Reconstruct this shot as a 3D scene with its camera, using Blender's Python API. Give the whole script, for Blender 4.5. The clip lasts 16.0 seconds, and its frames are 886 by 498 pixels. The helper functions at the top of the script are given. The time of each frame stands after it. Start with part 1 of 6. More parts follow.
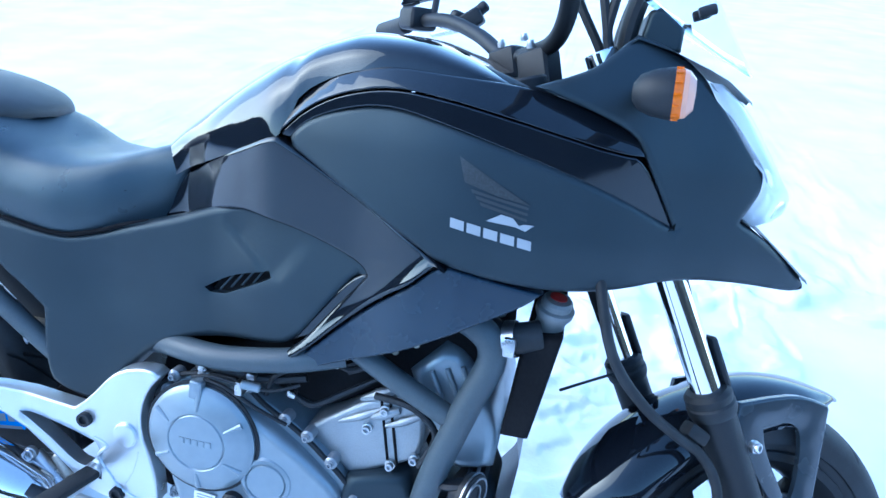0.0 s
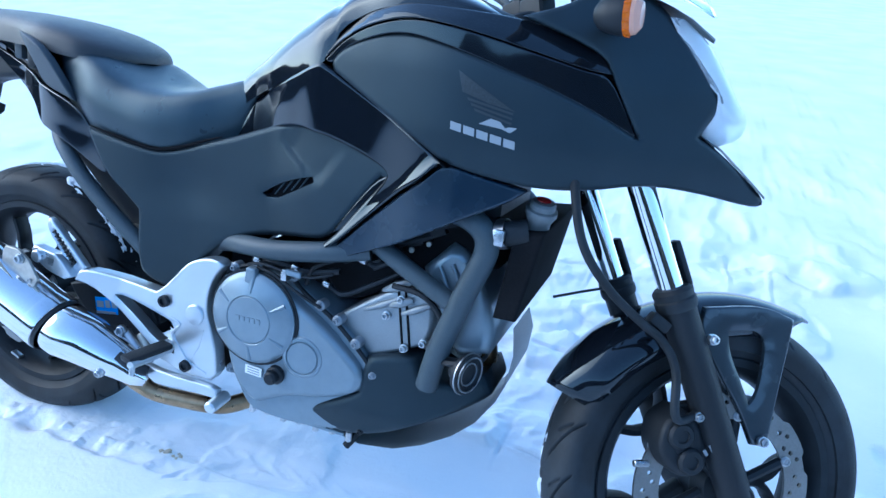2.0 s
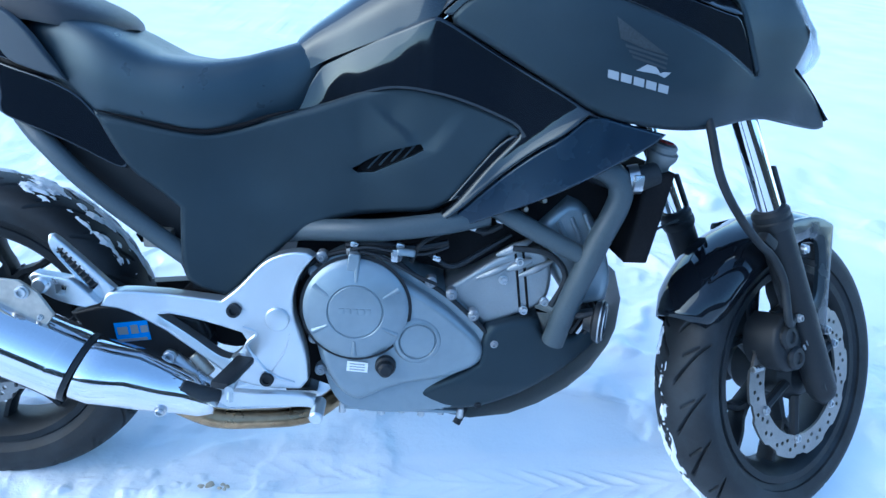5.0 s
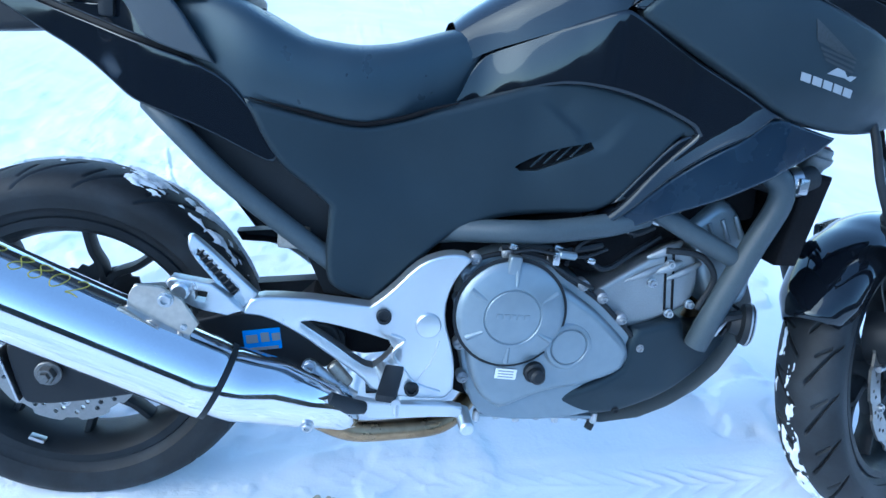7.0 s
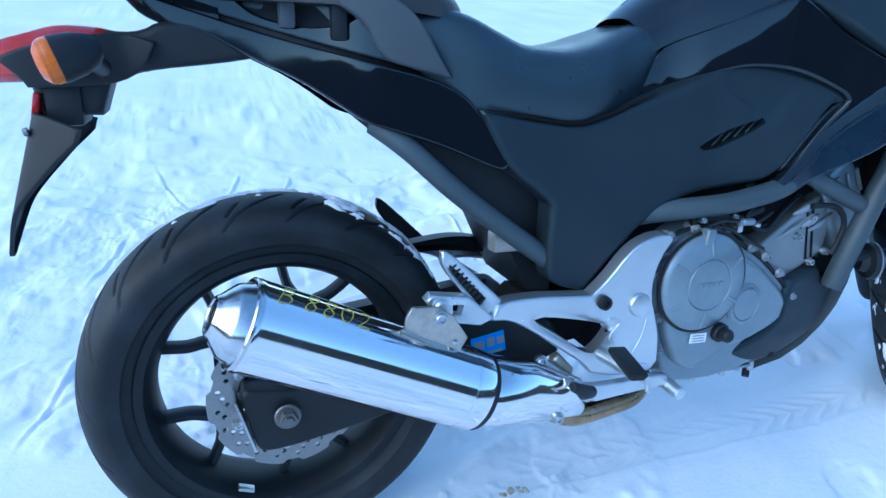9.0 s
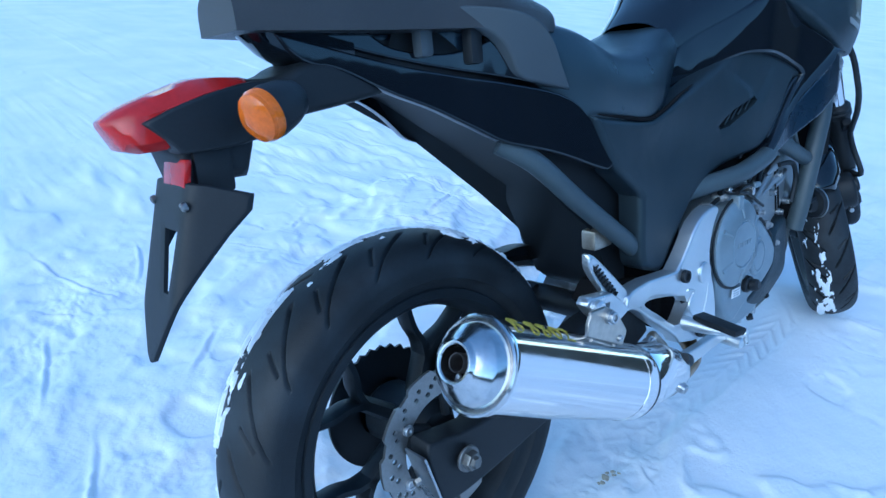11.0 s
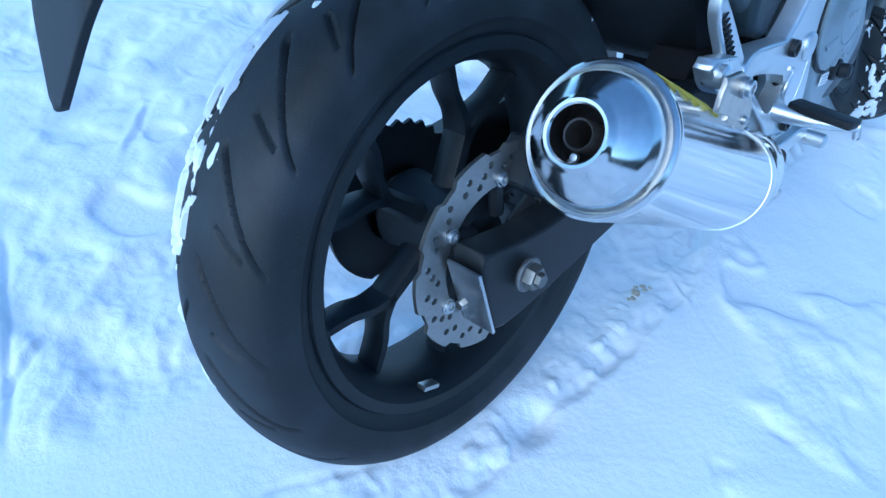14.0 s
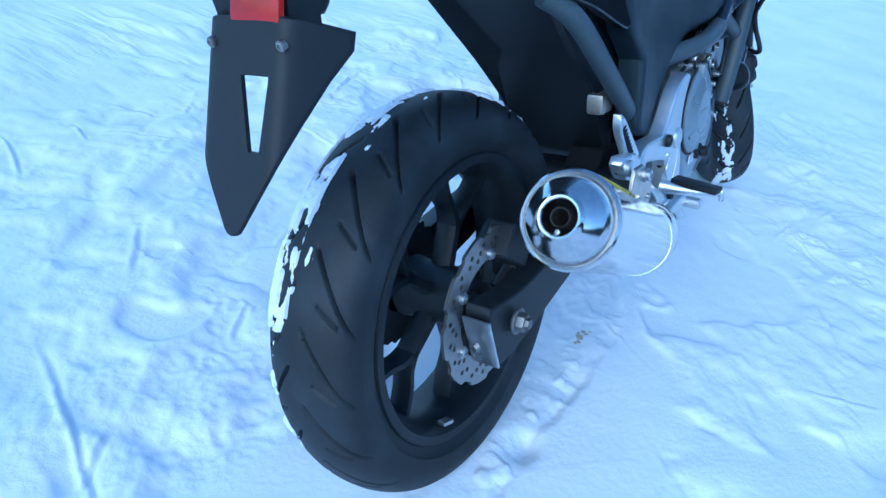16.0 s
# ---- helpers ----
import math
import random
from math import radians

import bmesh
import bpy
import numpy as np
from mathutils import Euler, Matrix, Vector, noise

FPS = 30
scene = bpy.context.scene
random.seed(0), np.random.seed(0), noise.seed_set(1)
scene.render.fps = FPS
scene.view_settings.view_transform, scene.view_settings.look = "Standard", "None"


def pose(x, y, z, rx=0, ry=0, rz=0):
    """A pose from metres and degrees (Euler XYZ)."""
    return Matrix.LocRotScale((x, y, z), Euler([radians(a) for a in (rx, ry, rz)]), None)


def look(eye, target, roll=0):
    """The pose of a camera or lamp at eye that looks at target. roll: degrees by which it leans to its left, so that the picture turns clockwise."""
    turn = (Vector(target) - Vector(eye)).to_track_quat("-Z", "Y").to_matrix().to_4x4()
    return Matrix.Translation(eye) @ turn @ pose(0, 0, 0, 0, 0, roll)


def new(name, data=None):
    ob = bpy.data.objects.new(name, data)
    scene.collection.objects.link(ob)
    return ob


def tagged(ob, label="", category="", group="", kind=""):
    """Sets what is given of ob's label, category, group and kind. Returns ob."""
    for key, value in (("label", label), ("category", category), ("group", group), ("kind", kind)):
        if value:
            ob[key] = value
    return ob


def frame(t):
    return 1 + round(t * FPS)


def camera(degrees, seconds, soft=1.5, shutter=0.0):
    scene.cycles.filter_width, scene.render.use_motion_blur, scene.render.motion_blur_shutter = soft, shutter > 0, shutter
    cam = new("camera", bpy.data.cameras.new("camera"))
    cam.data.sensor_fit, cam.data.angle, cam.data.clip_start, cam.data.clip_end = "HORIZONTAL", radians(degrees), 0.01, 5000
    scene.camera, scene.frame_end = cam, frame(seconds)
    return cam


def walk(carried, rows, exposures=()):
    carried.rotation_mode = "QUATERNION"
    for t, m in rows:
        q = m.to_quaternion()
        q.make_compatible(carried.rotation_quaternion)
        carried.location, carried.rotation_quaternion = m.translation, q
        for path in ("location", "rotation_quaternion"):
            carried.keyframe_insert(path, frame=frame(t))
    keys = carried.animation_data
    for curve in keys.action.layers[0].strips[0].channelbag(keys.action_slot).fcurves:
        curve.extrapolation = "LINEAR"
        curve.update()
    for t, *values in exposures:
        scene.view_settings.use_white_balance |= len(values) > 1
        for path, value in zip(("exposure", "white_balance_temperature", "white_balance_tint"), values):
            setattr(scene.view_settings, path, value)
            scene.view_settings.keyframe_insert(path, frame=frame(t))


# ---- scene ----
from mathutils.geometry import delaunay_2d_cdt

# The path is given in the motorcycle's own upright frame (x to its front, y to its left); STAND leans it onto its side stand.
STAND = Matrix.Rotation(radians(-13.34), 4, "X") @ Matrix.Translation((0, 0, -0.0187))
cam = camera(68.3, 16.0)
PATH = [
    (0.0, (1.1978, -0.9743, 1.0328), (1.022, -0.0271, 0.7646), 6.45),
    (0.5, (1.2525, -1.1274, 0.9835), (0.999, -0.1891, 0.7484), 7.41),
    (1.0, (1.3024, -1.1782, 0.964), (0.9998, -0.2491, 0.7511), 7.66),
    (1.5, (1.3502, -1.1737, 0.9245), (1.0606, -0.2491, 0.677), 8.14),
    (2.0, (1.3685, -1.1612, 0.9197), (1.0786, -0.2369, 0.6716), 7.4),
    (2.5, (1.3435, -1.1489, 0.9108), (1.0676, -0.225, 0.6457), 6.06),
    (3.0, (1.2327, -1.1737, 0.8715), (0.9955, -0.2428, 0.5937), 6.67),
    (3.5, (1.1033, -1.2206, 0.8654), (0.9486, -0.267, 0.6072), 5.85),
    (6.0, (0.6287, -1.1891, 0.8312), (0.7421, -0.2348, 0.5548), 5.26),
    (6.5, (0.5389, -1.1693, 0.8224), (0.6556, -0.2143, 0.5498), 7.12),
    (7.0, (0.4342, -1.1201, 0.8314), (0.5931, -0.1734, 0.551), 6.23),
    (7.5, (0.3416, -1.0945, 0.838), (0.5297, -0.1561, 0.5482), 5.4),
    (8.0, (0.1825, -1.1061, 0.8348), (0.4394, -0.1855, 0.5408), 3.7),
    (8.5, (0.033, -1.1019, 0.8259), (0.3549, -0.1991, 0.5406), 1.77),
    (9.0, (-0.0909, -1.02, 0.8255), (0.2488, -0.1248, 0.5367), 1.22),
    (11.5, (-0.578, -0.7196, 0.8293), (0.0884, -0.0249, 0.5583), -6.44),
    (12.0, (-0.5961, -0.685, 0.8206), (0.092, -0.0335, 0.5013), -6.36),
    (12.5, (-0.6201, -0.6424, 0.7967), (0.091, -0.0529, 0.4135), -5.9),
    (13.0, (-0.5815, -0.5778, 0.7467), (0.1152, -0.0065, 0.3128), -3.34),
    (13.5, (-0.4966, -0.4992, 0.716), (0.1404, 0.1024, 0.2342), -1.04),
    (14.0, (-0.4613, -0.4678, 0.6919), (0.1384, 0.1254, 0.1547), -0.88),
    (14.5, (-0.4593, -0.4669, 0.6926), (0.1314, 0.1303, 0.15), -1.15),
    (15.0, (-0.4678, -0.4715, 0.7033), (0.1267, 0.1249, 0.1639), -1.23),
    (15.5, (-0.5515, -0.4983, 0.7365), (0.1066, 0.0745, 0.2478), -1.0),
    (16.0, (-0.7137, -0.5109, 0.7934), (0.0288, 0.0087, 0.3705), -2.8),
]
EXPO = [(0.0, 1.97, 5160, 3), (0.5, 1.86, 5280, 3), (1.0, 1.6, 5250, 3), (1.5, 1.42, 5150, 2), (2.5, 1.45, 5100, 1), (3.5, 1.5, 5100, 0), (6.0, 1.53, 5310, 0), (6.5, 1.4, 5260, 0), (7.0, 1.66, 5330, 0), (7.5, 1.75, 5350, 0), (8.0, 1.73, 5370, 1), (8.5, 1.47, 5190, 0), (9.0, 1.15, 4970, -1), (12.0, 0.92, 4770, -3), (14.5, 1.05, 4670, -3), (16.0, 0.97, 4560, -3)]
walk(cam, [(t, STAND @ look(eye, target, roll)) for t, eye, target, roll in PATH], EXPO)

# ---- light ----
world = bpy.data.worlds.new("winter_sky")
scene.world = world
world.use_nodes = True
wn, wl = world.node_tree.nodes, world.node_tree.links
sky = wn.new("ShaderNodeTexSky")
sky.sky_type = "NISHITA"
sky.sun_disc = False
SUN_UP, SUN_TURN = 32.0, 258.0
sky.sun_elevation, sky.sun_rotation = radians(SUN_UP), radians(SUN_TURN)
sky.air_density, sky.dust_density, sky.ozone_density = 1.0, 0.9, 2.0
wl.new(sky.outputs[0], wn["Background"].inputs[0])
wn["Background"].inputs[1].default_value = 0.15
sun_data = bpy.data.lights.new("sun", "SUN")
sun_data.energy, sun_data.angle, sun_data.color = 0.55, radians(60), (1.0, 0.88, 0.76)
sun = new("sun", sun_data)
a_, b_ = radians(SUN_UP), radians(SUN_TURN)
sun.matrix_world = look((math.sin(b_) * math.cos(a_) * 30, math.cos(b_) * math.cos(a_) * 30, math.sin(a_) * 30), (0, 0, 0))


# ---- materials ----
def mat(name, base, rough=0.5, metal=0.0, vary=0.0, grain=300.0, bump=0.0, bump_scale=400.0, coat=0.0, rvary=0.0, spec=0.5, dust=None, trans=0.0, ior=1.45, sheen=(1.0, 1.0, 1.0)):
    """A principled material with colour and gloss that vary at two scales, a fine relief and a thin dust."""
    m = bpy.data.materials.new(name)
    m.use_nodes = True
    n, l = m.node_tree.nodes, m.node_tree.links
    p = n["Principled BSDF"]
    p.inputs["Base Color"].default_value = (*base, 1)
    p.inputs["Roughness"].default_value = rough
    p.inputs["Metallic"].default_value = metal
    p.inputs["Coat Weight"].default_value = coat
    p.inputs["Coat Roughness"].default_value = 0.06
    p.inputs["Specular IOR Level"].default_value = spec
    p.inputs["Transmission Weight"].default_value = trans
    p.inputs["IOR"].default_value = ior
    p.inputs["Specular Tint"].default_value = (*sheen, 1)
    tc = n.new("ShaderNodeTexCoord")

    def noise_at(scale, detail=4.0):
        x = n.new("ShaderNodeTexNoise")
        x.inputs["Scale"].default_value = scale
        x.inputs["Detail"].default_value = detail
        l.new(tc.outputs["Object"], x.inputs["Vector"])
        return x.outputs["Fac"]

    def mapped(src, lo, hi, a=0.3, b=0.7):
        x = n.new("ShaderNodeMapRange")
        x.inputs[1].default_value, x.inputs[2].default_value, x.inputs[3].default_value, x.inputs[4].default_value = a, b, lo, hi
        l.new(src, x.inputs[0])
        return x.outputs[0]

    if vary or dust:
        big, small = noise_at(9.0), noise_at(grain)
        mix = n.new("ShaderNodeMix")
        mix.data_type, mix.blend_type = "RGBA", "MULTIPLY"
        mix.inputs[0].default_value = 1.0
        mix.inputs[6].default_value = (*base, 1)
        s = n.new("ShaderNodeMath")
        s.operation = "MULTIPLY"
        l.new(mapped(big, 1 - vary, 1 + vary), s.inputs[0])
        l.new(mapped(small, 1 - vary * 0.6, 1 + vary * 0.6), s.inputs[1])
        l.new(s.outputs[0], mix.inputs[7])
        out = mix.outputs[2]
        if dust:
            d = n.new("ShaderNodeMix")
            d.data_type = "RGBA"
            l.new(mapped(noise_at(14.0, 8.0), 0.0, dust[1], 0.45, 0.75), d.inputs[0])
            l.new(out, d.inputs[6])
            d.inputs[7].default_value = (*dust[0], 1)
            out = d.outputs[2]
        l.new(out, p.inputs["Base Color"])
    if rvary:
        l.new(mapped(noise_at(23.0, 6.0), max(rough - rvary, 0.02), rough + rvary), p.inputs["Roughness"])
    if bump:
        b = n.new("ShaderNodeBump")
        b.inputs["Strength"].default_value = bump
        b.inputs["Distance"].default_value = 0.001
        l.new(noise_at(bump_scale), b.inputs["Height"])
        l.new(b.outputs[0], p.inputs["Normal"])
    return m


M_MATTE = mat("matte_charcoal_plastic", (0.0165, 0.0235, 0.0300), 0.42, vary=0.12, grain=900, bump=0.25, bump_scale=1800, rvary=0.05, spec=0.45, sheen=(0.66, 0.90, 1.0))
M_GLOSS = mat("gloss_black_paint", (0.006, 0.008, 0.012), 0.05, coat=0.25, rvary=0.02, spec=0.55, sheen=(0.80, 0.94, 1.0))
M_DEEP = mat("satin_black_paint", (0.008, 0.018, 0.034), 0.26, vary=0.05, coat=0.3, rvary=0.05, sheen=(0.75, 0.92, 1.0))
M_VINYL = mat("seat_vinyl", (0.018, 0.027, 0.036), 0.30, vary=0.08, grain=500, bump=0.4, bump_scale=1400, rvary=0.03, spec=0.85, sheen=(0.70, 0.92, 1.0))
M_PILLION = mat("pillion_vinyl", (0.036, 0.037, 0.039), 0.40, vary=0.12, grain=500, bump=0.5, bump_scale=1400)
M_RUBBER = mat("tyre_rubber", (0.008, 0.0105, 0.0130), 0.60, vary=0.25, grain=160, bump=0.4, bump_scale=600, dust=((0.08, 0.10, 0.12), 0.22))
M_RIM = mat("black_cast_wheel", (0.008, 0.011, 0.014), 0.48, vary=0.15, spec=0.35, bump=0.3, bump_scale=900, dust=((0.05, 0.065, 0.08), 0.2))
M_BLACK = mat("black_plastic", (0.011, 0.0135, 0.0165), 0.5, vary=0.15, bump=0.25, bump_scale=1200, spec=0.4)
M_FRAME = mat("grey_painted_frame", (0.055, 0.074, 0.086), 0.45, vary=0.10, bump=0.2, bump_scale=900, rvary=0.05)
M_STEEL = mat("steel", (0.50, 0.51, 0.52), 0.33, 1.0, vary=0.10, rvary=0.10)
M_SILVER = mat("silver_cast_alloy", (0.64, 0.67, 0.69), 0.33, 0.9, vary=0.05, grain=700, bump=0.10, bump_scale=1500, rvary=0.06)
M_CASE = mat("engine_case_paint", (0.24, 0.29, 0.325), 0.34, 0.5, vary=0.06, grain=60, bump=0.05, bump_scale=1500, rvary=0.05)
M_BARREL = mat("raw_cast_cylinder", (0.28, 0.30, 0.31), 0.42, 0.7, vary=0.15, grain=500, bump=0.2, bump_scale=900, rvary=0.08)
M_CHROME = mat("polished_steel", (0.78, 0.78, 0.79), 0.09, 1.0, vary=0.03, rvary=0.04)
M_CAP = mat("stained_steel", (0.56, 0.56, 0.56), 0.17, 1.0, vary=0.10, grain=120, rvary=0.07)
M_SOOT = mat("sooty_steel", (0.10, 0.09, 0.085), 0.5, 0.8, vary=0.3, grain=90)
M_PALE = mat("pale_clear_lens", (0.95, 0.52, 0.36), 0.06, trans=0.35)
# Radiator black, also put in gaps and hollows to darken them like shade.
M_FINS_GAPS = mat("dull_radiator_and_gap_black", (0.012, 0.012, 0.013), 0.95, vary=0.2, spec=0.05)
M_GRAB = mat("grey_matte_plastic", (0.058, 0.070, 0.080), 0.52, vary=0.08, grain=900, bump=0.25, bump_scale=1600)
M_LABEL = mat("white_label", (0.80, 0.81, 0.82), 0.45)
M_FORK = mat("fork_chrome", (0.80, 0.81, 0.82), 0.06, 1.0)
M_GOLD = mat("heat_tinted_pipe", (0.34, 0.24, 0.14), 0.32, 1.0, vary=0.30, grain=60, rvary=0.12)
M_HANGER = mat("tinted_bracket_steel", (0.50, 0.46, 0.40), 0.34, 1.0, vary=0.2, grain=80)
M_DISC = mat("ground_disc_steel", (0.28, 0.277, 0.268), 0.36, 0.9, vary=0.12, grain=260, rvary=0.08)
M_ORANGE = mat("orange_lens", (0.85, 0.19, 0.008), 0.10, trans=0.35, vary=0.2, grain=250)
M_RED = mat("red_lens", (0.55, 0.02, 0.02), 0.10, trans=0.35, vary=0.15, grain=120)
M_CLEAR = mat("clear_lens", (0.96, 0.98, 0.99), 0.05, trans=0.75)
M_SCREEN = mat("clear_acrylic", (0.93, 0.96, 0.97), 0.02, trans=1.0, ior=1.1)
M_REFL = mat("lamp_reflector", (0.90, 0.92, 0.94), 0.30, 0.5)
M_SATIN = mat("satin_grey_paint", (0.040, 0.052, 0.062), 0.25, 0.2, vary=0.06, coat=0.5, rvary=0.05)
M_WHITE = mat("white_print", (0.31, 0.33, 0.345), 0.4)
M_FAINT = mat("faint_print", (0.034, 0.040, 0.046), 0.3)
M_FOIL = mat("brushed_foil_print", (0.050, 0.056, 0.060), 0.36, 0.4, vary=0.3, grain=400)
M_GREY = mat("grey_plastic", (0.17, 0.185, 0.19), 0.42, vary=0.1, bump=0.2, bump_scale=1200)
M_GREYPRINT = mat("grey_print", (0.30, 0.32, 0.34), 0.35, 0.4)
M_BLUE = mat("blue_sticker", (0.03, 0.32, 0.90), 0.3)
M_YELLOW = mat("yellow_marker", (0.40, 0.34, 0.04), 0.5)
M_ZINC = mat("tarnished_zinc", (0.20, 0.20, 0.195), 0.45, 0.8, vary=0.2, grain=300)
M_BRASS = mat("dull_zinc", (0.45, 0.42, 0.36), 0.4, 0.8, vary=0.2)
M_DEBRIS = mat("brown_dirt", (0.46, 0.42, 0.33), 0.8, vary=0.3)


def snow_material():
    m = bpy.data.materials.new("packed_snow")
    m.use_nodes = True
    n, l = m.node_tree.nodes, m.node_tree.links
    p = n["Principled BSDF"]
    tc = n.new("ShaderNodeTexCoord")

    def noise_at(scale, detail):
        x = n.new("ShaderNodeTexNoise")
        x.inputs["Scale"].default_value, x.inputs["Detail"].default_value = scale, detail
        l.new(tc.outputs["Object"], x.inputs["Vector"])
        return x.outputs["Fac"]

    r = n.new("ShaderNodeValToRGB")
    r.color_ramp.elements[0].position, r.color_ramp.elements[0].color = 0.3, (0.74, 0.79, 0.84, 1)
    r.color_ramp.elements[1].position, r.color_ramp.elements[1].color = 0.65, (0.86, 0.88, 0.90, 1)
    l.new(noise_at(2.2, 8), r.inputs[0])
    l.new(r.outputs[0], p.inputs["Base Color"])
    p.inputs["Roughness"].default_value = 0.55
    p.inputs["Specular IOR Level"].default_value = 0.3
    # wind-cut crust: sharp ridges that come and go in patches
    ridged = n.new("ShaderNodeTexNoise")
    ridged.noise_type = "RIDGED_MULTIFRACTAL"
    ridged.inputs["Scale"].default_value, ridged.inputs["Detail"].default_value, ridged.inputs["Roughness"].default_value = 7.0, 7.0, 0.55
    ridged.inputs["Distortion"].default_value = 0.6
    l.new(tc.outputs["Object"], ridged.inputs["Vector"])
    where = n.new("ShaderNodeMapRange")
    where.inputs[1].default_value, where.inputs[2].default_value = 0.42, 0.60
    l.new(noise_at(1.7, 4), where.inputs[0])
    cut = n.new("ShaderNodeMath")
    cut.operation = "MULTIPLY"
    l.new(ridged.outputs["Fac"], cut.inputs[0])
    l.new(where.outputs[0], cut.inputs[1])
    crust = n.new("ShaderNodeBump")
    crust.inputs["Strength"].default_value, crust.inputs["Distance"].default_value = 0.55, 0.010
    l.new(cut.outputs[0], crust.inputs["Height"])
    prev = crust.outputs[0]
    for scale, dist, strength in ((28.0, 0.006, 0.22), (110.0, 0.0024, 0.45), (330.0, 0.0010, 0.5)):
        b = n.new("ShaderNodeBump")
        b.inputs["Strength"].default_value, b.inputs["Distance"].default_value = strength, dist
        l.new(noise_at(scale, 6), b.inputs["Height"])
        l.new(prev, b.inputs["Normal"])
        prev = b.outputs[0]
    l.new(prev, p.inputs["Normal"])
    return m


M_SNOW = snow_material()


# ---- mesh helpers ----
def part(name, bm, material, parent=None, label="", angle=32):
    """Links a bmesh as one mesh object under its thing."""
    bmesh.ops.recalc_face_normals(bm, faces=bm.faces)
    me = bpy.data.meshes.new(name)
    bm.to_mesh(me)
    bm.free()
    me.materials.append(material)
    me.polygons.foreach_set("use_smooth", [True] * len(me.polygons))
    me.set_sharp_from_angle(angle=radians(angle))
    if "smooth_normal" in me.attributes:
        wish = np.zeros(len(me.vertices) * 3)
        me.attributes["smooth_normal"].data.foreach_get("vector", wish)
        wish = wish.reshape(-1, 3)
        corners, at = np.zeros(len(me.loops) * 3), np.zeros(len(me.loops), int)
        me.corner_normals.foreach_get("vector", corners)
        me.loops.foreach_get("vertex_index", at)
        corners = corners.reshape(-1, 3)
        use = np.linalg.norm(wish[at], axis=1) > 0.5
        corners[use] = wish[at][use]
        me.attributes.remove(me.attributes["smooth_normal"])
        me.normals_split_custom_set(corners.tolist())
    ob = new(name, me)
    ob.parent = parent
    return tagged(ob, label)


def table(pairs):
    """A smooth curve through pairs of (x, value), level beyond its ends."""
    xs, ys = (np.array(v, float) for v in zip(*pairs))
    d = np.diff(ys) / np.diff(xs)
    m = np.concatenate([[d[0]], np.where(d[1:] * d[:-1] > 0, 2 * d[1:] * d[:-1] / np.where(d[1:] + d[:-1] == 0, 1, d[1:] + d[:-1]), 0), [d[-1]]])

    def at(x):
        x = min(max(x, xs[0]), xs[-1])
        i = min(int(np.searchsorted(xs, x, "right")) - 1, len(xs) - 2)
        w = xs[i + 1] - xs[i]
        t = (x - xs[i]) / w
        return float((1 + 2 * t) * (1 - t) ** 2 * ys[i] + t * (1 - t) ** 2 * w * m[i] + t * t * (3 - 2 * t) * ys[i + 1] + t * t * (t - 1) * w * m[i + 1])

    return at


def rounded(pts, sharp=50, rounds=2, closed=True):
    """Cuts the corners of an outline, but keeps the sharp ones."""
    pts = [Vector(p) for p in pts]
    keep = set()
    n = len(pts)
    for i, p in enumerate(pts):
        if not closed and i in (0, n - 1):
            keep.add(tuple(p))
            continue
        a, b = p - pts[i - 1], pts[(i + 1) % n] - p
        if a.length > 1e-9 and b.length > 1e-9 and a.angle(b) > radians(sharp):
            keep.add(tuple(p))
    for _ in range(rounds):
        out = []
        n = len(pts)
        for i, p in enumerate(pts):
            if tuple(p) in keep:
                out.append(p)
                continue
            q, r = pts[i - 1], pts[(i + 1) % n]
            out += [p.lerp(q, 0.25), p.lerp(r, 0.25)]
        pts = out
    return pts


def spread(pts, step):
    out = []
    for i, p in enumerate(pts):
        q = pts[(i + 1) % len(pts)]
        k = max(1, int((q - p).length / step))
        out += [p.lerp(q, j / k) for j in range(k)]
    return out


def inside(poly, pts):
    px, pz = np.array([p[0] for p in poly]), np.array([p[1] for p in poly])
    qx, qz = np.roll(px, -1), np.roll(pz, -1)
    x, z = pts[:, :1], pts[:, 1:2]
    cross = ((pz > z) != (qz > z)) & (x < (qx - px) * (z - pz) / np.where(qz == pz, 1e-12, qz - pz) + px)
    return cross.sum(1) % 2 == 1


def edge_distance(loops, pts):
    best = np.full(len(pts), 9.0)
    for poly in loops:
        a = np.array([tuple(p)[:2] for p in poly])
        d = np.roll(a, -1, 0) - a
        w = pts[:, None] - a[None]
        t = np.clip((w * d).sum(2) / np.maximum((d * d).sum(1), 1e-12), 0, 1)
        best = np.minimum(best, np.linalg.norm(w - t[..., None] * d, axis=2).min(1))
    return best


def inset(loop, d, every):
    """Points d inside a closed loop, for a clean rim."""
    n = len(loop)
    area = sum(loop[i][0] * loop[(i + 1) % n][1] - loop[(i + 1) % n][0] * loop[i][1] for i in range(n))
    out = []
    for i in range(0, n, every):
        t = (loop[(i + 1) % n] - loop[i - 1])
        if t.length > 1e-9:
            t.normalize()
            out.append((loop[i][0] - math.copysign(d, area) * t[1], loop[i][1] + math.copysign(d, area) * t[0]))
    return out


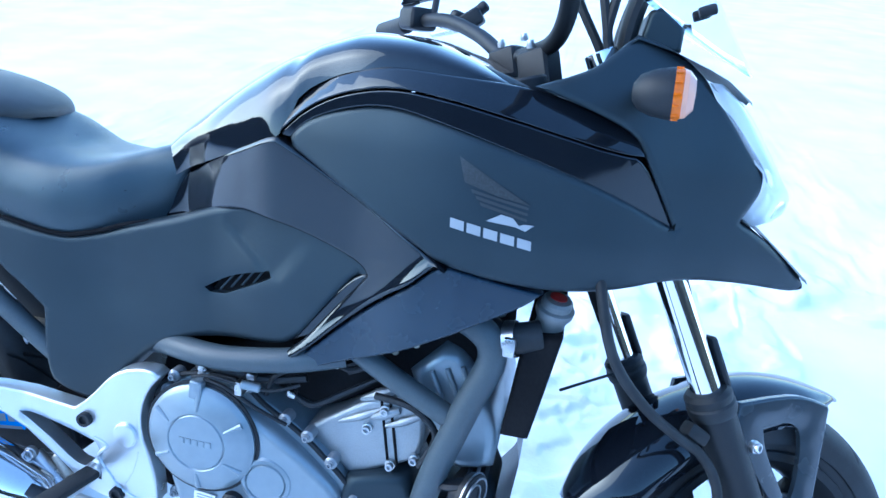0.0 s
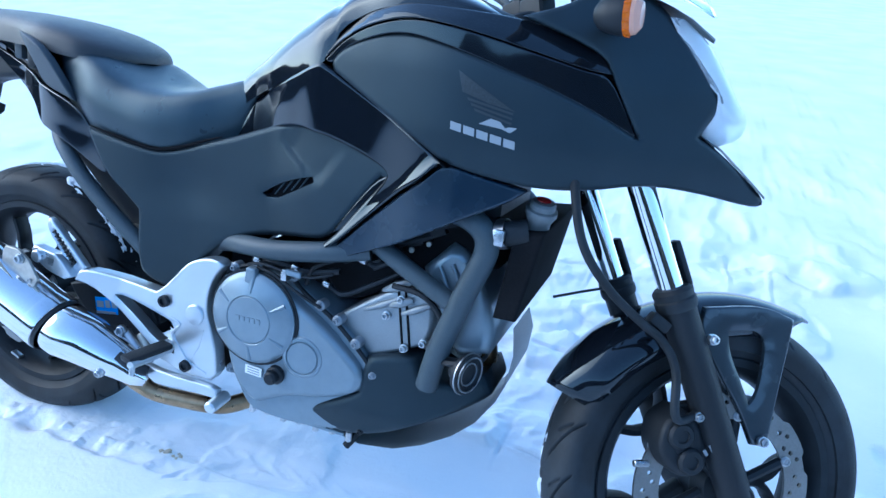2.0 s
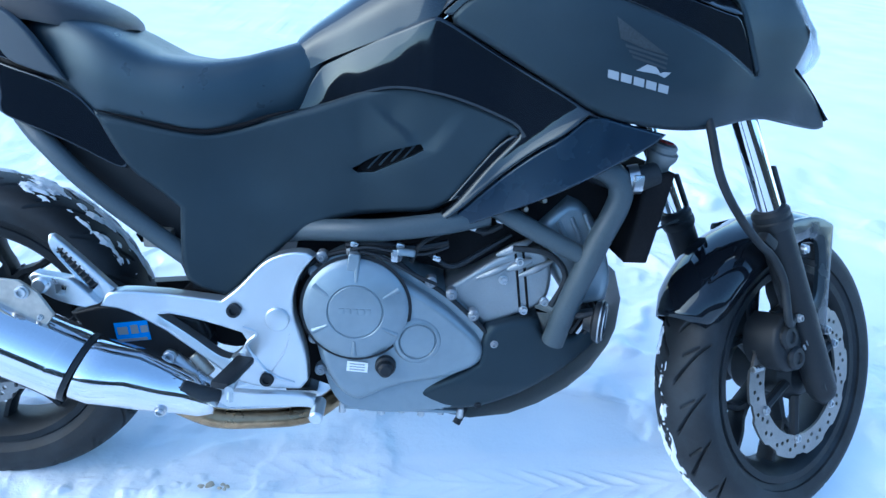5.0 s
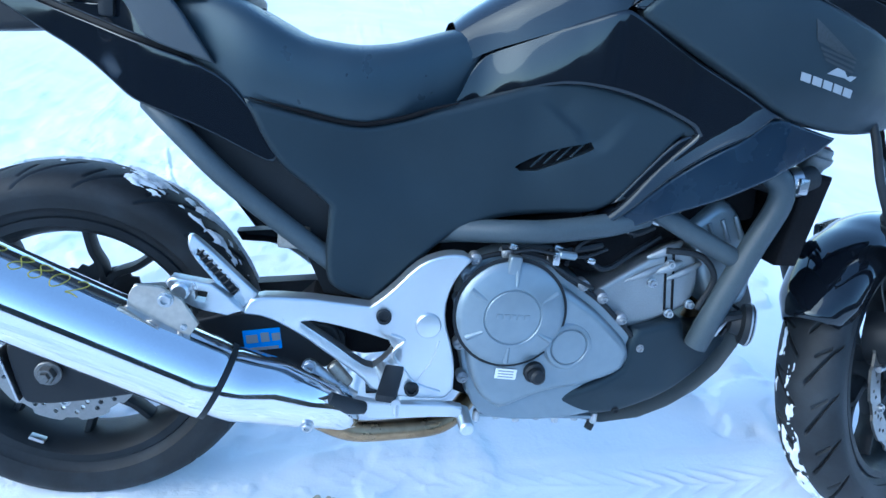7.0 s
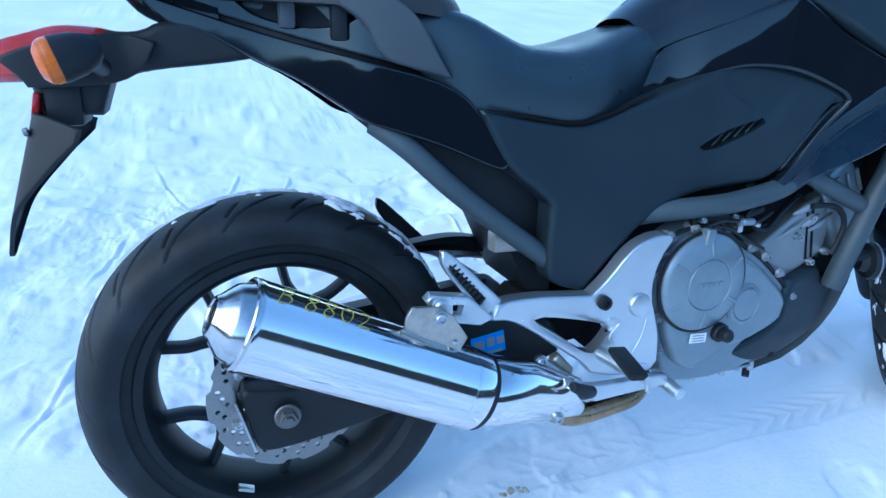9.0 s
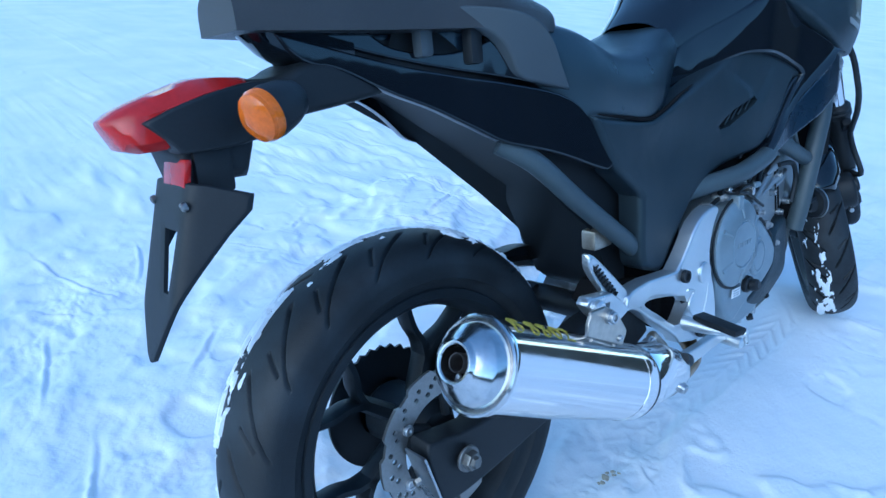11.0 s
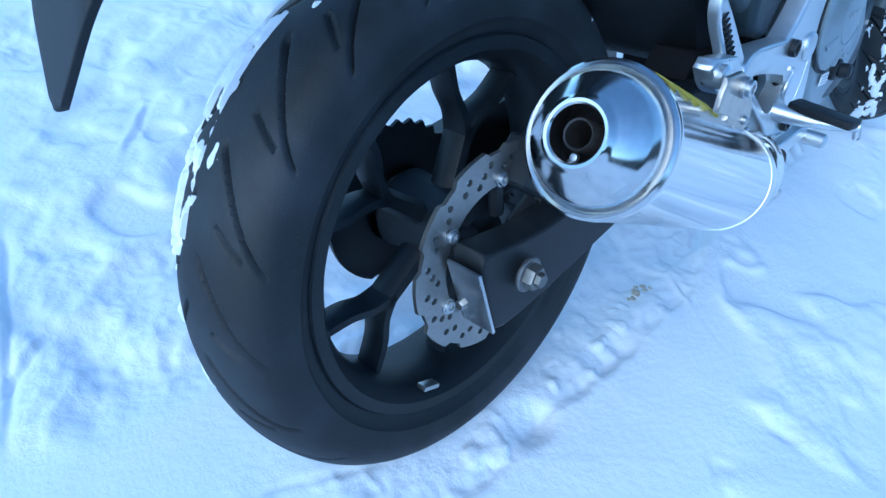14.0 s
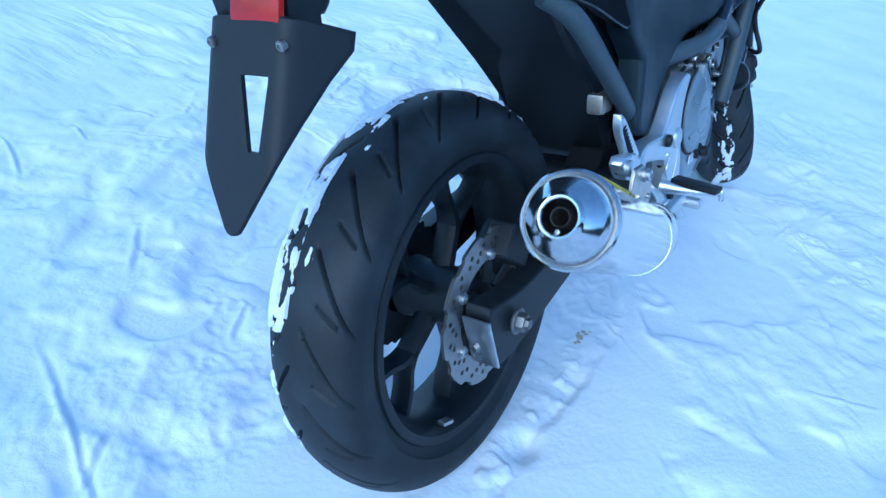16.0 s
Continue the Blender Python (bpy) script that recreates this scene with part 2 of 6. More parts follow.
def sheet(outline, holes, step, rad=0.0, hole_rad=0.0):
    """Triangles that fill an outline in (x, z), with rings along the rim and points inside, and each point's distance from the rim."""
    loops = [outline, *holes]
    coords, edges = [], []
    for loop in loops:
        k = len(coords)
        coords += [Vector((p[0], p[1])) for p in loop]
        edges += [(k + i, k + (i + 1) % len(loop)) for i in range(len(loop))]
    arr = np.array([tuple(c) for c in coords])
    lo, hi = arr.min(0), arr.max(0)

    def fits(pts, least):
        ok = inside(outline, pts)
        for h in holes:
            ok &= ~inside(h, pts)
        pts = pts[ok]
        return pts[edge_distance(loops, pts) > least] if len(pts) else pts

    for n, loop in enumerate(loops):
        r = hole_rad if n else rad
        for f in (0.12, 0.35, 0.68, 1.05) if r else ():
            ring = inset(loop, r * f * (-1 if n else 1), 1)
            if ring:
                coords += [Vector(p) for p in fits(np.array(ring), r * f * 0.93)]
    gx, gz = np.meshgrid(np.arange(lo[0], hi[0], step), np.arange(lo[1], hi[1], step * 0.87))
    gx = gx + (np.arange(gx.shape[0]) % 2)[:, None] * step / 2
    grid = fits(np.stack([gx.ravel(), gz.ravel()], 1), rad * 1.05 + step * 0.45)
    coords += [Vector(p) for p in grid]
    verts, _, faces, *_ = delaunay_2d_cdt(coords, edges, [], 0, 1e-6)
    pos = np.array([tuple(v) for v in verts])
    mid = np.array([pos[list(f)].mean(0) for f in faces])
    ok = inside(outline, mid)
    for h in holes:
        ok &= ~inside(h, mid)
    return pos, [f for f, k in zip(faces, ok) if k], edge_distance(loops, pos)


def panel_bm(outline, field, depth=0.03, rad=0.01, step=0.014, side=-1, holes=(), sharp=50, rounds=2, hole_rad=0.003, hole_sharp=50):
    """A shell over an outline in (x, z): its outer face follows the half width field(x, z), with a rounded rim and a skirt."""
    fine = min(step, max(rad * 0.7, 0.005)) if rad else step
    loop = spread(rounded([Vector(p) for p in outline], sharp, rounds), fine)
    cuts = [spread(rounded([Vector(p) for p in h], hole_sharp, rounds), fine) for h in holes]
    pos, faces, _ = sheet(loop, cuts, step, rad, min(rad, hole_rad))
    dist = edge_distance([loop], pos)
    near = edge_distance(cuts, pos) if cuts else dist + 9
    bm = bmesh.new()
    lay = bm.verts.layers.float_vector.new("smooth_normal")
    vs = []
    for (x, z), d, e in zip(pos, dist, near):
        k, j = (max(0.0, 1 - d / rad), max(0.0, 1 - e / hole_rad)) if rad else (0.0, 0.0)
        vs.append(bm.verts.new((x, side * (field(x, z) - rad * (1 - math.sqrt(max(0.0, 1 - k * k))) - hole_rad * (1 - math.sqrt(max(0.0, 1 - j * j)))), z)))
        if side < 0 and k == 0 and j == 0:
            q = 0.006
            vs[-1][lay] = Vector(((field(x - q, z) - field(x + q, z)) / (2 * q), side, (field(x, z - q) - field(x, z + q)) / (2 * q))).normalized()
    for f in faces:
        try:
            bm.faces.new([vs[i] for i in f])
        except ValueError:
            pass
    rim = [e for e in bm.edges if len(e.link_faces) == 1]
    if depth:
        got = bmesh.ops.extrude_edge_only(bm, edges=rim)["geom"]
        for v in got:
            if isinstance(v, bmesh.types.BMVert):
                v.co.y -= side * depth
    loose = [v for v in bm.verts if not v.link_faces]
    bmesh.ops.delete(bm, geom=loose, context="VERTS")
    return bm


def glide(pts, per=6):
    """A smooth line through points."""
    pts = [Vector(p) for p in pts]
    if len(pts) == 2:
        return pts
    out = []
    for i in range(len(pts) - 1):
        a, b, c, d = pts[max(i - 1, 0)], pts[i], pts[i + 1], pts[min(i + 2, len(pts) - 1)]
        for k in range(per):
            t = k / per
            out.append(0.5 * ((2 * b) + (c - a) * t + (2 * a - 5 * b + 4 * c - d) * t * t + (3 * b - a - 3 * c + d) * t ** 3))
    return out + [pts[-1]]


def tube_bm(pts, r, seg=12, per=6, bm=None, squash=1.0):
    """A swept round bar; r may be a list along it."""
    line = glide(pts, per)
    rs = np.interp(np.linspace(0, 1, len(line)), np.linspace(0, 1, len(r)), r).tolist() if isinstance(r, (list, tuple)) else [r] * len(line)
    bm = bm or bmesh.new()
    side = None
    rings = []
    for i, p in enumerate(line):
        d = (line[min(i + 1, len(line) - 1)] - line[max(i - 1, 0)]).normalized()
        if side is None:
            side = d.cross(Vector((0, 1, 0)))
            if side.length < 1e-3:
                side = d.cross(Vector((1, 0, 0)))
        side = (side - d * side.dot(d)).normalized()
        up = d.cross(side)
        rings.append([bm.verts.new(p + rs[i] * (math.cos(a) * side + squash * math.sin(a) * up)) for a in (2 * math.pi * k / seg for k in range(seg))])
    for a, b in zip(rings, rings[1:]):
        for k in range(seg):
            bm.faces.new((a[k], a[(k + 1) % seg], b[(k + 1) % seg], b[k]))
    bm.faces.new(rings[0][::-1])
    bm.faces.new(rings[-1])
    return bm


def turn_to(axis):
    return Vector((0, 0, 1)).rotation_difference(Vector(axis).normalized()).to_matrix().to_4x4()


def lathe_bm(profile, centre=(0, 0, 0), axis=(0, 0, 1), seg=24, bm=None, closed=False):
    """A turned body: profile of (radius, height) along an axis."""
    bm = bm or bmesh.new()
    m = Matrix.Translation(centre) @ turn_to(axis)
    rings = []
    for r, h in profile:
        if r < 1e-6:
            rings.append([bm.verts.new(m @ Vector((0, 0, h)))])
        else:
            rings.append([bm.verts.new(m @ Vector((r * math.cos(a), r * math.sin(a), h))) for a in (2 * math.pi * k / seg for k in range(seg))])
    pairs = list(zip(rings, rings[1:])) + ([(rings[-1], rings[0])] if closed else [])
    for a, b in pairs:
        for k in range(seg):
            j = (k + 1) % seg
            if len(a) == 1 and len(b) == 1:
                continue
            if len(a) == 1:
                bm.faces.new((a[0], b[j], b[k]))
            elif len(b) == 1:
                bm.faces.new((a[k], a[j], b[0]))
            else:
                bm.faces.new((a[k], a[j], b[j], b[k]))
    return bm


def rod_bm(a, b, r, bevel=0.0015, seg=16, bm=None):
    a, b = Vector(a), Vector(b)
    h = (b - a).length
    e = min(bevel, r * 0.4, h * 0.4)
    return lathe_bm([(0, 0), (r - e, 0), (r, e), (r, h - e), (r - e, h), (0, h)], a, b - a, seg, bm)


def box_bm(size, m=None, bevel=0.003, segments=2):
    bm = bmesh.new()
    bmesh.ops.create_cube(bm, size=1.0, matrix=(m or Matrix()) @ Matrix.Diagonal((*size, 1)))
    if bevel:
        bmesh.ops.bevel(bm, geom=list(bm.edges), offset=bevel, segments=segments, affect="EDGES", profile=0.6)
    return bm


def bolt_bm(at, axis=(0, -1, 0), r=0.008, h=0.006, bm=None):
    """A flanged bolt head with a hollow socket."""
    return lathe_bm([(0, h * 0.45), (r * 0.42, h * 0.45), (r * 0.45, h), (r * 0.72, h), (r * 0.8, h * 0.85), (r * 0.8, h * 0.35), (r, h * 0.3), (r, -0.004), (0, -0.004)], at, axis, 12, bm)


def loft_bm(sections, closed=False):
    """Skins a list of sections of equally many points."""
    bm = bmesh.new()
    rows = [[bm.verts.new(p) for p in s] for s in sections]
    n = len(rows[0])
    for a, b in zip(rows, rows[1:]):
        for k in range(n if closed else n - 1):
            bm.faces.new((a[k], a[(k + 1) % n], b[(k + 1) % n], b[k]))
    if closed:
        bm.faces.new(rows[0])
        bm.faces.new(rows[-1][::-1])
    return bm


# ---- ground ----
def value_noise(x, y, scale, seed):
    """Smooth noise between -1 and 1 on arrays."""
    rs = np.random.RandomState(seed)
    lattice = rs.uniform(-1, 1, (256, 256))
    u, v = x * scale, y * scale
    i, j = np.floor(u).astype(int), np.floor(v).astype(int)
    f, g = u - i, v - j
    f, g = f * f * (3 - 2 * f), g * g * (3 - 2 * g)
    at = lambda a, b: lattice[a % 256, b % 256]
    return (at(i, j) * (1 - f) + at(i + 1, j) * f) * (1 - g) + (at(i, j + 1) * (1 - f) + at(i + 1, j + 1) * f) * g


def soft_step(v, width):
    return 1 / (1 + np.exp(-np.clip(v / width, -40, 40)))


def snow_height(x, y):
    r = np.hypot(x - 0.7, y)
    far = np.clip((r - 3) / 40, 0, 1)
    near = np.clip(1 - (r - 4) / 10, 0, 1)
    n = value_noise
    h = 0.012 * n(x, y, 1.3, 1) + 0.5 * far * n(x, y, 0.045, 2)
    # smooth wind-packed plates lie between crumbled patches
    edge = 0.02 * n(x, y, 9.0, 51) + 0.008 * n(x, y, 31.0, 52)
    plate = np.clip(n(x, y, 1.9, 3) + 0.55 * n(x, y, 5.3, 33) + 0.3 * n(x, y, 13.0, 36) + 4 * edge, -1, 1)
    smooth = soft_step(plate - 0.12 - 0.35 * soft_step(-0.30 - y, 0.05) - 0.40 * soft_step(y - 0.15, 0.05), 0.03)
    # beside the rear wheel: a smooth plate with a broken ledge, and a strip of rubble along the tyre
    ledge = np.where(x < 0.5, -0.128, -0.128 + 0.35 * (x - 0.5)) + 0.35 * edge
    ridge_y = -0.106 - 0.45 * (0.683 - x) - 0.8 * np.clip(0.53 - x, 0, 1)
    slab = soft_step(ledge - y, 0.003) * soft_step(y - np.maximum(ridge_y, -0.33) - edge, 0.012) * soft_step(0.70 - x, 0.03) * soft_step(x + 0.35 + 3 * edge, 0.05)
    strip = soft_step(y - ledge, 0.003) * soft_step(0.02 - y, 0.02) * soft_step(x + 0.2, 0.05) * soft_step(1.3 - x, 0.1)
    behind = soft_step(-0.12 - x + edge, 0.02) * soft_step(y - 0.02, 0.03) * soft_step(0.20 - 0.25 * (x + 0.2) - y + edge, 0.01)
    smooth = np.clip(np.maximum(np.maximum(smooth, slab), behind) * (1 - strip), 0, 1)
    h += near * (0.010 * smooth + 0.004 * n(x, y, 2.7, 80) + 0.0025 * n(x, y, 7.3, 81)) + 0.006 * slab - 0.012 * strip
    rough = np.clip(1 - (r - 2.0) / 2.5, 0, 1) * (1 - 0.93 * smooth) * (1 + 0.6 * soft_step(y - 0.10, 0.05) * soft_step(x - 0.6, 0.1))
    ridge = lambda f, seed: 1 - 2 * np.abs(n(x + 0.05 * n(x, y, 3.0, seed + 40), y + 0.04 * n(x, y, 4.0, seed + 41), f, seed))
    # broken crust: low terraces with crisp, branching edges, and fine roughness in patches
    xr, yr = 0.86 * x + 0.51 * y, 1.25 * (-0.51 * x + 0.86 * y)
    terrace = lambda f, seed, w: soft_step(n(xr + 0.035 * n(x, y, 7.0, seed + 1), yr + 0.035 * n(x, y, 7.0, seed + 2), f, seed) + 0.22 * n(xr, yr, f * 4.3, seed + 3), w)
    patch = np.clip(n(xr, yr, 2.1, 70) + 0.15, 0, 1)
    h += rough * (0.004 * n(x, y, 4.3, 4) + 0.013 * terrace(2.4, 61, 0.06) + 0.010 * terrace(5.1, 66, 0.08) + 0.0065 * terrace(10.5, 71, 0.12) + 0.0030 * ridge(15.0, 6) * (0.3 + patch) + patch * (0.0022 * n(x, y, 37.0, 7) + 0.0016 * ridge(61.0, 31) + 0.0012 * n(x, y, 97.0, 35)))
    # crumbs and small blocks of broken crust
    crumbs = np.clip(n(x, y, 33.0, 21) + 0.6 * n(x, y, 71.0, 22) - 0.66, 0, 0.22)
    h += rough * (0.034 - 0.018 * soft_step(y - 0.12, 0.05)) * crumbs * np.clip(n(x, y, 1.7, 23) + 1.2 * strip, 0, 1.5)
    # scratches drawn across the crust
    rs = np.random.RandomState(17)
    for k in range(110):
        cx, cy, a, half = rs.uniform(-1.4, 2.0), rs.uniform(-0.9, 1.5), rs.uniform(0, math.pi), rs.uniform(0.04, 0.22)
        u, v = (x - cx) * math.cos(a) + (y - cy) * math.sin(a), -(x - cx) * math.sin(a) + (y - cy) * math.cos(a)
        v = v + rs.uniform(-0.4, 0.4) * u * u + 0.3 * edge
        g = np.exp(-((u / half) ** 4)) * rough
        h += g * (-0.005 * np.exp(-((v / 0.005) ** 2)) + 0.005 * np.exp(-(((v - 0.010) / 0.005) ** 2)))
    # trodden footprints
    rs = np.random.RandomState(11)
    for k in range(60):
        cx, cy = rs.uniform(-3.2, 3.6), rs.uniform(-1.2, 4.0)
        if -0.35 < cy < 0.35 and -0.3 < cx < 2.0:
            continue
        a, depth = rs.uniform(0, math.pi), rs.uniform(0.004, 0.013)
        u, v = (x - cx) * math.cos(a) + (y - cy) * math.sin(a), -(x - cx) * math.sin(a) + (y - cy) * math.cos(a)
        q = (u / 0.15) ** 2 + (v / 0.06) ** 2 + 5 * edge
        q = np.maximum(q, 0)
        h += -depth * np.exp(-q ** 2) + 0.35 * depth * np.exp(-((np.sqrt(q) - 1.35) / 0.25) ** 2)
    # a packed wheel track passes under the motorcycle
    c, w = 0.055 + 0.02 * x, 0.13
    in_track = np.exp(-(((y - c) / w) ** 4)) * soft_step(x - 0.15, 0.1)
    h = h * (1 - 0.15 * in_track) - 0.012 * in_track
    h += 0.006 * np.exp(-(((np.abs(y - c) - w * 1.15) / 0.035) ** 2)) * np.clip(0.5 + n(x, y, 3.0, 8), 0.1, 1.4)
    # one tyre's print in it, with long slanting treads on either side of a broken middle line
    c = -0.020 + 0.10 * np.clip(x - 0.95, 0, 1) ** 2 + 0.02 * edge
    v = y - c
    stretch = soft_step(x - 0.46, 0.03) * soft_step(1.42 - x, 0.04)
    far_edge = 0.048 + 0.10 * np.clip(x - 0.70, 0, 0.5)
    printed = stretch * soft_step(v + 0.046 + 0.25 * edge, 0.003) * soft_step(far_edge - v, 0.004)
    phase = (x + 2.0 * np.abs(v)) / 0.062 + 6 * edge
    stroke = np.exp(-(((phase - np.floor(phase) - 0.5) / 0.13) ** 2)) * np.exp(-(((np.abs(v) - 0.022) / 0.021) ** 4))
    worn = np.clip(0.8 + 0.7 * n(x, y, 4.1, 9), 0.25, 1)
    h += printed * (0.0085 * stroke * worn + 0.0035 * np.exp(-((v / 0.005) ** 2)) * np.clip(0.4 + n(x, y, 17.0, 90), 0, 1) - 0.006)
    h += 0.004 * stretch * np.exp(-(((v + 0.052 + 0.25 * edge) / 0.006) ** 2)) * np.clip(0.3 + n(x, y, 21.0, 92), 0, 1)
    # a hollow kicked beside the rear wheel
    h -= 0.030 * np.exp(-(((x - 0.068) / 0.040) ** 2 + ((y + 0.104) / 0.030) ** 2) ** 1.5)
    # the tyres press their beds
    for cx, cy, ang in ((0.0, 0.0, 0.0), (1.55, 0.02, 0.5)):
        dx, dy = x - cx, y - cy
        u, v = dx * math.cos(ang) + dy * math.sin(ang), -dx * math.sin(ang) + dy * math.cos(ang)
        bed = np.exp(-((u / 0.17) ** 4 + (v / 0.10) ** 4))
        h = h * (1 - 0.8 * bed) + 0.011 * bed
    return h


def axis_lines(lo, hi, near_lo, near_hi, reach):
    """Grid lines, close together where the snow is seen from nearest, and ever wider towards the horizon."""
    mid = list(np.arange(lo, near_lo, 0.009)) + list(np.arange(near_lo, near_hi, 0.0046)) + list(np.arange(near_hi, hi, 0.009))
    out, back = [], []
    for line, p, way in ((out, hi, 1), (back, lo, -1)):
        d = 0.009
        while abs(p) < reach:
            d *= 1.06
            p += way * d
            line.append(p)
    return np.array(back[::-1] + mid + out)


gx, gy = axis_lines(-1.2, 2.4, -0.6, 1.42, 900.0), axis_lines(-1.1, 1.4, -0.42, 0.55, 900.0)
X, Y = np.meshgrid(gx, gy)
Z = snow_height(X, Y)
nx, ny = len(gx), len(gy)
idx = np.arange(nx * ny).reshape(ny, nx)
quads = np.stack([idx[:-1, :-1], idx[:-1, 1:], idx[1:, 1:], idx[1:, :-1]], -1).reshape(-1, 4)
gm = bpy.data.meshes.new("snow_ground")
gm.from_pydata(np.stack([X, Y, Z], -1).reshape(-1, 3).tolist(), [], quads.tolist())
gm.materials.append(M_SNOW)
gm.polygons.foreach_set("use_smooth", [True] * len(gm.polygons))
ground = tagged(new("ground", gm), "trodden packed snow with wheel tracks and footprints", "snow", kind="structure")

deb = random.Random(5)
for k in range(9):
    x, y = 0.425 + deb.uniform(-0.03, 0.035) * (k > 0), -0.063 + deb.uniform(-0.010, 0.012) * (k > 0)
    r = 0.009 if k == 0 else deb.uniform(0.0025, 0.006)
    bm = bmesh.new()
    bmesh.ops.create_icosphere(bm, subdivisions=2, radius=r)
    for v in bm.verts:
        v.co *= 1 + 0.5 * noise.noise(v.co * 160 + Vector((k, 0, 0)))
        v.co.z *= 0.4
    z = float(snow_height(np.array([x]), np.array([y]))[0])
    bmesh.ops.translate(bm, vec=(x, y, z + r * 0.1), verts=bm.verts)
    tagged(part("dirt_clod", bm, M_DEBRIS, None, "small brown clod of dirt lying on the snow"), category="dirt", group="dirt on the snow")


# ---- dark wood across the field, out of view beside the camera, added for the reflections ----
wood_rows = []
for k in range(500):
    a = radians(168 + 192 * k / 499)
    d = 30 + 2 * math.sin(k * 0.05)
    top = 8.0 + 1.0 * noise.noise((k * 0.02, 3, 0)) + 0.12 * noise.noise((k * 0.31, 9, 0))
    top *= 0.55 + 0.45 / (1 + math.exp(-(math.degrees(a) - 252) / 5))
    top *= min(1, 0.35 + 0.65 * min(k, 499 - k) / 40)
    c, s_ = math.cos(a), math.sin(a)
    wood_rows.append([(0.7 + r * c, r * s_, z) for r, z in ((d - 1.2, -0.5), (d - 1.0, top * 0.4), (d - 0.3, top * 0.75), (d, top), (d + 1.5, top * 0.6), (d + 2.5, -0.5))])
wood = loft_bm(wood_rows)
tagged(part("wood_backdrop", wood, mat("fir_needles", (0.020, 0.024, 0.022), 0.9, vary=0.4, grain=3), None, "unseen dark backdrop in the shape of a distant fir wood", angle=20), category="trees", kind="stuff")


# ---- the motorcycle, built in its own upright frame ----
bike = tagged(new("motorcycle"), "black adventure motorcycle leaning on its side stand in snow", "motorcycle")
bike.matrix_world = STAND

# steering: turned to the left about the raked head
RAKE, STEER = radians(27), radians(31)
UP_AXIS = Vector((-math.sin(RAKE), 0, math.cos(RAKE)))
AHEAD = Vector((math.cos(RAKE), 0, math.sin(RAKE)))
HEAD = Vector((1.503, -0.042, 0.291))
STEERED = Matrix.Translation(HEAD) @ Matrix.Rotation(STEER, 4, UP_AXIS) @ Matrix.Translation(-HEAD)
FRONT_AXLE = HEAD + 0.044 * AHEAD + Vector((0, 0, 0))
REAR_AXLE = Vector((0.010, 0, 0.305))


AT_HEAD = Matrix.Translation((0, HEAD.y, 0))


def steered(bm, shift=False):
    """Turns a body with the steering."""
    if "smooth_normal" in bm.verts.layers.float_vector:
        bm.verts.layers.float_vector.remove(bm.verts.layers.float_vector["smooth_normal"])
    if shift:
        bm.transform(AT_HEAD)
    bm.transform(STEERED)
    return bm


# half widths of the body by place
cowl_w = table([(0.80, 0.185), (0.85, 0.20), (0.95, 0.225), (1.06, 0.240), (1.17, 0.226), (1.25, 0.200), (1.33, 0.158), (1.40, 0.124), (1.46, 0.090), (1.53, 0.052)])
cowl_roll = table([(0.76, -0.03), (0.80, -0.012), (0.85, 0.0), (0.93, 0.0), (1.0, -0.015), (1.05, -0.04), (1.1, -0.075)])
side_w = table([(0.15, 0.140), (0.30, 0.160), (0.40, 0.158), (0.55, 0.148), (0.70, 0.148), (0.80, 0.165), (0.95, 0.185), (1.06, 0.215), (1.2, 0.19)])
tail_w = table([(-0.20, 0.028), (-0.11, 0.042), (0.0, 0.062), (0.07, 0.088), (0.14, 0.124), (0.20, 0.138), (0.28, 0.148), (0.35, 0.157), (0.4, 0.16)])
tail_line = table([(-0.20, 0.912), (-0.11, 0.882), (-0.004, 0.850), (0.12, 0.817), (0.255, 0.787)])
cowl = lambda x, z: max(0.008, cowl_w(x) + cowl_roll(z))
side = lambda x, z: side_w(x) + 0.03 * min(0.0, z - 0.55)
glossy = lambda x, z: side_w(x) + 0.006
lower = lambda x, z: side_w(x) - 0.006 + 0.10 * (z - 0.72)
tail = lambda x, z: tail_w(x) - 0.03 * min(0.05, max(0.0, tail_line(x) - z - 0.01))


def centred(bm):
    """Lays a body that spans both flanks on the middle plane, which runs a little to the right towards the front."""
    for v in bm.verts:
        v.co.y -= 0.030 * max(v.co.x, 0.0) * min(2.0, max(0.0, 1 + v.co.y / 0.2))
    return bm


def both(name, outline, field, material, label="", **kw):
    """A shell on both flanks. Returns the one on the right flank."""
    left = part(name, centred(panel_bm(outline, field, side=1, **kw)), material, bike, label)
    return part(name, panel_bm(outline, field, side=-1, **kw), material, bike, label)


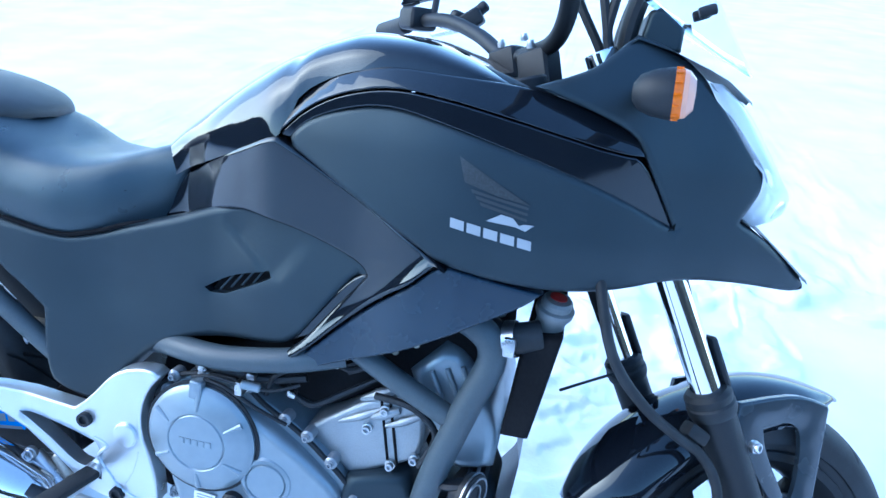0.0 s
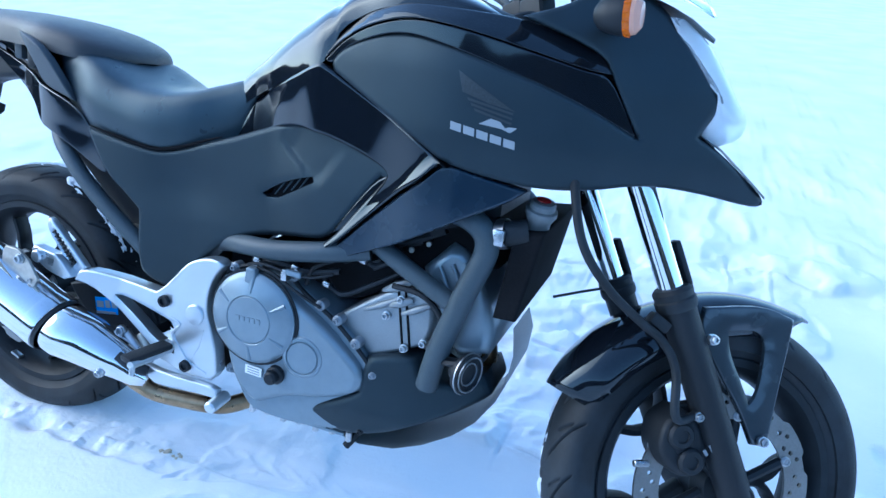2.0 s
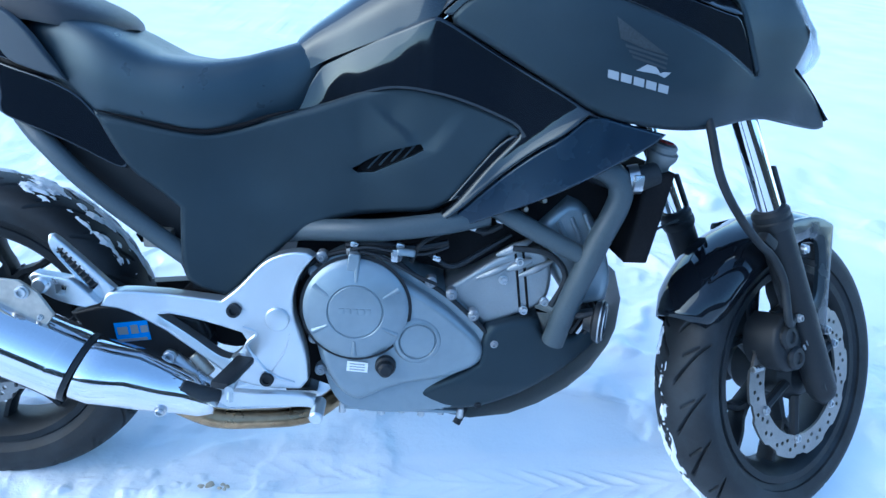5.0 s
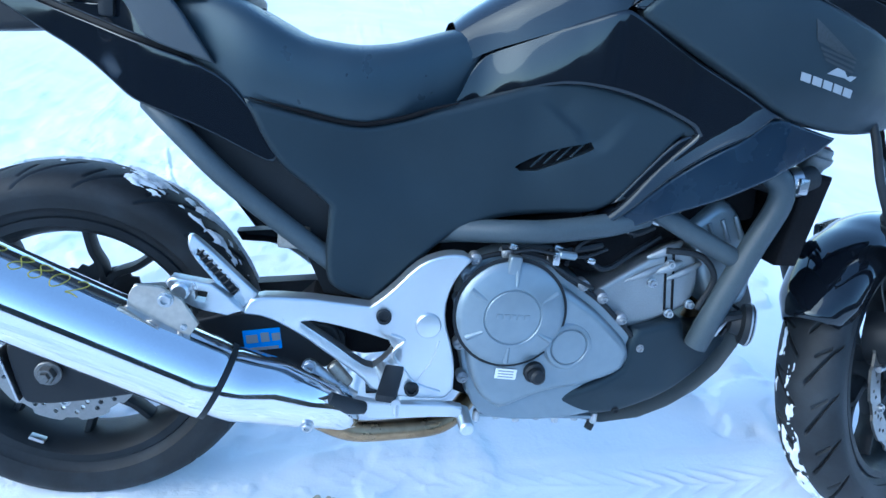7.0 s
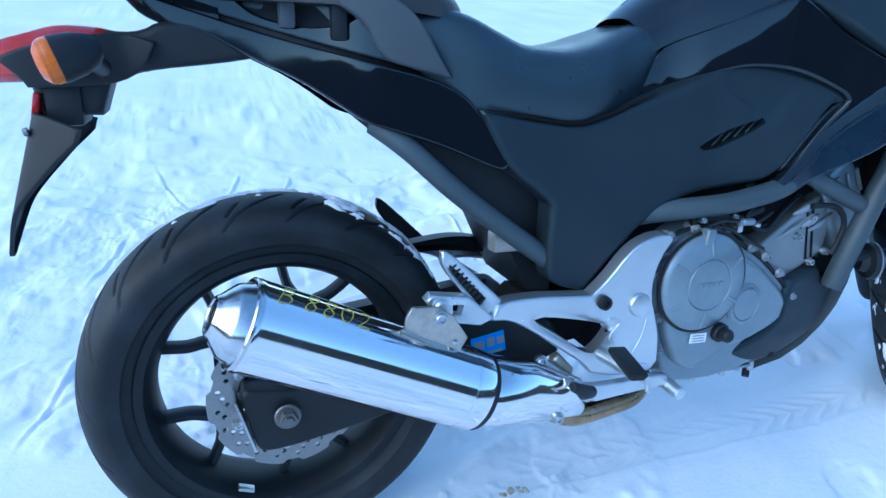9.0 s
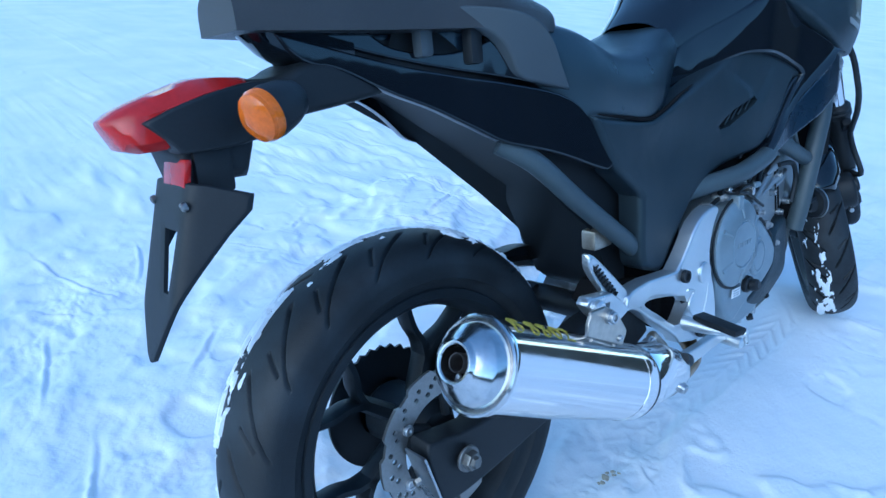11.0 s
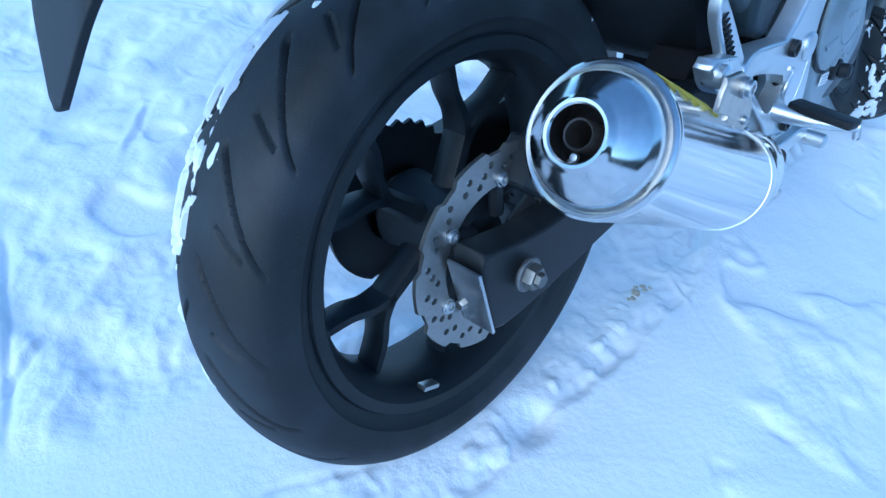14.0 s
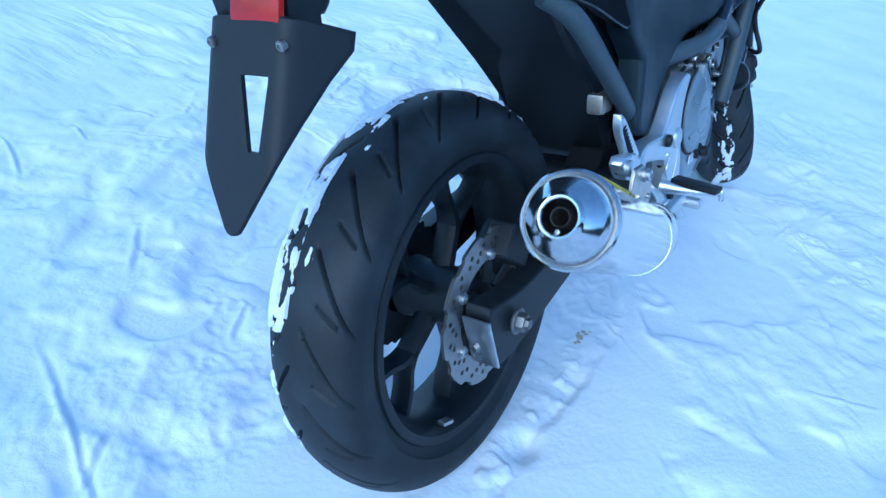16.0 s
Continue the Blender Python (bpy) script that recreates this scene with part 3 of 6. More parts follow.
# ---- wheels ----
def tyre_bm(centre, R, half, bead, count, skew, seg=900):
    prof = []
    h = (R - bead) * 0.56
    for k in range(-56, 57):
        p = k / 56 * radians(92)
        prof.append((half * math.sin(p), R - h + h * math.cos(p) ** 0.9 if abs(p) < radians(90) else R - h, abs(k) / 56))
    low = [(half * 0.985, R - h - 0.010, 2), (half * 0.95, R - h - 0.021, 2), (half * 0.88, bead + 0.010, 2), (half * 0.83, bead + 0.002, 2), (half * 0.78, bead - 0.004, 2)]
    prof = [(-y, r, q) for y, r, q in low[::-1]] + prof + low
    a = np.linspace(0, 2 * math.pi, seg, endpoint=False)
    rows = []
    for y, r, q in prof:
        rr = np.full(seg, r)
        t = abs(y) / half
        if q <= 1 and 0.10 < t < 0.97:
            s = 0.0 if y > 0 else 0.5
            turn = a * count / (2 * math.pi) + s - skew * (t ** 1.2)
            off = np.abs((turn + 0.5) % 1 - 0.5) / count * 2 * math.pi * R
            wide = 0.0050 * (1 - 0.45 * t)
            rr = rr - 0.0075 * np.clip(1.35 - off / wide, 0, 1) * np.clip((t - 0.10) * 14, 0, 1) * np.clip((0.97 - t) * 14, 0, 1)
            turn2 = a * count / (2 * math.pi) + s + 0.45 - 0.5 * skew * t
            off2 = np.abs((turn2 + 0.5) % 1 - 0.5) / count * 2 * math.pi * R
            if 0.35 < t < 0.75:
                rr = rr - 0.004 * np.clip(1.3 - off2 / 0.003, 0, 1)
        rows.append(np.stack([rr * np.cos(a) + centre[0], np.full(seg, y + centre[1]), rr * np.sin(a) + centre[2]], -1))
    pts = np.array(rows)
    n = len(rows)
    ids = np.arange(n * seg).reshape(n, seg)
    nxt = np.roll(ids, -1, 1)
    q = np.stack([ids[:-1], nxt[:-1], nxt[1:], ids[1:]], -1).reshape(-1, 4)
    me = bpy.data.meshes.new("tyre")
    me.from_pydata(pts.reshape(-1, 3).tolist(), [], q.tolist())
    bm = bmesh.new()
    bm.from_mesh(me)
    bpy.data.meshes.remove(me)
    return bm


def crust_bm(centre, R, half, bead, seed, arcs):
    """Thin broken snow that sticks to the tread and thins out at its edges; arcs of (from, to, y from, y to, share)."""
    bm = bmesh.new()
    h = (R - bead) * 0.56
    seg, rows = 1000, 84
    grid = {}

    def thick(i, j):
        deg, t = 360 * (i % seg) / seg, j / rows * 2 - 1
        best = -1.0
        for a0, a1, y0, y1, share in arcs:
            if a0 <= deg <= a1 and y0 <= t <= y1:
                edge = min(deg - a0, a1 - deg) / 12 + min(t - y0, y1 - t) * 2
                f = 0.5 + 0.5 * noise.fractal((i * 0.0286, j * 0.0876, seed), 0.8, 2.0, 4) + min(0.0, edge - 0.35)
                best = max(best, f - 1 + share)
        return best

    def at(i, j):
        i %= seg
        if (i, j) not in grid:
            a, p = 2 * math.pi * i / seg, (j / rows * 2 - 1) * radians(85)
            d = thick(i, j)
            r = R - h + h * math.cos(p) ** 0.9 + (-0.004 if d < -0.2 else max(-0.002, min(0.0045, 0.035 * d))) + 0.0008 * noise.noise((i * 0.4, j * 0.4, seed))
            grid[i, j] = (bm.verts.new((centre[0] + r * math.cos(a), centre[1] + half * math.sin(p) * 1.01, centre[2] + r * math.sin(a))), d)
        return grid[i, j]

    for i in range(seg):
        deg = 360 * i / seg
        if not any(a0 - 1 <= deg <= a1 + 1 for a0, a1, *_ in arcs):
            continue
        for j in range(rows):
            four = (at(i, j), at(i + 1, j), at(i + 1, j + 1), at(i, j + 1))
            if max(d for _, d in four) > 0.0:
                bm.faces.new([v for v, _ in four])
    bmesh.ops.delete(bm, geom=[v for v in bm.verts if not v.link_faces], context="VERTS")
    return bm


def rim_bm(centre, lip, half, bm=None):
    prof = [(lip, -half), (lip + 0.002, -half + 0.003), (lip - 0.004, -half + 0.010), (lip - 0.014, -half + 0.016), (lip - 0.022, -half * 0.45), (lip - 0.024, 0), (lip - 0.022, half * 0.45),
            (lip - 0.014, half - 0.016), (lip - 0.004, half - 0.010), (lip + 0.002, half - 0.003), (lip, half), (lip - 0.013, half - 0.001), (lip - 0.022, half - 0.012), (lip - 0.031, half * 0.42),
            (lip - 0.032, 0), (lip - 0.031, -half * 0.42), (lip - 0.022, -half + 0.012), (lip - 0.013, -half + 0.001)]
    return lathe_bm(prof, centre, (0, 1, 0), 120, bm, closed=True)


def spoke_bm(centre, angle, r0, r1, fork, spread_deg):
    """A forked cast spoke: a stem that splits in two before the rim."""
    bm = bmesh.new()
    c = Vector(centre)

    def at(r, deg):
        a = radians(deg)
        return c + Vector((r * math.cos(a), 0, r * math.sin(a)))

    def bar(line, w):
        secs = []
        line = glide(line, 5)
        for i, p in enumerate(line):
            d = (line[min(i + 1, len(line) - 1)] - line[max(i - 1, 0)]).normalized()
            n = Vector((d.z, 0, -d.x))
            ww = w[0] + (w[1] - w[0]) * i / (len(line) - 1)
            secs.append([p + n * (ww * u) + Vector((0, v * 0.017, 0)) for u, v in ((-1, -0.4), (-0.55, -1), (0.55, -1), (1, -0.4), (1, 0.4), (0.55, 1), (-0.55, 1), (-1, 0.4))])
        b2 = loft_bm(secs, True)
        me = bpy.data.meshes.new("bar")
        b2.to_mesh(me)
        b2.free()
        bm.from_mesh(me)
        bpy.data.meshes.remove(me)

    bar([at(r0, angle), at((r0 + fork) / 2, angle), at(fork, angle)], (0.014, 0.011))
    for s in (-1, 1):
        bar([at(fork - 0.015, angle), at(fork + 0.012, angle + s * spread_deg * 0.34), at((fork + r1) / 2, angle + s * spread_deg * 0.78), at(r1, angle + s * spread_deg)], (0.0085, 0.0075))
    return bm


def disc_bm(centre, y, outer, inner, thick, waves, rows_of_holes, drill=0.0042):
    out = []
    for k in range(waves * 12):
        a = 2 * math.pi * k / (waves * 12)
        ph = (k % 12) / 12
        out.append(Vector(((outer - (0.006 if 0.38 < ph < 0.72 else 0.0)) * math.cos(a), (outer - (0.006 if 0.38 < ph < 0.72 else 0.0)) * math.sin(a))))
    cuts = [[Vector((inner * math.cos(2 * math.pi * k / 40), inner * math.sin(2 * math.pi * k / 40))) for k in range(40)]]
    n = waves * 3
    for k in range(n):
        for j in range(rows_of_holes):
            a = 2 * math.pi * (k + 0.5 * (j % 2)) / n
            r = inner + (outer - 0.006 - inner) * (0.32 + 0.42 * ((k + j * 2) % 3) / 2)
            if j and k % 3 == 1:
                continue
            cuts.append([Vector((r * math.cos(a) + drill * math.cos(t), r * math.sin(a) + drill * math.sin(t))) for t in (2 * math.pi * i / 8 for i in range(8))])
    pos, faces, _ = sheet(out, cuts, 0.02)
    bm = bmesh.new()
    vs = [bm.verts.new((centre[0] + x, y - thick / 2, centre[2] + z)) for x, z in pos]
    for f in faces:
        bm.faces.new([vs[i] for i in f])
    got = bmesh.ops.extrude_face_region(bm, geom=list(bm.faces))["geom"]
    for v in got:
        if isinstance(v, bmesh.types.BMVert):
            v.co.y += thick
    bmesh.ops.delete(bm, geom=[v for v in bm.verts if not v.link_faces], context="VERTS")
    return bm


def wheel(name, centre, R, half, lip, rim_half, place, disc, skew, arcs, seed, label):
    c = tuple(centre)
    hub = rim_bm(c, lip, rim_half)
    lathe_bm([(0.012, -0.075), (0.036, -0.07), (0.05, -0.05), (0.046, -0.02), (0.046, 0.02), (0.05, 0.05), (0.036, 0.07), (0.012, 0.075)], c, (0, 1, 0), 40, hub, True)
    rim = part(name, place(hub), M_RIM, bike, label)
    part("tyre", place(tyre_bm(c, R, half, lip + 0.004, 19, skew)), M_RUBBER, rim, "grooved black rubber tyre dusted with snow", angle=40)
    for k in range(5):
        part("spoke", place(spoke_bm(c, -146 + 72 * k, 0.04, lip - 0.028, 0.118, 17.5)), M_RIM, rim)
    y, outer, inner = disc
    part("brake_disc", place(disc_bm(c, c[1] + y, outer, inner, 0.005, 10, 2)), M_DISC, rim, "drilled wavy steel brake disc")
    for k in range(6):
        a = 2 * math.pi * k / 6 + 0.3
        part("carrier_arm", place(tube_bm([(c[0] + 0.04 * math.cos(a), c[1] + y + 0.006, c[2] + 0.04 * math.sin(a)), (c[0] + (inner + 0.008) * math.cos(a + 0.15), c[1] + y + 0.004, c[2] + (inner + 0.008) * math.sin(a + 0.15))], 0.009, 8)), M_BLACK, rim)
        part("disc_bolt", place(bolt_bm((c[0] + (inner + 0.006) * math.cos(a + 0.15), c[1] + y - 0.003, c[2] + (inner + 0.006) * math.sin(a + 0.15)), (0, -1, 0), 0.009, 0.005)), M_STEEL, rim)
    tagged(part("snow_crust", place(crust_bm(c, R, half, lip + 0.004, seed, arcs)), M_SNOW, rim, "thin broken snow stuck to the tread"), kind="stuff")
    return rim


same = lambda bm: bm
rear_wheel = wheel("rear_wheel", REAR_AXLE + Vector((0, 0.008, 0)), 0.305, 0.071, 0.222, 0.060, same, (-0.088, 0.121, 0.078), 1.15,
                   [(20, 165, 0.12, 0.98, 0.55), (25, 75, -0.45, 0.3, 0.42), (75, 150, -0.1, 0.4, 0.30), (160, 225, 0.25, 0.85, 0.29), (225, 300, 0.2, 0.9, 0.27)], 3.0, "black cast rear wheel with forked spokes")
front_wheel = wheel("front_wheel", FRONT_AXLE, 0.291, 0.060, 0.215, 0.052, steered, (-0.066, 0.160, 0.116), -1.0,
                    [(150, 205, 0.1, 0.75, 0.30), (195, 250, 0.05, 0.6, 0.50), (235, 300, -0.1, 0.5, 0.34)], 8.0, "black cast front wheel turned to the left")
part("balance_weight", box_bm((0.026, 0.014, 0.006), Matrix.Translation((-0.061, -0.043, 0.124)) @ Matrix.Rotation(radians(21), 4, "Y"), 0.001), M_STEEL, rear_wheel, "small grey balance weight")
sp = lathe_bm([(0.05, 0.075), (0.095, 0.075), (0.105, 0.078), (0.105, 0.083), (0.05, 0.083)], tuple(REAR_AXLE), (0, 1, 0), 64, closed=True)
for v in sp.verts:
    d = math.hypot(v.co.x, v.co.z - 0.305)
    if d > 0.1 and int((math.atan2(v.co.z - 0.305, v.co.x) / (2 * math.pi) * 64 + 64.5)) % 2:
        v.co.x *= 0.94
        v.co.z = 0.305 + (v.co.z - 0.305) * 0.94
part("sprocket", sp, M_BLACK, rear_wheel)

# ---- front fork ----
def fork_at(t, y, off=0.042):
    """A place on a fork leg t metres above the axle, along the rake."""
    return HEAD + UP_AXIS * t + AHEAD * off + Vector((0, y, 0))


for y in (0.103, -0.103):
    leg = part("fork_leg", steered(tube_bm([fork_at(-0.030, y, 0.046), fork_at(-0.02, y, 0.043), fork_at(0.02, y), fork_at(0.1, y), fork_at(0.33, y)], [0.023, 0.0265, 0.0275, 0.0275, 0.0285], 24)), M_BLACK, bike, "black lower fork leg with a chrome tube")
    lathe = lathe_bm([(0.0205, 0), (0.031, 0.0), (0.033, 0.006), (0.033, 0.016), (0.0305, 0.019), (0.032, 0.024), (0.032, 0.030), (0.027, 0.036), (0.0205, 0.037)], fork_at(0.325, y), UP_AXIS, 28)
    part("dust_seal", steered(lathe), M_RUBBER, leg)
    part("stanchion", steered(rod_bm(fork_at(0.3, y), fork_at(0.83, y), 0.0205, seg=32)), M_FORK, leg, "polished chrome fork tube")
    part("fork_guard", steered(box_bm((0.010, 0.030, 0.075), Matrix.Translation(fork_at(0.392, y, 0.068)) @ Matrix.Rotation(-RAKE, 4, "Y"), 0.005)), M_BLACK, leg)
    part("axle_clamp", steered(lathe_bm([(0, -0.02), (0.020, -0.02), (0.024, -0.014), (0.024, 0.014), (0.020, 0.02), (0.010, 0.02), (0.009, 0.012), (0, 0.012)], FRONT_AXLE + Vector((0, y * 1.02, 0)), (0, math.copysign(1, y), 0), 20)), M_BLACK, leg)
    part("bolt", steered(bolt_bm(fork_at(0.265, y + math.copysign(0.022, y), 0.072), (0.3, math.copysign(1, y), 0), 0.009, 0.008)), M_STEEL, leg)

# brake caliper and its hose on the right leg
cx, cz = FRONT_AXLE.x, FRONT_AXLE.z
cal = panel_bm([(cx - 0.150, cz + 0.070), (cx - 0.146, cz + 0.110), (cx - 0.115, cz + 0.132), (cx - 0.085, cz + 0.118), (cx - 0.070, cz + 0.085), (cx - 0.058, cz + 0.062), (cx - 0.070, cz + 0.030), (cx - 0.105, cz + 0.022), (cx - 0.135, cz + 0.040)],
               lambda x, z: 0.112, depth=0.055, rad=0.012, step=0.012)
caliper = part("brake_caliper", steered(cal, True), M_BLACK, bike, "black two-piston front brake caliper")
part("caliper_bracket", steered(panel_bm([(cx - 0.120, cz + 0.135), (cx - 0.065, cz + 0.150), (cx - 0.035, cz + 0.115), (cx - 0.018, cz + 0.05), (cx - 0.035, cz + 0.02), (cx - 0.07, cz + 0.05), (cx - 0.085, cz + 0.11)], lambda x, z: 0.092, depth=0.012, rad=0.004, step=0.014), True), M_RIM, caliper)
part("caliper_bridge", steered(box_bm((0.040, 0.06, 0.022), Matrix.Translation((cx - 0.122, -0.085, cz + 0.082)) @ Matrix.Rotation(radians(50), 4, "Y"), 0.006), True), M_BLACK, caliper)
part("pad_pin", steered(rod_bm((cx - 0.150, -0.085, cz + 0.035), (cx - 0.175, -0.085, cz + 0.033), 0.006, 0.001, 10), True), M_STEEL, caliper)
for dx, dz in ((-0.118, 0.092), (-0.095, 0.052)):
    part("piston_housing", steered(lathe_bm([(0.022, 0), (0.022, 0.008), (0.018, 0.013), (0.011, 0.013), (0.010, 0.010), (0, 0.010)], (cx + dx, -0.108, cz + dz), (0, -1, 0), 24), True), M_BLACK, caliper)
for dx, dz in ((-0.095, 0.125), (-0.055, 0.11), (-0.02, 0.02)):
    part("bolt", steered(bolt_bm((cx + dx, -0.118, cz + dz), (0, -1, 0), 0.008, 0.007), True), M_STEEL, caliper)
for k in range(4):
    part("maker_mark", steered(box_bm((0.005, 0.001, 0.011), Matrix.Translation((cx - 0.075 + 0.009 * k, -0.1185, cz + 0.070 + 0.008 * k)) @ Matrix.Rotation(radians(-40), 4, "Y"), 0), True), M_GREYPRINT, caliper)
hose = [fork_at(0.68, -0.05, 0.0), fork_at(0.58, -0.12, -0.062), fork_at(0.48, -0.13, -0.086), fork_at(0.40, -0.128, -0.068), fork_at(0.33, -0.120, -0.030), fork_at(0.29, -0.118, -0.005), fork_at(0.24, -0.122, 0.0), fork_at(0.17, -0.128, -0.025), (cx - 0.075, -0.142, cz + 0.135)]
part("brake_hose", steered(tube_bm(hose, 0.0070, 12)), M_RUBBER, bike, "black rubber brake hose")
part("hose_clip", steered(box_bm((0.036, 0.022, 0.020), Matrix.Translation(fork_at(0.318, -0.112, 0.0)) @ Matrix.Rotation(radians(30), 4, "Y"), 0.006)), M_BLACK, bike)
part("wire_tie", steered(tube_bm([fork_at(0.352, 0.075, 0.015), fork_at(0.352, 0.075, 0.015) + Vector((-0.045, -0.002, -0.012)), fork_at(0.352, 0.075, 0.015) + Vector((-0.105, -0.004, -0.030))], 0.0025, 6)), M_BLACK, bike)

# ---- front fender, in the steered frame ----
def fender_sections(a0, a1, n, w0, w1, lift):
    secs = []
    for i in range(n + 1):
        f = i / n
        a = radians(a0 + (a1 - a0) * f)
        w = 0.066 + 0.014 * math.sin(math.pi * min(1, f * 1.25)) - (0.030 * max(0, (f - 0.86) / 0.14)) - 0.018 * max(0, (0.1 - f) / 0.1)
        R = 0.317 + lift * abs(f - 0.5)
        sec = []
        for k in range(-8, 9):
            t = k / 8
            drop = 0.058 * abs(t) ** 2.6 + 0.010 * abs(t)
            if 0.86 < f:
                drop *= max(0.15, 1 - (f - 0.86) / 0.14)
            rr = R - drop
            sec.append((FRONT_AXLE.x + rr * math.cos(a), FRONT_AXLE.y + w * math.sin(t * math.pi / 2 * 0.98), FRONT_AXLE.z + rr * math.sin(a)))
        secs.append(sec)
    return secs


fb = loft_bm(fender_sections(157, 64, 34, 0, 0, 0.03))
fender = part("front_fender", steered(fb), M_GLOSS, bike, "gloss black front fender over the tyre")
sol = fender.modifiers.new("thick", "SOLIDIFY")
sol.thickness = 0.004
for y, s in ((-0.073, -1), (0.073, 1)):
    f0 = FRONT_AXLE
    stay = panel_bm([(f0.x - 0.085, f0.z + 0.295), (f0.x + 0.02, f0.z + 0.312), (f0.x + 0.080, f0.z + 0.294), (f0.x + 0.072, f0.z + 0.2), (f0.x + 0.062, f0.z + 0.078), (f0.x + 0.034, f0.z + 0.078), (f0.x + 0.006, f0.z + 0.128), (f0.x - 0.045, f0.z + 0.190), (f0.x - 0.09, f0.z + 0.255)],
                    lambda x, z: 0.080 + 0.02 * max(0, 0.42 - z), depth=0.008, rad=0.004, step=0.012, side=s, hole_rad=0.003, hole_sharp=80,
                    holes=[[(f0.x - 0.038, f0.z + 0.262), (f0.x + 0.014, f0.z + 0.270), (f0.x + 0.036, f0.z + 0.250), (f0.x + 0.034, f0.z + 0.165), (f0.x + 0.020, f0.z + 0.142), (f0.x + 0.004, f0.z + 0.172), (f0.x - 0.030, f0.z + 0.226)]])
    part("fender_stay", steered(stay, True), M_SATIN, fender, "satin grey fender stay")
    part("bolt", steered(bolt_bm((f0.x + 0.046, s * 0.088, f0.z + 0.088), (0, s, 0), 0.009, 0.008), True), M_STEEL, fender)

# ---- swing arm ----
sw = panel_bm([(-0.062, 0.335), (-0.055, 0.345), (0.05, 0.330), (0.20, 0.36), (0.42, 0.40), (0.44, 0.36), (0.42, 0.315), (0.20, 0.275), (0.05, 0.245), (-0.030, 0.236), (-0.045, 0.25)], lambda x, z: 0.125, depth=0.034, rad=0.005, step=0.02)
swing = part("swingarm", sw, M_BLACK, bike, "black box-section swing arm")
part("swingarm", panel_bm([(-0.05, 0.345), (0.42, 0.40), (0.44, 0.34), (-0.03, 0.24)], lambda x, z: 0.125, depth=0.034, rad=0.005, step=0.03, side=1), M_BLACK, bike)
part("pivot_tube", rod_bm((0.43, -0.13, 0.37), (0.43, 0.13, 0.37), 0.026), M_BLACK, swing)
part("end_plate", box_bm((0.004, 0.044, 0.090), Matrix.Translation((-0.058, -0.109, 0.289)) @ Matrix.Rotation(radians(-16), 4, "Y"), 0.0015), M_STEEL, swing, "bright steel chain adjuster plate")
part("adjuster_bolt", rod_bm((-0.066, -0.108, 0.287), (-0.076, -0.108, 0.287), 0.006, seg=6), M_DISC, swing)
nut = lathe_bm([(0, 0.018), (0.008, 0.018), (0.009, 0.012), (0.013, 0.012), (0.0145, 0.009), (0.0145, 0.0), (0, 0.0)], (0.003, -0.136, 0.299), (0, -1, 0), 6)
part("axle_nut", nut, M_ZINC, swing, "zinc plated rear axle nut")
part("axle_washer", rod_bm((0.003, -0.1315, 0.299), (0.003, -0.137, 0.299), 0.020, seg=28), M_ZINC, swing)
part("sticker", box_bm((0.058, 0.001, 0.036), Matrix.Translation((0.325, -0.1405, 0.373)) @ Matrix.Rotation(radians(-9), 4, "Y"), 0), M_BLUE, swing, "small blue sticker with white marks")
for dx, w, h, dz in ((-0.016, 0.018, 0.014, 0.003), (0.004, 0.013, 0.016, 0.004), (0.021, 0.013, 0.013, 0.003), (0.0, 0.052, 0.005, -0.015)):
    part("sticker_mark", box_bm((w, 0.0006, h), Matrix.Translation((0.325 + dx, -0.1415, 0.373 + dz + dx * 0.16)) @ Matrix.Rotation(radians(-9), 4, "Y"), 0), M_WHITE, swing)
part("swing_cover", panel_bm([(0.22, 0.40), (0.30, 0.425), (0.44, 0.40), (0.46, 0.34), (0.40, 0.315), (0.28, 0.325)], lambda x, z: 0.139, depth=0.03, rad=0.006, step=0.02), M_BLACK, swing)
# chain guard and inner guard behind the wheel
part("chain_guard", panel_bm([(0.25, 0.488), (0.33, 0.498), (0.38, 0.494), (0.43, 0.478), (0.42, 0.458), (0.33, 0.472), (0.26, 0.472)], lambda x, z: 0.105, depth=0.03, rad=0.004, step=0.02, side=1), M_BLACK, swing)
part("rear_caliper", box_bm((0.075, 0.045, 0.055), Matrix.Translation((0.065, -0.085, 0.385)) @ Matrix.Rotation(radians(35), 4, "Y"), 0.010, 3), M_BLACK, swing, "black rear brake caliper")

# ---- frame ----
frame_bits = [
    ("frame_tube", [(0.50, -0.095, 0.54), (0.60, -0.122, 0.566), (0.66, -0.147, 0.577), (0.71, -0.166, 0.584), (0.76, -0.173, 0.590), (0.85, -0.172, 0.606), (0.92, -0.150, 0.62)], 0.0185),
    ("frame_tube", [(0.935, -0.150, 0.632), (1.00, -0.157, 0.600), (1.085, -0.163, 0.562)], 0.0165),
    ("frame_tube", [(1.02, -0.150, 0.72), (1.10, -0.172, 0.712), (1.132, -0.175, 0.672), (1.105, -0.172, 0.585), (1.07, -0.165, 0.47), (1.055, -0.155, 0.40)], 0.0200),
    ("subframe_tube", [(0.150, -0.092, 0.725), (0.195, -0.120, 0.690), (0.28, -0.132, 0.615), (0.43, -0.130, 0.505), (0.47, -0.12, 0.48)], 0.0165),
]
for name, line, r in frame_bits:
    part(name, tube_bm(line, r, 20), M_FRAME, bike, "grey painted steel frame tube")
    if name == "frame_tube":
        part(name, tube_bm([(x, -y, z) for x, y, z in line], r, 14), M_FRAME, bike)

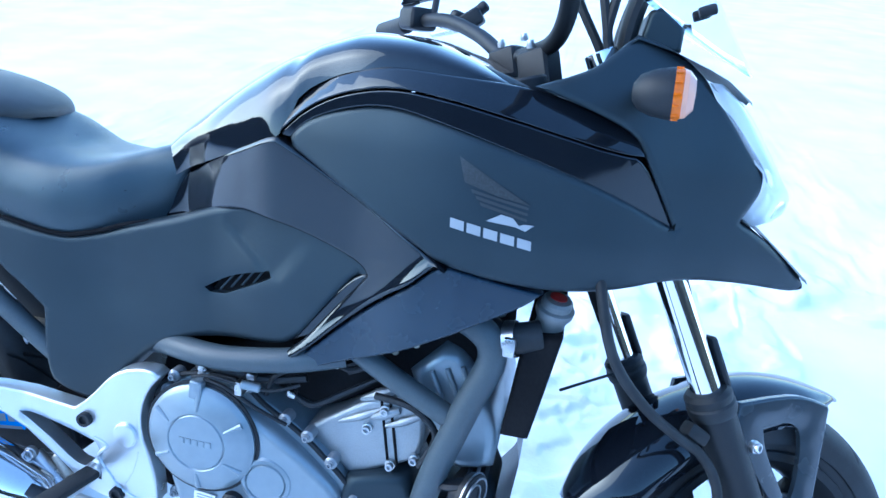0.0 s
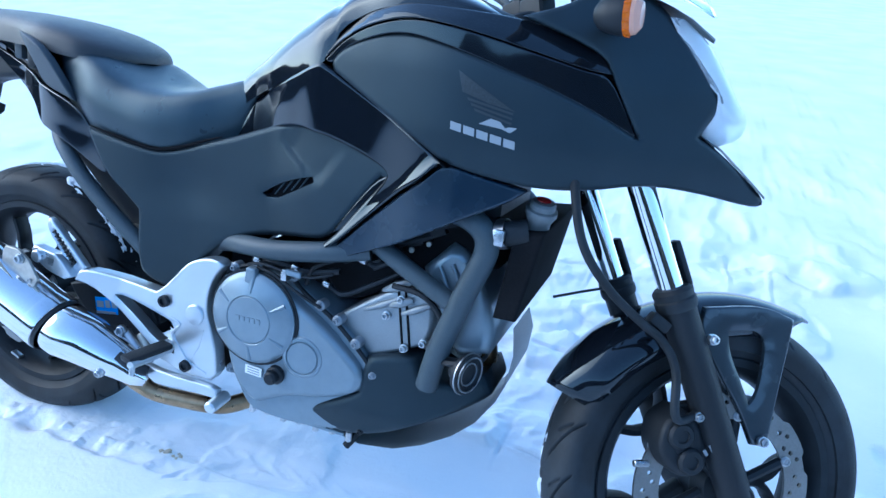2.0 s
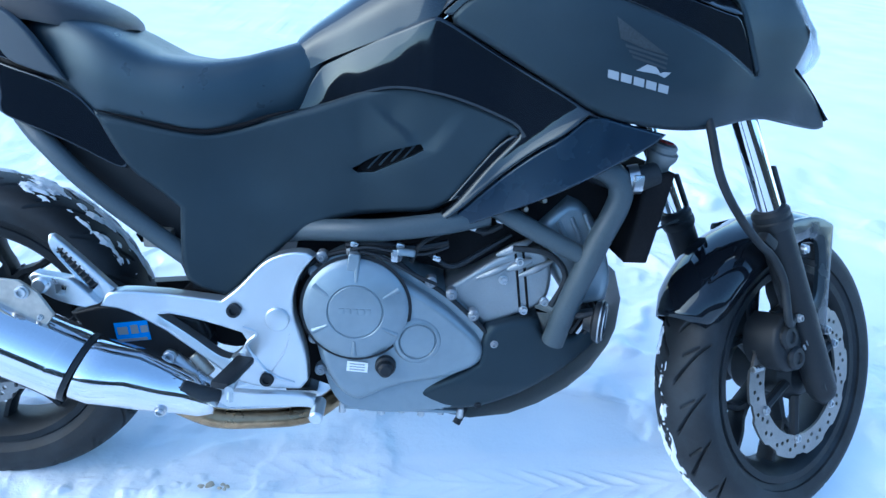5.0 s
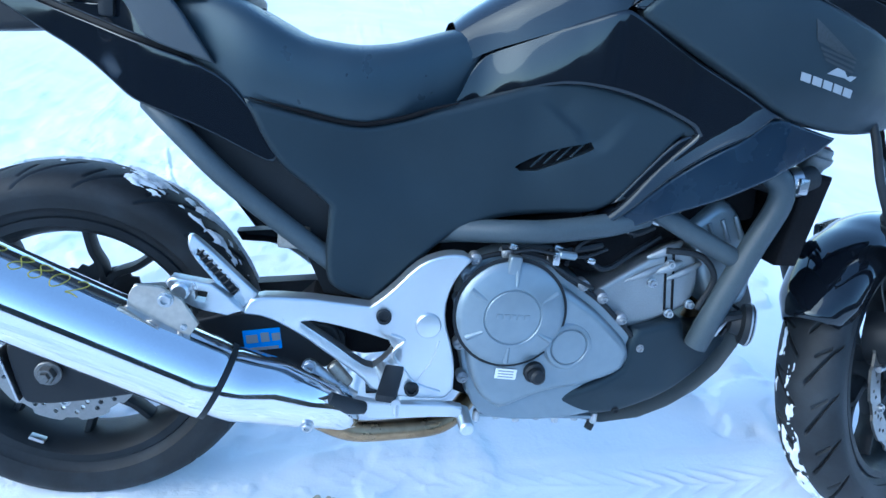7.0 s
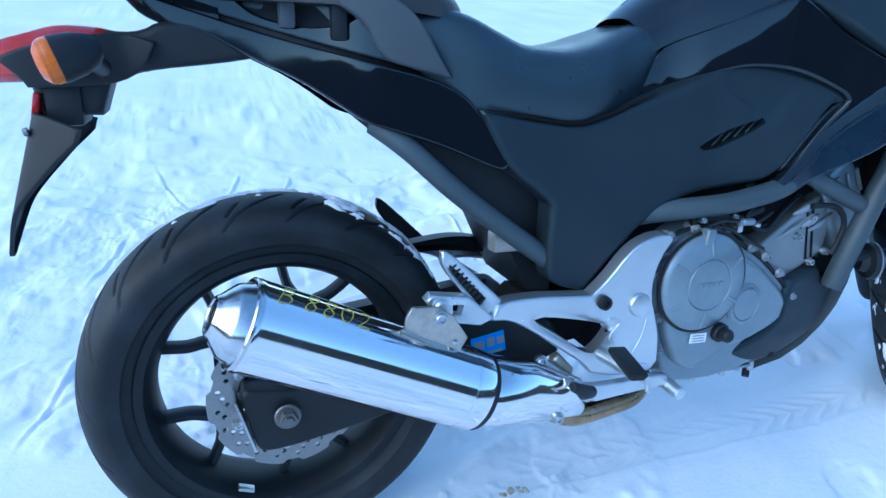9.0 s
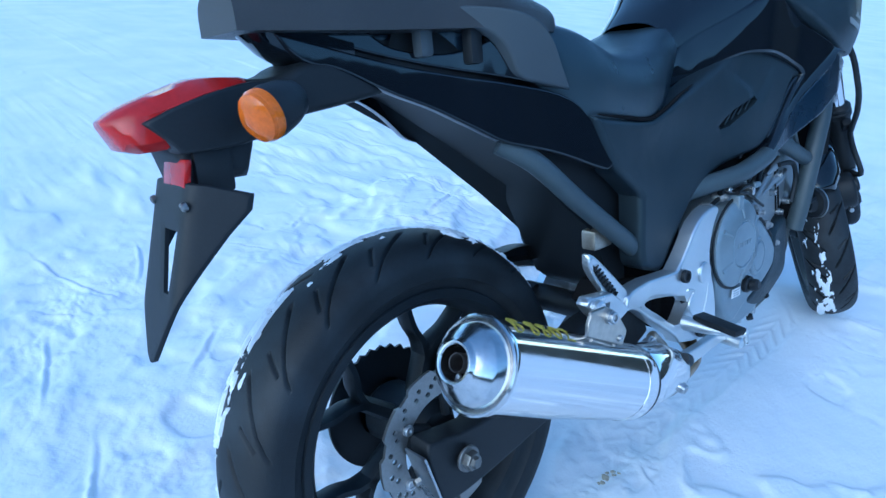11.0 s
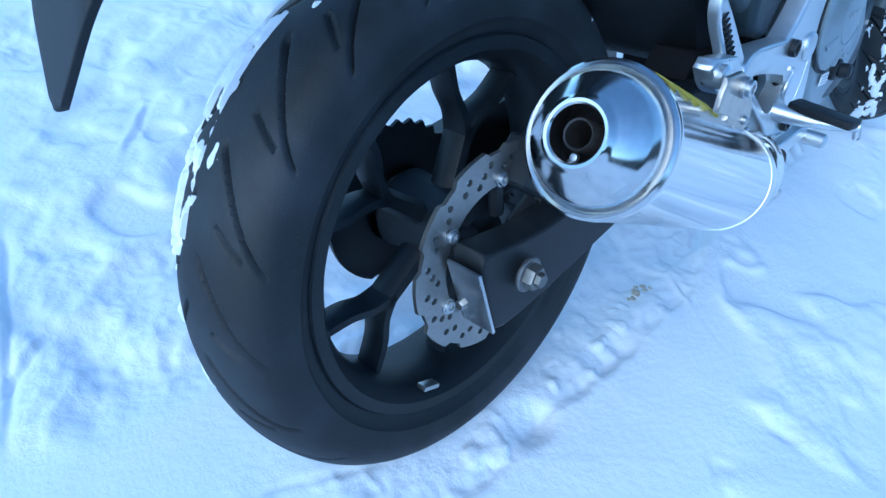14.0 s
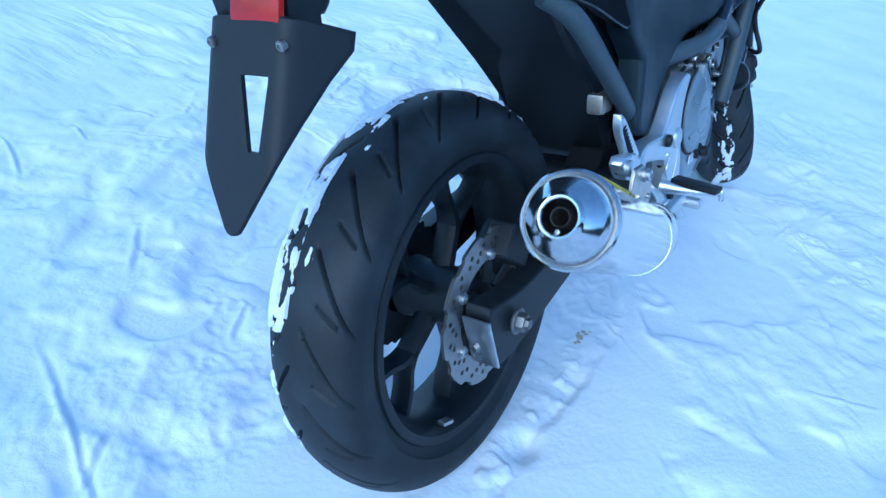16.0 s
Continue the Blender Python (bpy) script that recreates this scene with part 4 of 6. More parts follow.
# ---- engine ----
CRANK = [(0.630, 0.455), (0.634, 0.50), (0.652, 0.526), (0.690, 0.546), (0.752, 0.550), (0.795, 0.520), (0.860, 0.483), (0.907, 0.445), (0.945, 0.404), (0.956, 0.362), (0.93, 0.33), (0.90, 0.262),
         (0.82, 0.243), (0.70, 0.243), (0.672, 0.275), (0.660, 0.31), (0.640, 0.38)]
engine = part("engine", panel_bm(CRANK, lambda x, z: 0.150, depth=0.29, rad=0.006, step=0.03), M_CASE, bike, "silver grey engine case with a round clutch cover")
# Added black sheet that darkens the gap between engine and footrest bracket.
part("engine_gap_sheet", panel_bm([(0.56, 0.30), (0.58, 0.45), (0.60, 0.54), (0.68, 0.565), (0.74, 0.56), (0.70, 0.30), (0.68, 0.26)], lambda x, z: 0.10, depth=0.2, rad=0.004, step=0.03), M_FINS_GAPS, engine)
cover = panel_bm([(0.640, 0.468), (0.650, 0.512), (0.690, 0.533), (0.745, 0.532), (0.79, 0.502), (0.852, 0.465), (0.895, 0.430), (0.930, 0.398), (0.938, 0.365), (0.915, 0.342), (0.85, 0.322), (0.79, 0.312), (0.72, 0.275), (0.678, 0.298), (0.648, 0.37)],
                 lambda x, z: 0.176 - 0.10 * max(0, x - 0.84), depth=0.03, rad=0.014, step=0.012)
part("crankcase_cover", cover, M_CASE, engine, "pale grey crankcase cover")
CL = Vector((0.712, -0.176, 0.452))
lid = lathe_bm([(0.088, -0.004), (0.088, 0.006), (0.084, 0.010), (0.078, 0.013), (0.050, 0.020), (0.0475, 0.0205), (0.0455, 0.0185), (0.0435, 0.0205), (0.03, 0.0215), (0, 0.0220)], CL, (0, -1, 0), 64)
part("clutch_cover", lid, M_CASE, engine, "round clutch cover with five raised ribs")
for k in range(6):
    a = radians(90 + 60 * k)
    p, q = CL + Vector((0.052 * math.cos(a), -0.0185, 0.052 * math.sin(a))), CL + Vector((0.080 * math.cos(a), -0.0105, 0.080 * math.sin(a)))
    part("cover_rib", tube_bm([p, q], [0.0025, 0.0055], 10), M_CASE, engine)
part("cover_gap", lathe_bm([(0.0875, 0.0), (0.0935, 0.0), (0.0935, 0.0025), (0.0875, 0.0025)], CL, (0, -1, 0), 64, closed=True), M_BLACK, engine)
part("gasket", tube_bm([(0.614, -0.152, 0.49), (0.640, -0.152, 0.524), (0.690, -0.152, 0.543), (0.755, -0.152, 0.544), (0.80, -0.152, 0.513), (0.862, -0.152, 0.476), (0.905, -0.152, 0.441), (0.942, -0.152, 0.404), (0.952, -0.152, 0.365)], 0.0042, 8), M_BLACK, engine)
for k in range(5):
    part("raised_mark", box_bm((0.0085, 0.0018, 0.009), Matrix.Translation(CL + Vector((-0.022 + 0.011 * k, -0.0222, 0.002))), 0.0005), M_CASE, engine)
part("round_cap", lathe_bm([(0.042, -0.01), (0.042, 0.004), (0.038, 0.008), (0.033, 0.009), (0.031, 0.0065), (0.029, 0.009), (0, 0.0105)], (0.818, -0.171, 0.398), (0.08, -1, 0.0), 40), M_CASE, engine)
oil = rod_bm((0.766, -0.165, 0.352), (0.766, -0.187, 0.350), 0.018, 0.003, 20)
rod_bm((0.766, -0.185, 0.350), (0.767, -0.205, 0.352), 0.0125, 0.004, 14, oil)
part("oil_filler_cap", oil, M_BLACK, engine, "black oil filler cap")
part("white_label", box_bm((0.036, 0.0012, 0.018), Matrix.Translation((0.718, -0.1795, 0.346)) @ Matrix.Rotation(radians(3), 4, "Y"), 0), M_LABEL, engine, "small white printed label")
for k in range(3):
    part("label_bar", box_bm((0.026, 0.0006, 0.002), Matrix.Translation((0.718, -0.1803, 0.351 - 0.005 * k)) @ Matrix.Rotation(radians(3), 4, "Y"), 0), M_GREYPRINT, engine)
for x, z in ((0.638, 0.506), (0.632, 0.462), (0.640, 0.385), (0.650, 0.532), (0.700, 0.545), (0.775, 0.540), (0.835, 0.498), (0.872, 0.478), (0.912, 0.442), (0.952, 0.392), (0.652, 0.325)):
    lug = rod_bm((x, -0.135, z), (x, -0.160, z), 0.0100, 0.003, 16)
    bolt_bm((x, -0.160, z), (0, -1, 0), 0.0065, 0.006, lug)
    part("case_bolt", lug, M_GREYPRINT, engine)
sump = panel_bm([(0.665, 0.285), (0.70, 0.240), (0.90, 0.240), (0.93, 0.27), (0.93, 0.30), (0.70, 0.31)], lambda x, z: 0.135, depth=0.26, rad=0.01, step=0.03)
part("sump", sump, M_CASE, engine)
part("sump_flange", box_bm((0.205, 0.024, 0.007), Matrix.Translation((0.796, -0.128, 0.245)), 0.002), M_CASE, engine)
for k in range(7):
    x = 0.69 + 0.036 * k
    part("sump_bolt", rod_bm((x, -0.132, 0.252), (x, -0.132, 0.230 + 0.005 * (k % 2)), 0.0065, 0.002, 10), M_STEEL, engine)
# cylinder block lies forward
cyl_a = Vector((math.cos(radians(28)), 0, math.sin(radians(28))))
cyl_n = Vector((-math.sin(radians(28)), 0, math.cos(radians(28))))
block = panel_bm([(0.862, 0.482), (0.913, 0.520), (0.960, 0.552), (1.006, 0.568), (1.028, 0.562), (1.045, 0.532), (1.046, 0.481), (1.030, 0.459), (0.984, 0.437), (0.936, 0.415), (0.914, 0.434), (0.870, 0.462)], lambda x, z: 0.138 - 0.04 * max(0, x - 0.97), depth=0.26, rad=0.009, step=0.014)
part("cylinder_block", block, M_BARREL, engine, "bare cast alloy cylinder block")
for off, a0, a1 in ((0.028, 0.10, 0.165), (-0.022, 0.115, 0.185), (0.004, 0.05, 0.13)):
    p0 = Vector((0.87, -0.135, 0.475)) + cyl_a * a0 + cyl_n * off
    p1 = Vector((0.87, -0.135, 0.475)) + cyl_a * a1 + cyl_n * off
    part("casting_rib", tube_bm([p0, p0.lerp(p1, 0.5) + Vector((0, -0.004, 0)), p1], [0.003, 0.010 if off > 0.02 else 0.007, 0.004], 10), M_BARREL, engine)
head = panel_bm([(1.01, 0.60), (1.06, 0.655), (1.10, 0.64), (1.155, 0.53), (1.15, 0.47), (1.09, 0.455), (1.06, 0.50)], lambda x, z: 0.130, depth=0.25, rad=0.018, step=0.016)
part("cylinder_head", head, M_CASE, engine, "cast alloy cylinder head")
for x0, z0, x1, z1 in ((0.976, 0.558, 0.996, 0.446), (0.989, 0.562, 1.009, 0.452)):
    part("gasket", tube_bm([(x0, -0.1385, z0), (x1, -0.1375, z1)], 0.0022, 8), M_FINS_GAPS, engine)
part("casting_boss", tube_bm([(0.964, -0.139, 0.523), (0.985, -0.142, 0.534), (1.006, -0.139, 0.543)], [0.004, 0.009, 0.005], 12), M_BARREL, engine)
for x, z in ((0.985, 0.540), (0.96, 0.505), (1.035, 0.47), (1.0, 0.452)):
    part("head_bolt", bolt_bm((x, -0.141, z), (0, -1, 0), 0.008, 0.010), M_STEEL, engine)
# Throttle body widened into a black filler, shade for the cavity between the tubes.
part("throttle_bay_filler", panel_bm([(0.70, 0.57), (0.78, 0.605), (0.86, 0.64), (1.0, 0.70), (1.13, 0.73), (1.14, 0.62), (1.03, 0.585), (0.97, 0.56), (0.88, 0.50), (0.82, 0.515), (0.74, 0.54)], lambda x, z: 0.112, depth=0.22, rad=0.012, step=0.02), M_FINS_GAPS, engine)
for line, r, m in (
    ([(0.69, -0.155, 0.555), (0.74, -0.16, 0.562), (0.80, -0.15, 0.555), (0.86, -0.14, 0.565)], 0.0065, M_BLACK),
    ([(0.83, -0.14, 0.545), (0.87, -0.145, 0.525), (0.92, -0.13, 0.55), (0.97, -0.12, 0.58)], 0.005, M_BLACK),
    ([(0.97, -0.15, 0.565), (1.03, -0.155, 0.56), (1.065, -0.150, 0.52), (1.045, -0.15, 0.465)], 0.0055, M_RUBBER),
    ([(0.80, -0.15, 0.53), (0.815, -0.155, 0.565), (0.85, -0.15, 0.585)], 0.004, M_BLACK),
    ([(0.88, -0.12, 0.60), (0.92, -0.125, 0.585), (0.95, -0.13, 0.60)], 0.006, M_BLACK),
    ([(0.86, -0.13, 0.60), (0.90, -0.135, 0.61), (0.96, -0.13, 0.635), (1.02, -0.12, 0.66)], 0.008, M_BLACK),
):
    part("hose", tube_bm(line, r, 8), m, engine)
for x, y, z in ((0.705, -0.165, 0.560), (0.78, -0.158, 0.560), (0.842, -0.15, 0.54), (0.945, -0.14, 0.61), (0.90, -0.13, 0.592)):
    part("clamp", box_bm((0.014, 0.012, 0.010), Matrix.Translation((x, y, z)) @ Matrix.Rotation(radians(15), 4, "Y"), 0.003), M_STEEL, engine)

for x, z, dx, dz in ((0.895, 0.612, 0.03, 0.012), (0.925, 0.588, 0.022, 0.018), (0.96, 0.622, 0.026, 0.014), (0.99, 0.645, 0.03, 0.02), (0.865, 0.585, 0.02, 0.014), (1.03, 0.668, 0.03, 0.016), (0.84, 0.608, 0.024, 0.012)):
    part("connector", box_bm((dx, 0.018, dz), Matrix.Translation((x, -0.118, z)) @ Matrix.Rotation(radians(-28), 4, "Y"), 0.003), M_BLACK, engine)
for x, z in ((0.905, 0.600), (0.945, 0.607), (0.985, 0.628), (1.015, 0.645), (0.875, 0.600), (0.93, 0.632)):
    part("band_clip", rod_bm((x, -0.118, z), (x + 0.004, -0.131, z + 0.001), 0.005, 0.001, 10), M_BRASS, engine)
part("clutch_lever", box_bm((0.020, 0.020, 0.030), Matrix.Translation((0.706, -0.182, 0.535)) @ Matrix.Rotation(radians(5), 4, "Y"), 0.005, 3), M_CASE, engine)
part("clutch_wire", tube_bm([(0.700, -0.188, 0.556), (0.73, -0.186, 0.562), (0.775, -0.182, 0.556), (0.82, -0.176, 0.553), (0.86, -0.165, 0.565)], 0.0026, 8), M_BLACK, engine)
part("wire_sleeve", rod_bm((0.775, -0.182, 0.5565), (0.805, -0.178, 0.5535), 0.0065, 0.002, 12), M_CASE, engine)
part("wire_bracket", box_bm((0.012, 0.03, 0.022), Matrix.Translation((0.772, -0.170, 0.549)), 0.003), M_STEEL, engine)
part("dip_wire", tube_bm([(0.715, -0.18, 0.552), (0.75, -0.182, 0.546), (0.80, -0.178, 0.52), (0.845, -0.172, 0.50)], 0.003, 8), M_BLACK, engine)
for k in range(3):
    x = 1.045 + 0.022 * k
    part("head_fin", tube_bm([(x, -0.133, 0.612 + 0.008 * k), (x + 0.02, -0.135, 0.575 + 0.006 * k)], 0.004, 8), M_CASE, engine)

# belly pan
belly = [(0.775, 0.256), (0.782, 0.272), (0.825, 0.292), (0.889, 0.328), (0.926, 0.352), (0.930, 0.395), (0.936, 0.424), (0.991, 0.440), (1.03, 0.440), (1.044, 0.408), (1.082, 0.400), (1.104, 0.396), (1.142, 0.418), (1.159, 0.390), (1.157, 0.373), (1.111, 0.342), (1.029, 0.301), (0.998, 0.283), (0.943, 0.259), (0.884, 0.250), (0.83, 0.250)]
pan_w = table([(0.78, 0.150), (0.9, 0.162), (1.0, 0.155), (1.08, 0.13), (1.15, 0.09)])
pan = both("belly_pan", belly, lambda x, z: pan_w(x) + 0.25 * min(0, z - 0.31), M_MATTE, "matte black plastic belly pan", depth=0.10, rad=0.014, step=0.016)
part("pan_bolt", bolt_bm((0.935, -0.150, 0.268), (0, -1, -0.2), 0.007, 0.004), M_BLACK, pan)
part("pan_underside", loft_bm([[(x, y, z) for y in (-w, -w * 0.5, 0, w * 0.5, w)] for x, z, w in ((0.80, 0.250, 0.12), (0.86, 0.236, 0.122), (0.925, 0.226, 0.124), (0.995, 0.238, 0.124), (1.05, 0.262, 0.122), (1.102, 0.294, 0.116), (1.141, 0.330, 0.110), (1.171, 0.378, 0.104), (1.182, 0.410, 0.10), (1.187, 0.465, 0.09), (1.176, 0.51, 0.07))]), M_GREY, pan, "grey plastic underside of the belly pan")
part("drain_tube", tube_bm([(0.925, -0.10, 0.262), (0.912, -0.118, 0.235), (0.900, -0.13, 0.216)], 0.0075, 10), M_RUBBER, bike, "short black rubber drain tube")
part("header_pipe", tube_bm([(1.09, -0.03, 0.50), (1.125, -0.02, 0.44), (1.11, -0.01, 0.37), (1.03, 0.0, 0.295)], 0.019, 16), M_GOLD, bike)
for k in range(3):
    part("rectifier_fin", box_bm((0.006, 0.055, 0.060), Matrix.Translation((1.105 + 0.012 * k, -0.105, 0.435)) @ Matrix.Rotation(radians(28), 4, "Y"), 0.001), M_STEEL if k == 1 else M_BLACK, engine)

# radiator, cap, clamp and horn
rad = panel_bm([(1.172, 0.706), (1.219, 0.711), (1.208, 0.640), (1.194, 0.557), (1.156, 0.556), (1.164, 0.63)], lambda x, z: 0.172, depth=0.34, rad=0.006, step=0.02)
radiator = part("radiator", rad, M_FINS_GAPS, bike, "black radiator with plastic side tank")
part("radiator_cap", lathe_bm([(0, 0.022), (0.018, 0.022), (0.021, 0.018), (0.021, 0.010), (0.026, 0.008), (0.026, 0.0), (0.020, -0.012), (0.020, -0.04), (0, -0.04)], (1.202, -0.138, 0.735), (0.15, -0.25, 1), 20), M_GREY, radiator)
part("cap_warning", rod_bm((1.205, -0.145, 0.758), (1.2052, -0.1452, 0.7592), 0.012, 0.0003), M_RED, radiator)
part("hose_clamp", lathe_bm([(0.0235, -0.008), (0.0245, -0.008), (0.0245, 0.008), (0.0235, 0.008)], (1.153, -0.165, 0.697), (1, -0.15, 0.25), 24, closed=True), M_STEEL, radiator)
part("clamp_screw", box_bm((0.016, 0.010, 0.026), Matrix.Translation((1.153, -0.190, 0.695)), 0.003), M_STEEL, radiator)
part("radiator_hose", tube_bm([(1.10, -0.12, 0.70), (1.14, -0.162, 0.695), (1.19, -0.155, 0.705)], 0.021, 16), M_RUBBER, radiator)
horn = lathe_bm([(0, -0.028), (0.018, -0.026), (0.022, -0.012), (0.034, -0.008), (0.036, 0.0), (0.036, 0.006), (0.030, 0.008), (0.028, 0.004), (0.012, 0.002), (0, 0.004)], (1.128, -0.172, 0.450), (0.92, -0.38, 0.0), 32)
horn = part("horn", horn, M_BLACK, bike, "round black horn")
for k, (r, u) in enumerate(((0.0365, 0.002), (0.031, 0.008), (0.020, 0.0045))):
    part("horn_ring", lathe_bm([(r - 0.0012, -0.0012), (r + 0.0010, -0.0012), (r + 0.0010, 0.0012), (r - 0.0012, 0.0012)], Vector((1.128, -0.172, 0.450)) + Vector((0.92, -0.38, 0.0)).normalized() * u, (0.92, -0.38, 0.0), 32, closed=True), M_STEEL, horn, "bright rim of the horn")
part("horn_bracket", tube_bm([(1.065, -0.150, 0.455), (1.09, -0.168, 0.46), (1.115, -0.172, 0.466)], 0.007, 8, squash=1.8), M_BLACK, horn)

# ---- flank shells ----
SIDE = [(0.290, 0.748), (0.361, 0.735), (0.442, 0.724), (0.473, 0.725), (0.521, 0.738), (0.561, 0.754), (0.626, 0.774), (0.682, 0.796), (0.723, 0.812), (0.765, 0.821), (0.796, 0.821), (0.828, 0.815), (0.884, 0.801), (0.930, 0.784),
        (0.958, 0.772), (0.967, 0.760), (0.957, 0.748), (0.941, 0.753), (0.930, 0.743), (0.903, 0.707), (0.874, 0.665), (0.862, 0.648), (0.838, 0.628), (0.815, 0.620), (0.780, 0.616), (0.700, 0.602), (0.655, 0.590), (0.606, 0.566), (0.560, 0.516),
        (0.495, 0.446), (0.440, 0.462), (0.415, 0.485), (0.417, 0.60), (0.385, 0.627), (0.335, 0.662)]
VENT = [(0.694, 0.682), (0.704, 0.676), (0.730, 0.679), (0.791, 0.711), (0.809, 0.722), (0.804, 0.731), (0.765, 0.720), (0.731, 0.706)]
def cover_field(x, z):
    """The cover with a shallow pad whose front edge is a crease above the vent."""
    ux, uz = 0.809 - 0.750, 0.725 - 0.768
    v = ((x - 0.750) * uz - (z - 0.768) * ux) / math.hypot(ux, uz)
    u = ((x - 0.750) * ux + (z - 0.768) * uz) / (ux * ux + uz * uz)
    edge = 1 / (1 + math.exp(-max(-40, min(40, -v / 0.0022))))
    fade = max(0.0, min(1.0, (u + 0.5) / 0.5)) * max(0.0, min(1.0, (1.25 - u) / 0.25)) * max(0.0, 1 - abs(v) / 0.09)
    swell = 0.007 * math.exp(-((x - 0.80) / 0.13) ** 2 - ((z - 0.72) / 0.07) ** 2) - 0.008 * math.exp(-((x - 0.53) / 0.10) ** 2 - ((z - 0.665) / 0.05) ** 2)
    return side(x, z) + swell - 0.0075 * edge * fade


side_cover = both("side_cover", SIDE, cover_field, M_MATTE, "matte charcoal plastic side cover with a slotted vent", depth=0.035, rad=0.012, step=0.008, holes=[VENT], hole_sharp=12, hole_rad=0.0035)
# raised pad on the cover, with the vent set into it
part("vent_back", panel_bm([(0.70, 0.676), (0.735, 0.674), (0.80, 0.70), (0.815, 0.735), (0.79, 0.738), (0.73, 0.72)], lambda x, z: side(x, z) - 0.013, depth=0.004, rad=0.002, step=0.02), M_FINS_GAPS, side_cover)
for k in range(4):
    f = 0.2 + 0.19 * k
    a, b = Vector((0.700, 0.676)).lerp(Vector((0.800, 0.714)), f), Vector((0.716, 0.702)).lerp(Vector((0.806, 0.732)), f + 0.10)
    part("slat", tube_bm([(a.x, -side(a.x, a.y) + 0.003, a.y), (b.x, -side(b.x, b.y) + 0.003, b.y)], 0.0016, 6), M_MATTE, side_cover)

gloss_w = table([(0.55, 0.088), (0.63, 0.100), (0.70, 0.138), (0.76, 0.165), (0.82, 0.186), (0.92, 0.190), (1.03, 0.222), (1.08, 0.226)])
GSIDE = [(0.572, 0.741), (0.628, 0.834), (0.642, 0.850), (0.70, 0.876), (0.765, 0.902), (0.812, 0.923), (0.828, 0.921), (0.92, 0.873), (1.03, 0.817), (1.066, 0.794), (1.050, 0.797), (1.021, 0.767), (0.981, 0.738), (0.924, 0.685), (0.862, 0.621), (0.815, 0.589),
         (0.838, 0.618), (0.868, 0.646), (0.908, 0.700), (0.945, 0.744), (0.956, 0.760), (0.946, 0.772), (0.884, 0.795), (0.828, 0.809), (0.765, 0.814), (0.72, 0.804), (0.66, 0.780)]


def flank_field(x, z):
    """The gloss flank leans in beside the seat, stands upright in the middle and flares out along its front lip."""
    c = min(1.0, max(0.0, (0.716 - x + 0.8 * (z - 0.789)) / 0.13))
    lean = math.tan(radians(8.0)) * c * c * (3 - 2 * c)
    v = ((x - 0.815) * (0.797 - 0.589) - (z - 0.589) * (1.050 - 0.815)) / math.hypot(0.208, 0.235)
    lip = max(0.0, 1 + v / 0.024)
    return gloss_w(x) - lean * (z - 0.80) + 0.06 * (z - 0.78) + 0.008 * lip ** 2


gloss_side = both("side_panel", GSIDE, flank_field, M_GLOSS, "gloss black side panel between tank and side cover", depth=0.03, rad=0.006, step=0.010)
INSERT = [(0.850, 0.640), (0.875, 0.650), (0.893, 0.662), (0.965, 0.748), (0.952, 0.760), (0.924, 0.742)]
both("cover_insert", INSERT, lambda x, z: side(x, z) + 0.002, M_GLOSS, "gloss black insert below the side cover's nose", depth=0.012, rad=0.004, step=0.012)
LOWER = [(0.812, 0.585), (0.862, 0.617), (0.924, 0.681), (0.981, 0.734), (1.021, 0.763), (1.050, 0.794), (1.07, 0.797), (1.12, 0.786), (1.185, 0.774), (1.16, 0.752), (1.10, 0.720), (0.99, 0.655), (0.906, 0.613), (0.842, 0.588)]
both("lower_cowl", LOWER, lambda x, z: gloss_w(x) - 0.004 - 0.03 * max(0, 0.74 - z) - 0.25 * max(0, x - 1.08), M_DEEP, "satin black lower cowl above the frame", depth=0.02, rad=0.005, step=0.014)

crease = table([(0.82, 0.93), (0.858, 0.962), (0.908, 0.988), (0.977, 1.004), (1.047, 0.998), (1.115, 0.986), (1.181, 0.972), (1.247, 0.958), (1.28, 0.957)])
COWL = [(0.838, 0.925), (0.862, 0.952), (0.927, 0.977), (0.982, 0.984), (1.052, 0.970), (1.121, 0.951), (1.188, 0.932), (1.255, 0.908), (1.326, 0.873), (1.277, 0.955), (1.263, 0.980), (1.209, 1.002), (1.139, 1.022),
        (1.201, 1.047), (1.228, 1.075), (1.247, 1.094), (1.292, 1.083), (1.338, 1.053), (1.385, 0.998), (1.432, 0.945), (1.433, 0.932), (1.411, 0.886), (1.448, 0.866), (1.512, 0.816), (1.525, 0.803), (1.526, 0.795), (1.520, 0.790), (1.505, 0.788),
        (1.425, 0.802), (1.35, 0.806), (1.26, 0.784), (1.184, 0.780), (1.115, 0.788), (1.053, 0.801), (1.023, 0.821), (0.93, 0.870), (0.842, 0.914)]
side_cowl = both("side_cowl", COWL, cowl, M_MATTE, "matte charcoal front cowl running into a pointed beak", depth=0.022, rad=0.009, step=0.014, sharp=42)
UPPER = [(0.822, 0.928), (0.838, 0.972), (0.868, 0.997), (0.913, 1.015), (0.970, 1.027), (1.04, 1.024), (1.141, 1.020), (1.209, 1.002), (1.263, 0.980), (1.277, 0.957), (1.247, 0.958), (1.181, 0.972), (1.115, 0.986), (1.047, 0.998), (0.977, 1.004), (0.908, 0.988), (0.858, 0.962)]
both("shoulder_panel", UPPER, lambda x, z: cowl_w(x) - 0.002 - 1.0 * max(0, z - crease(x)), M_GLOSS, "gloss black tank shoulder", depth=0.012, rad=0.003, step=0.012, sharp=60)
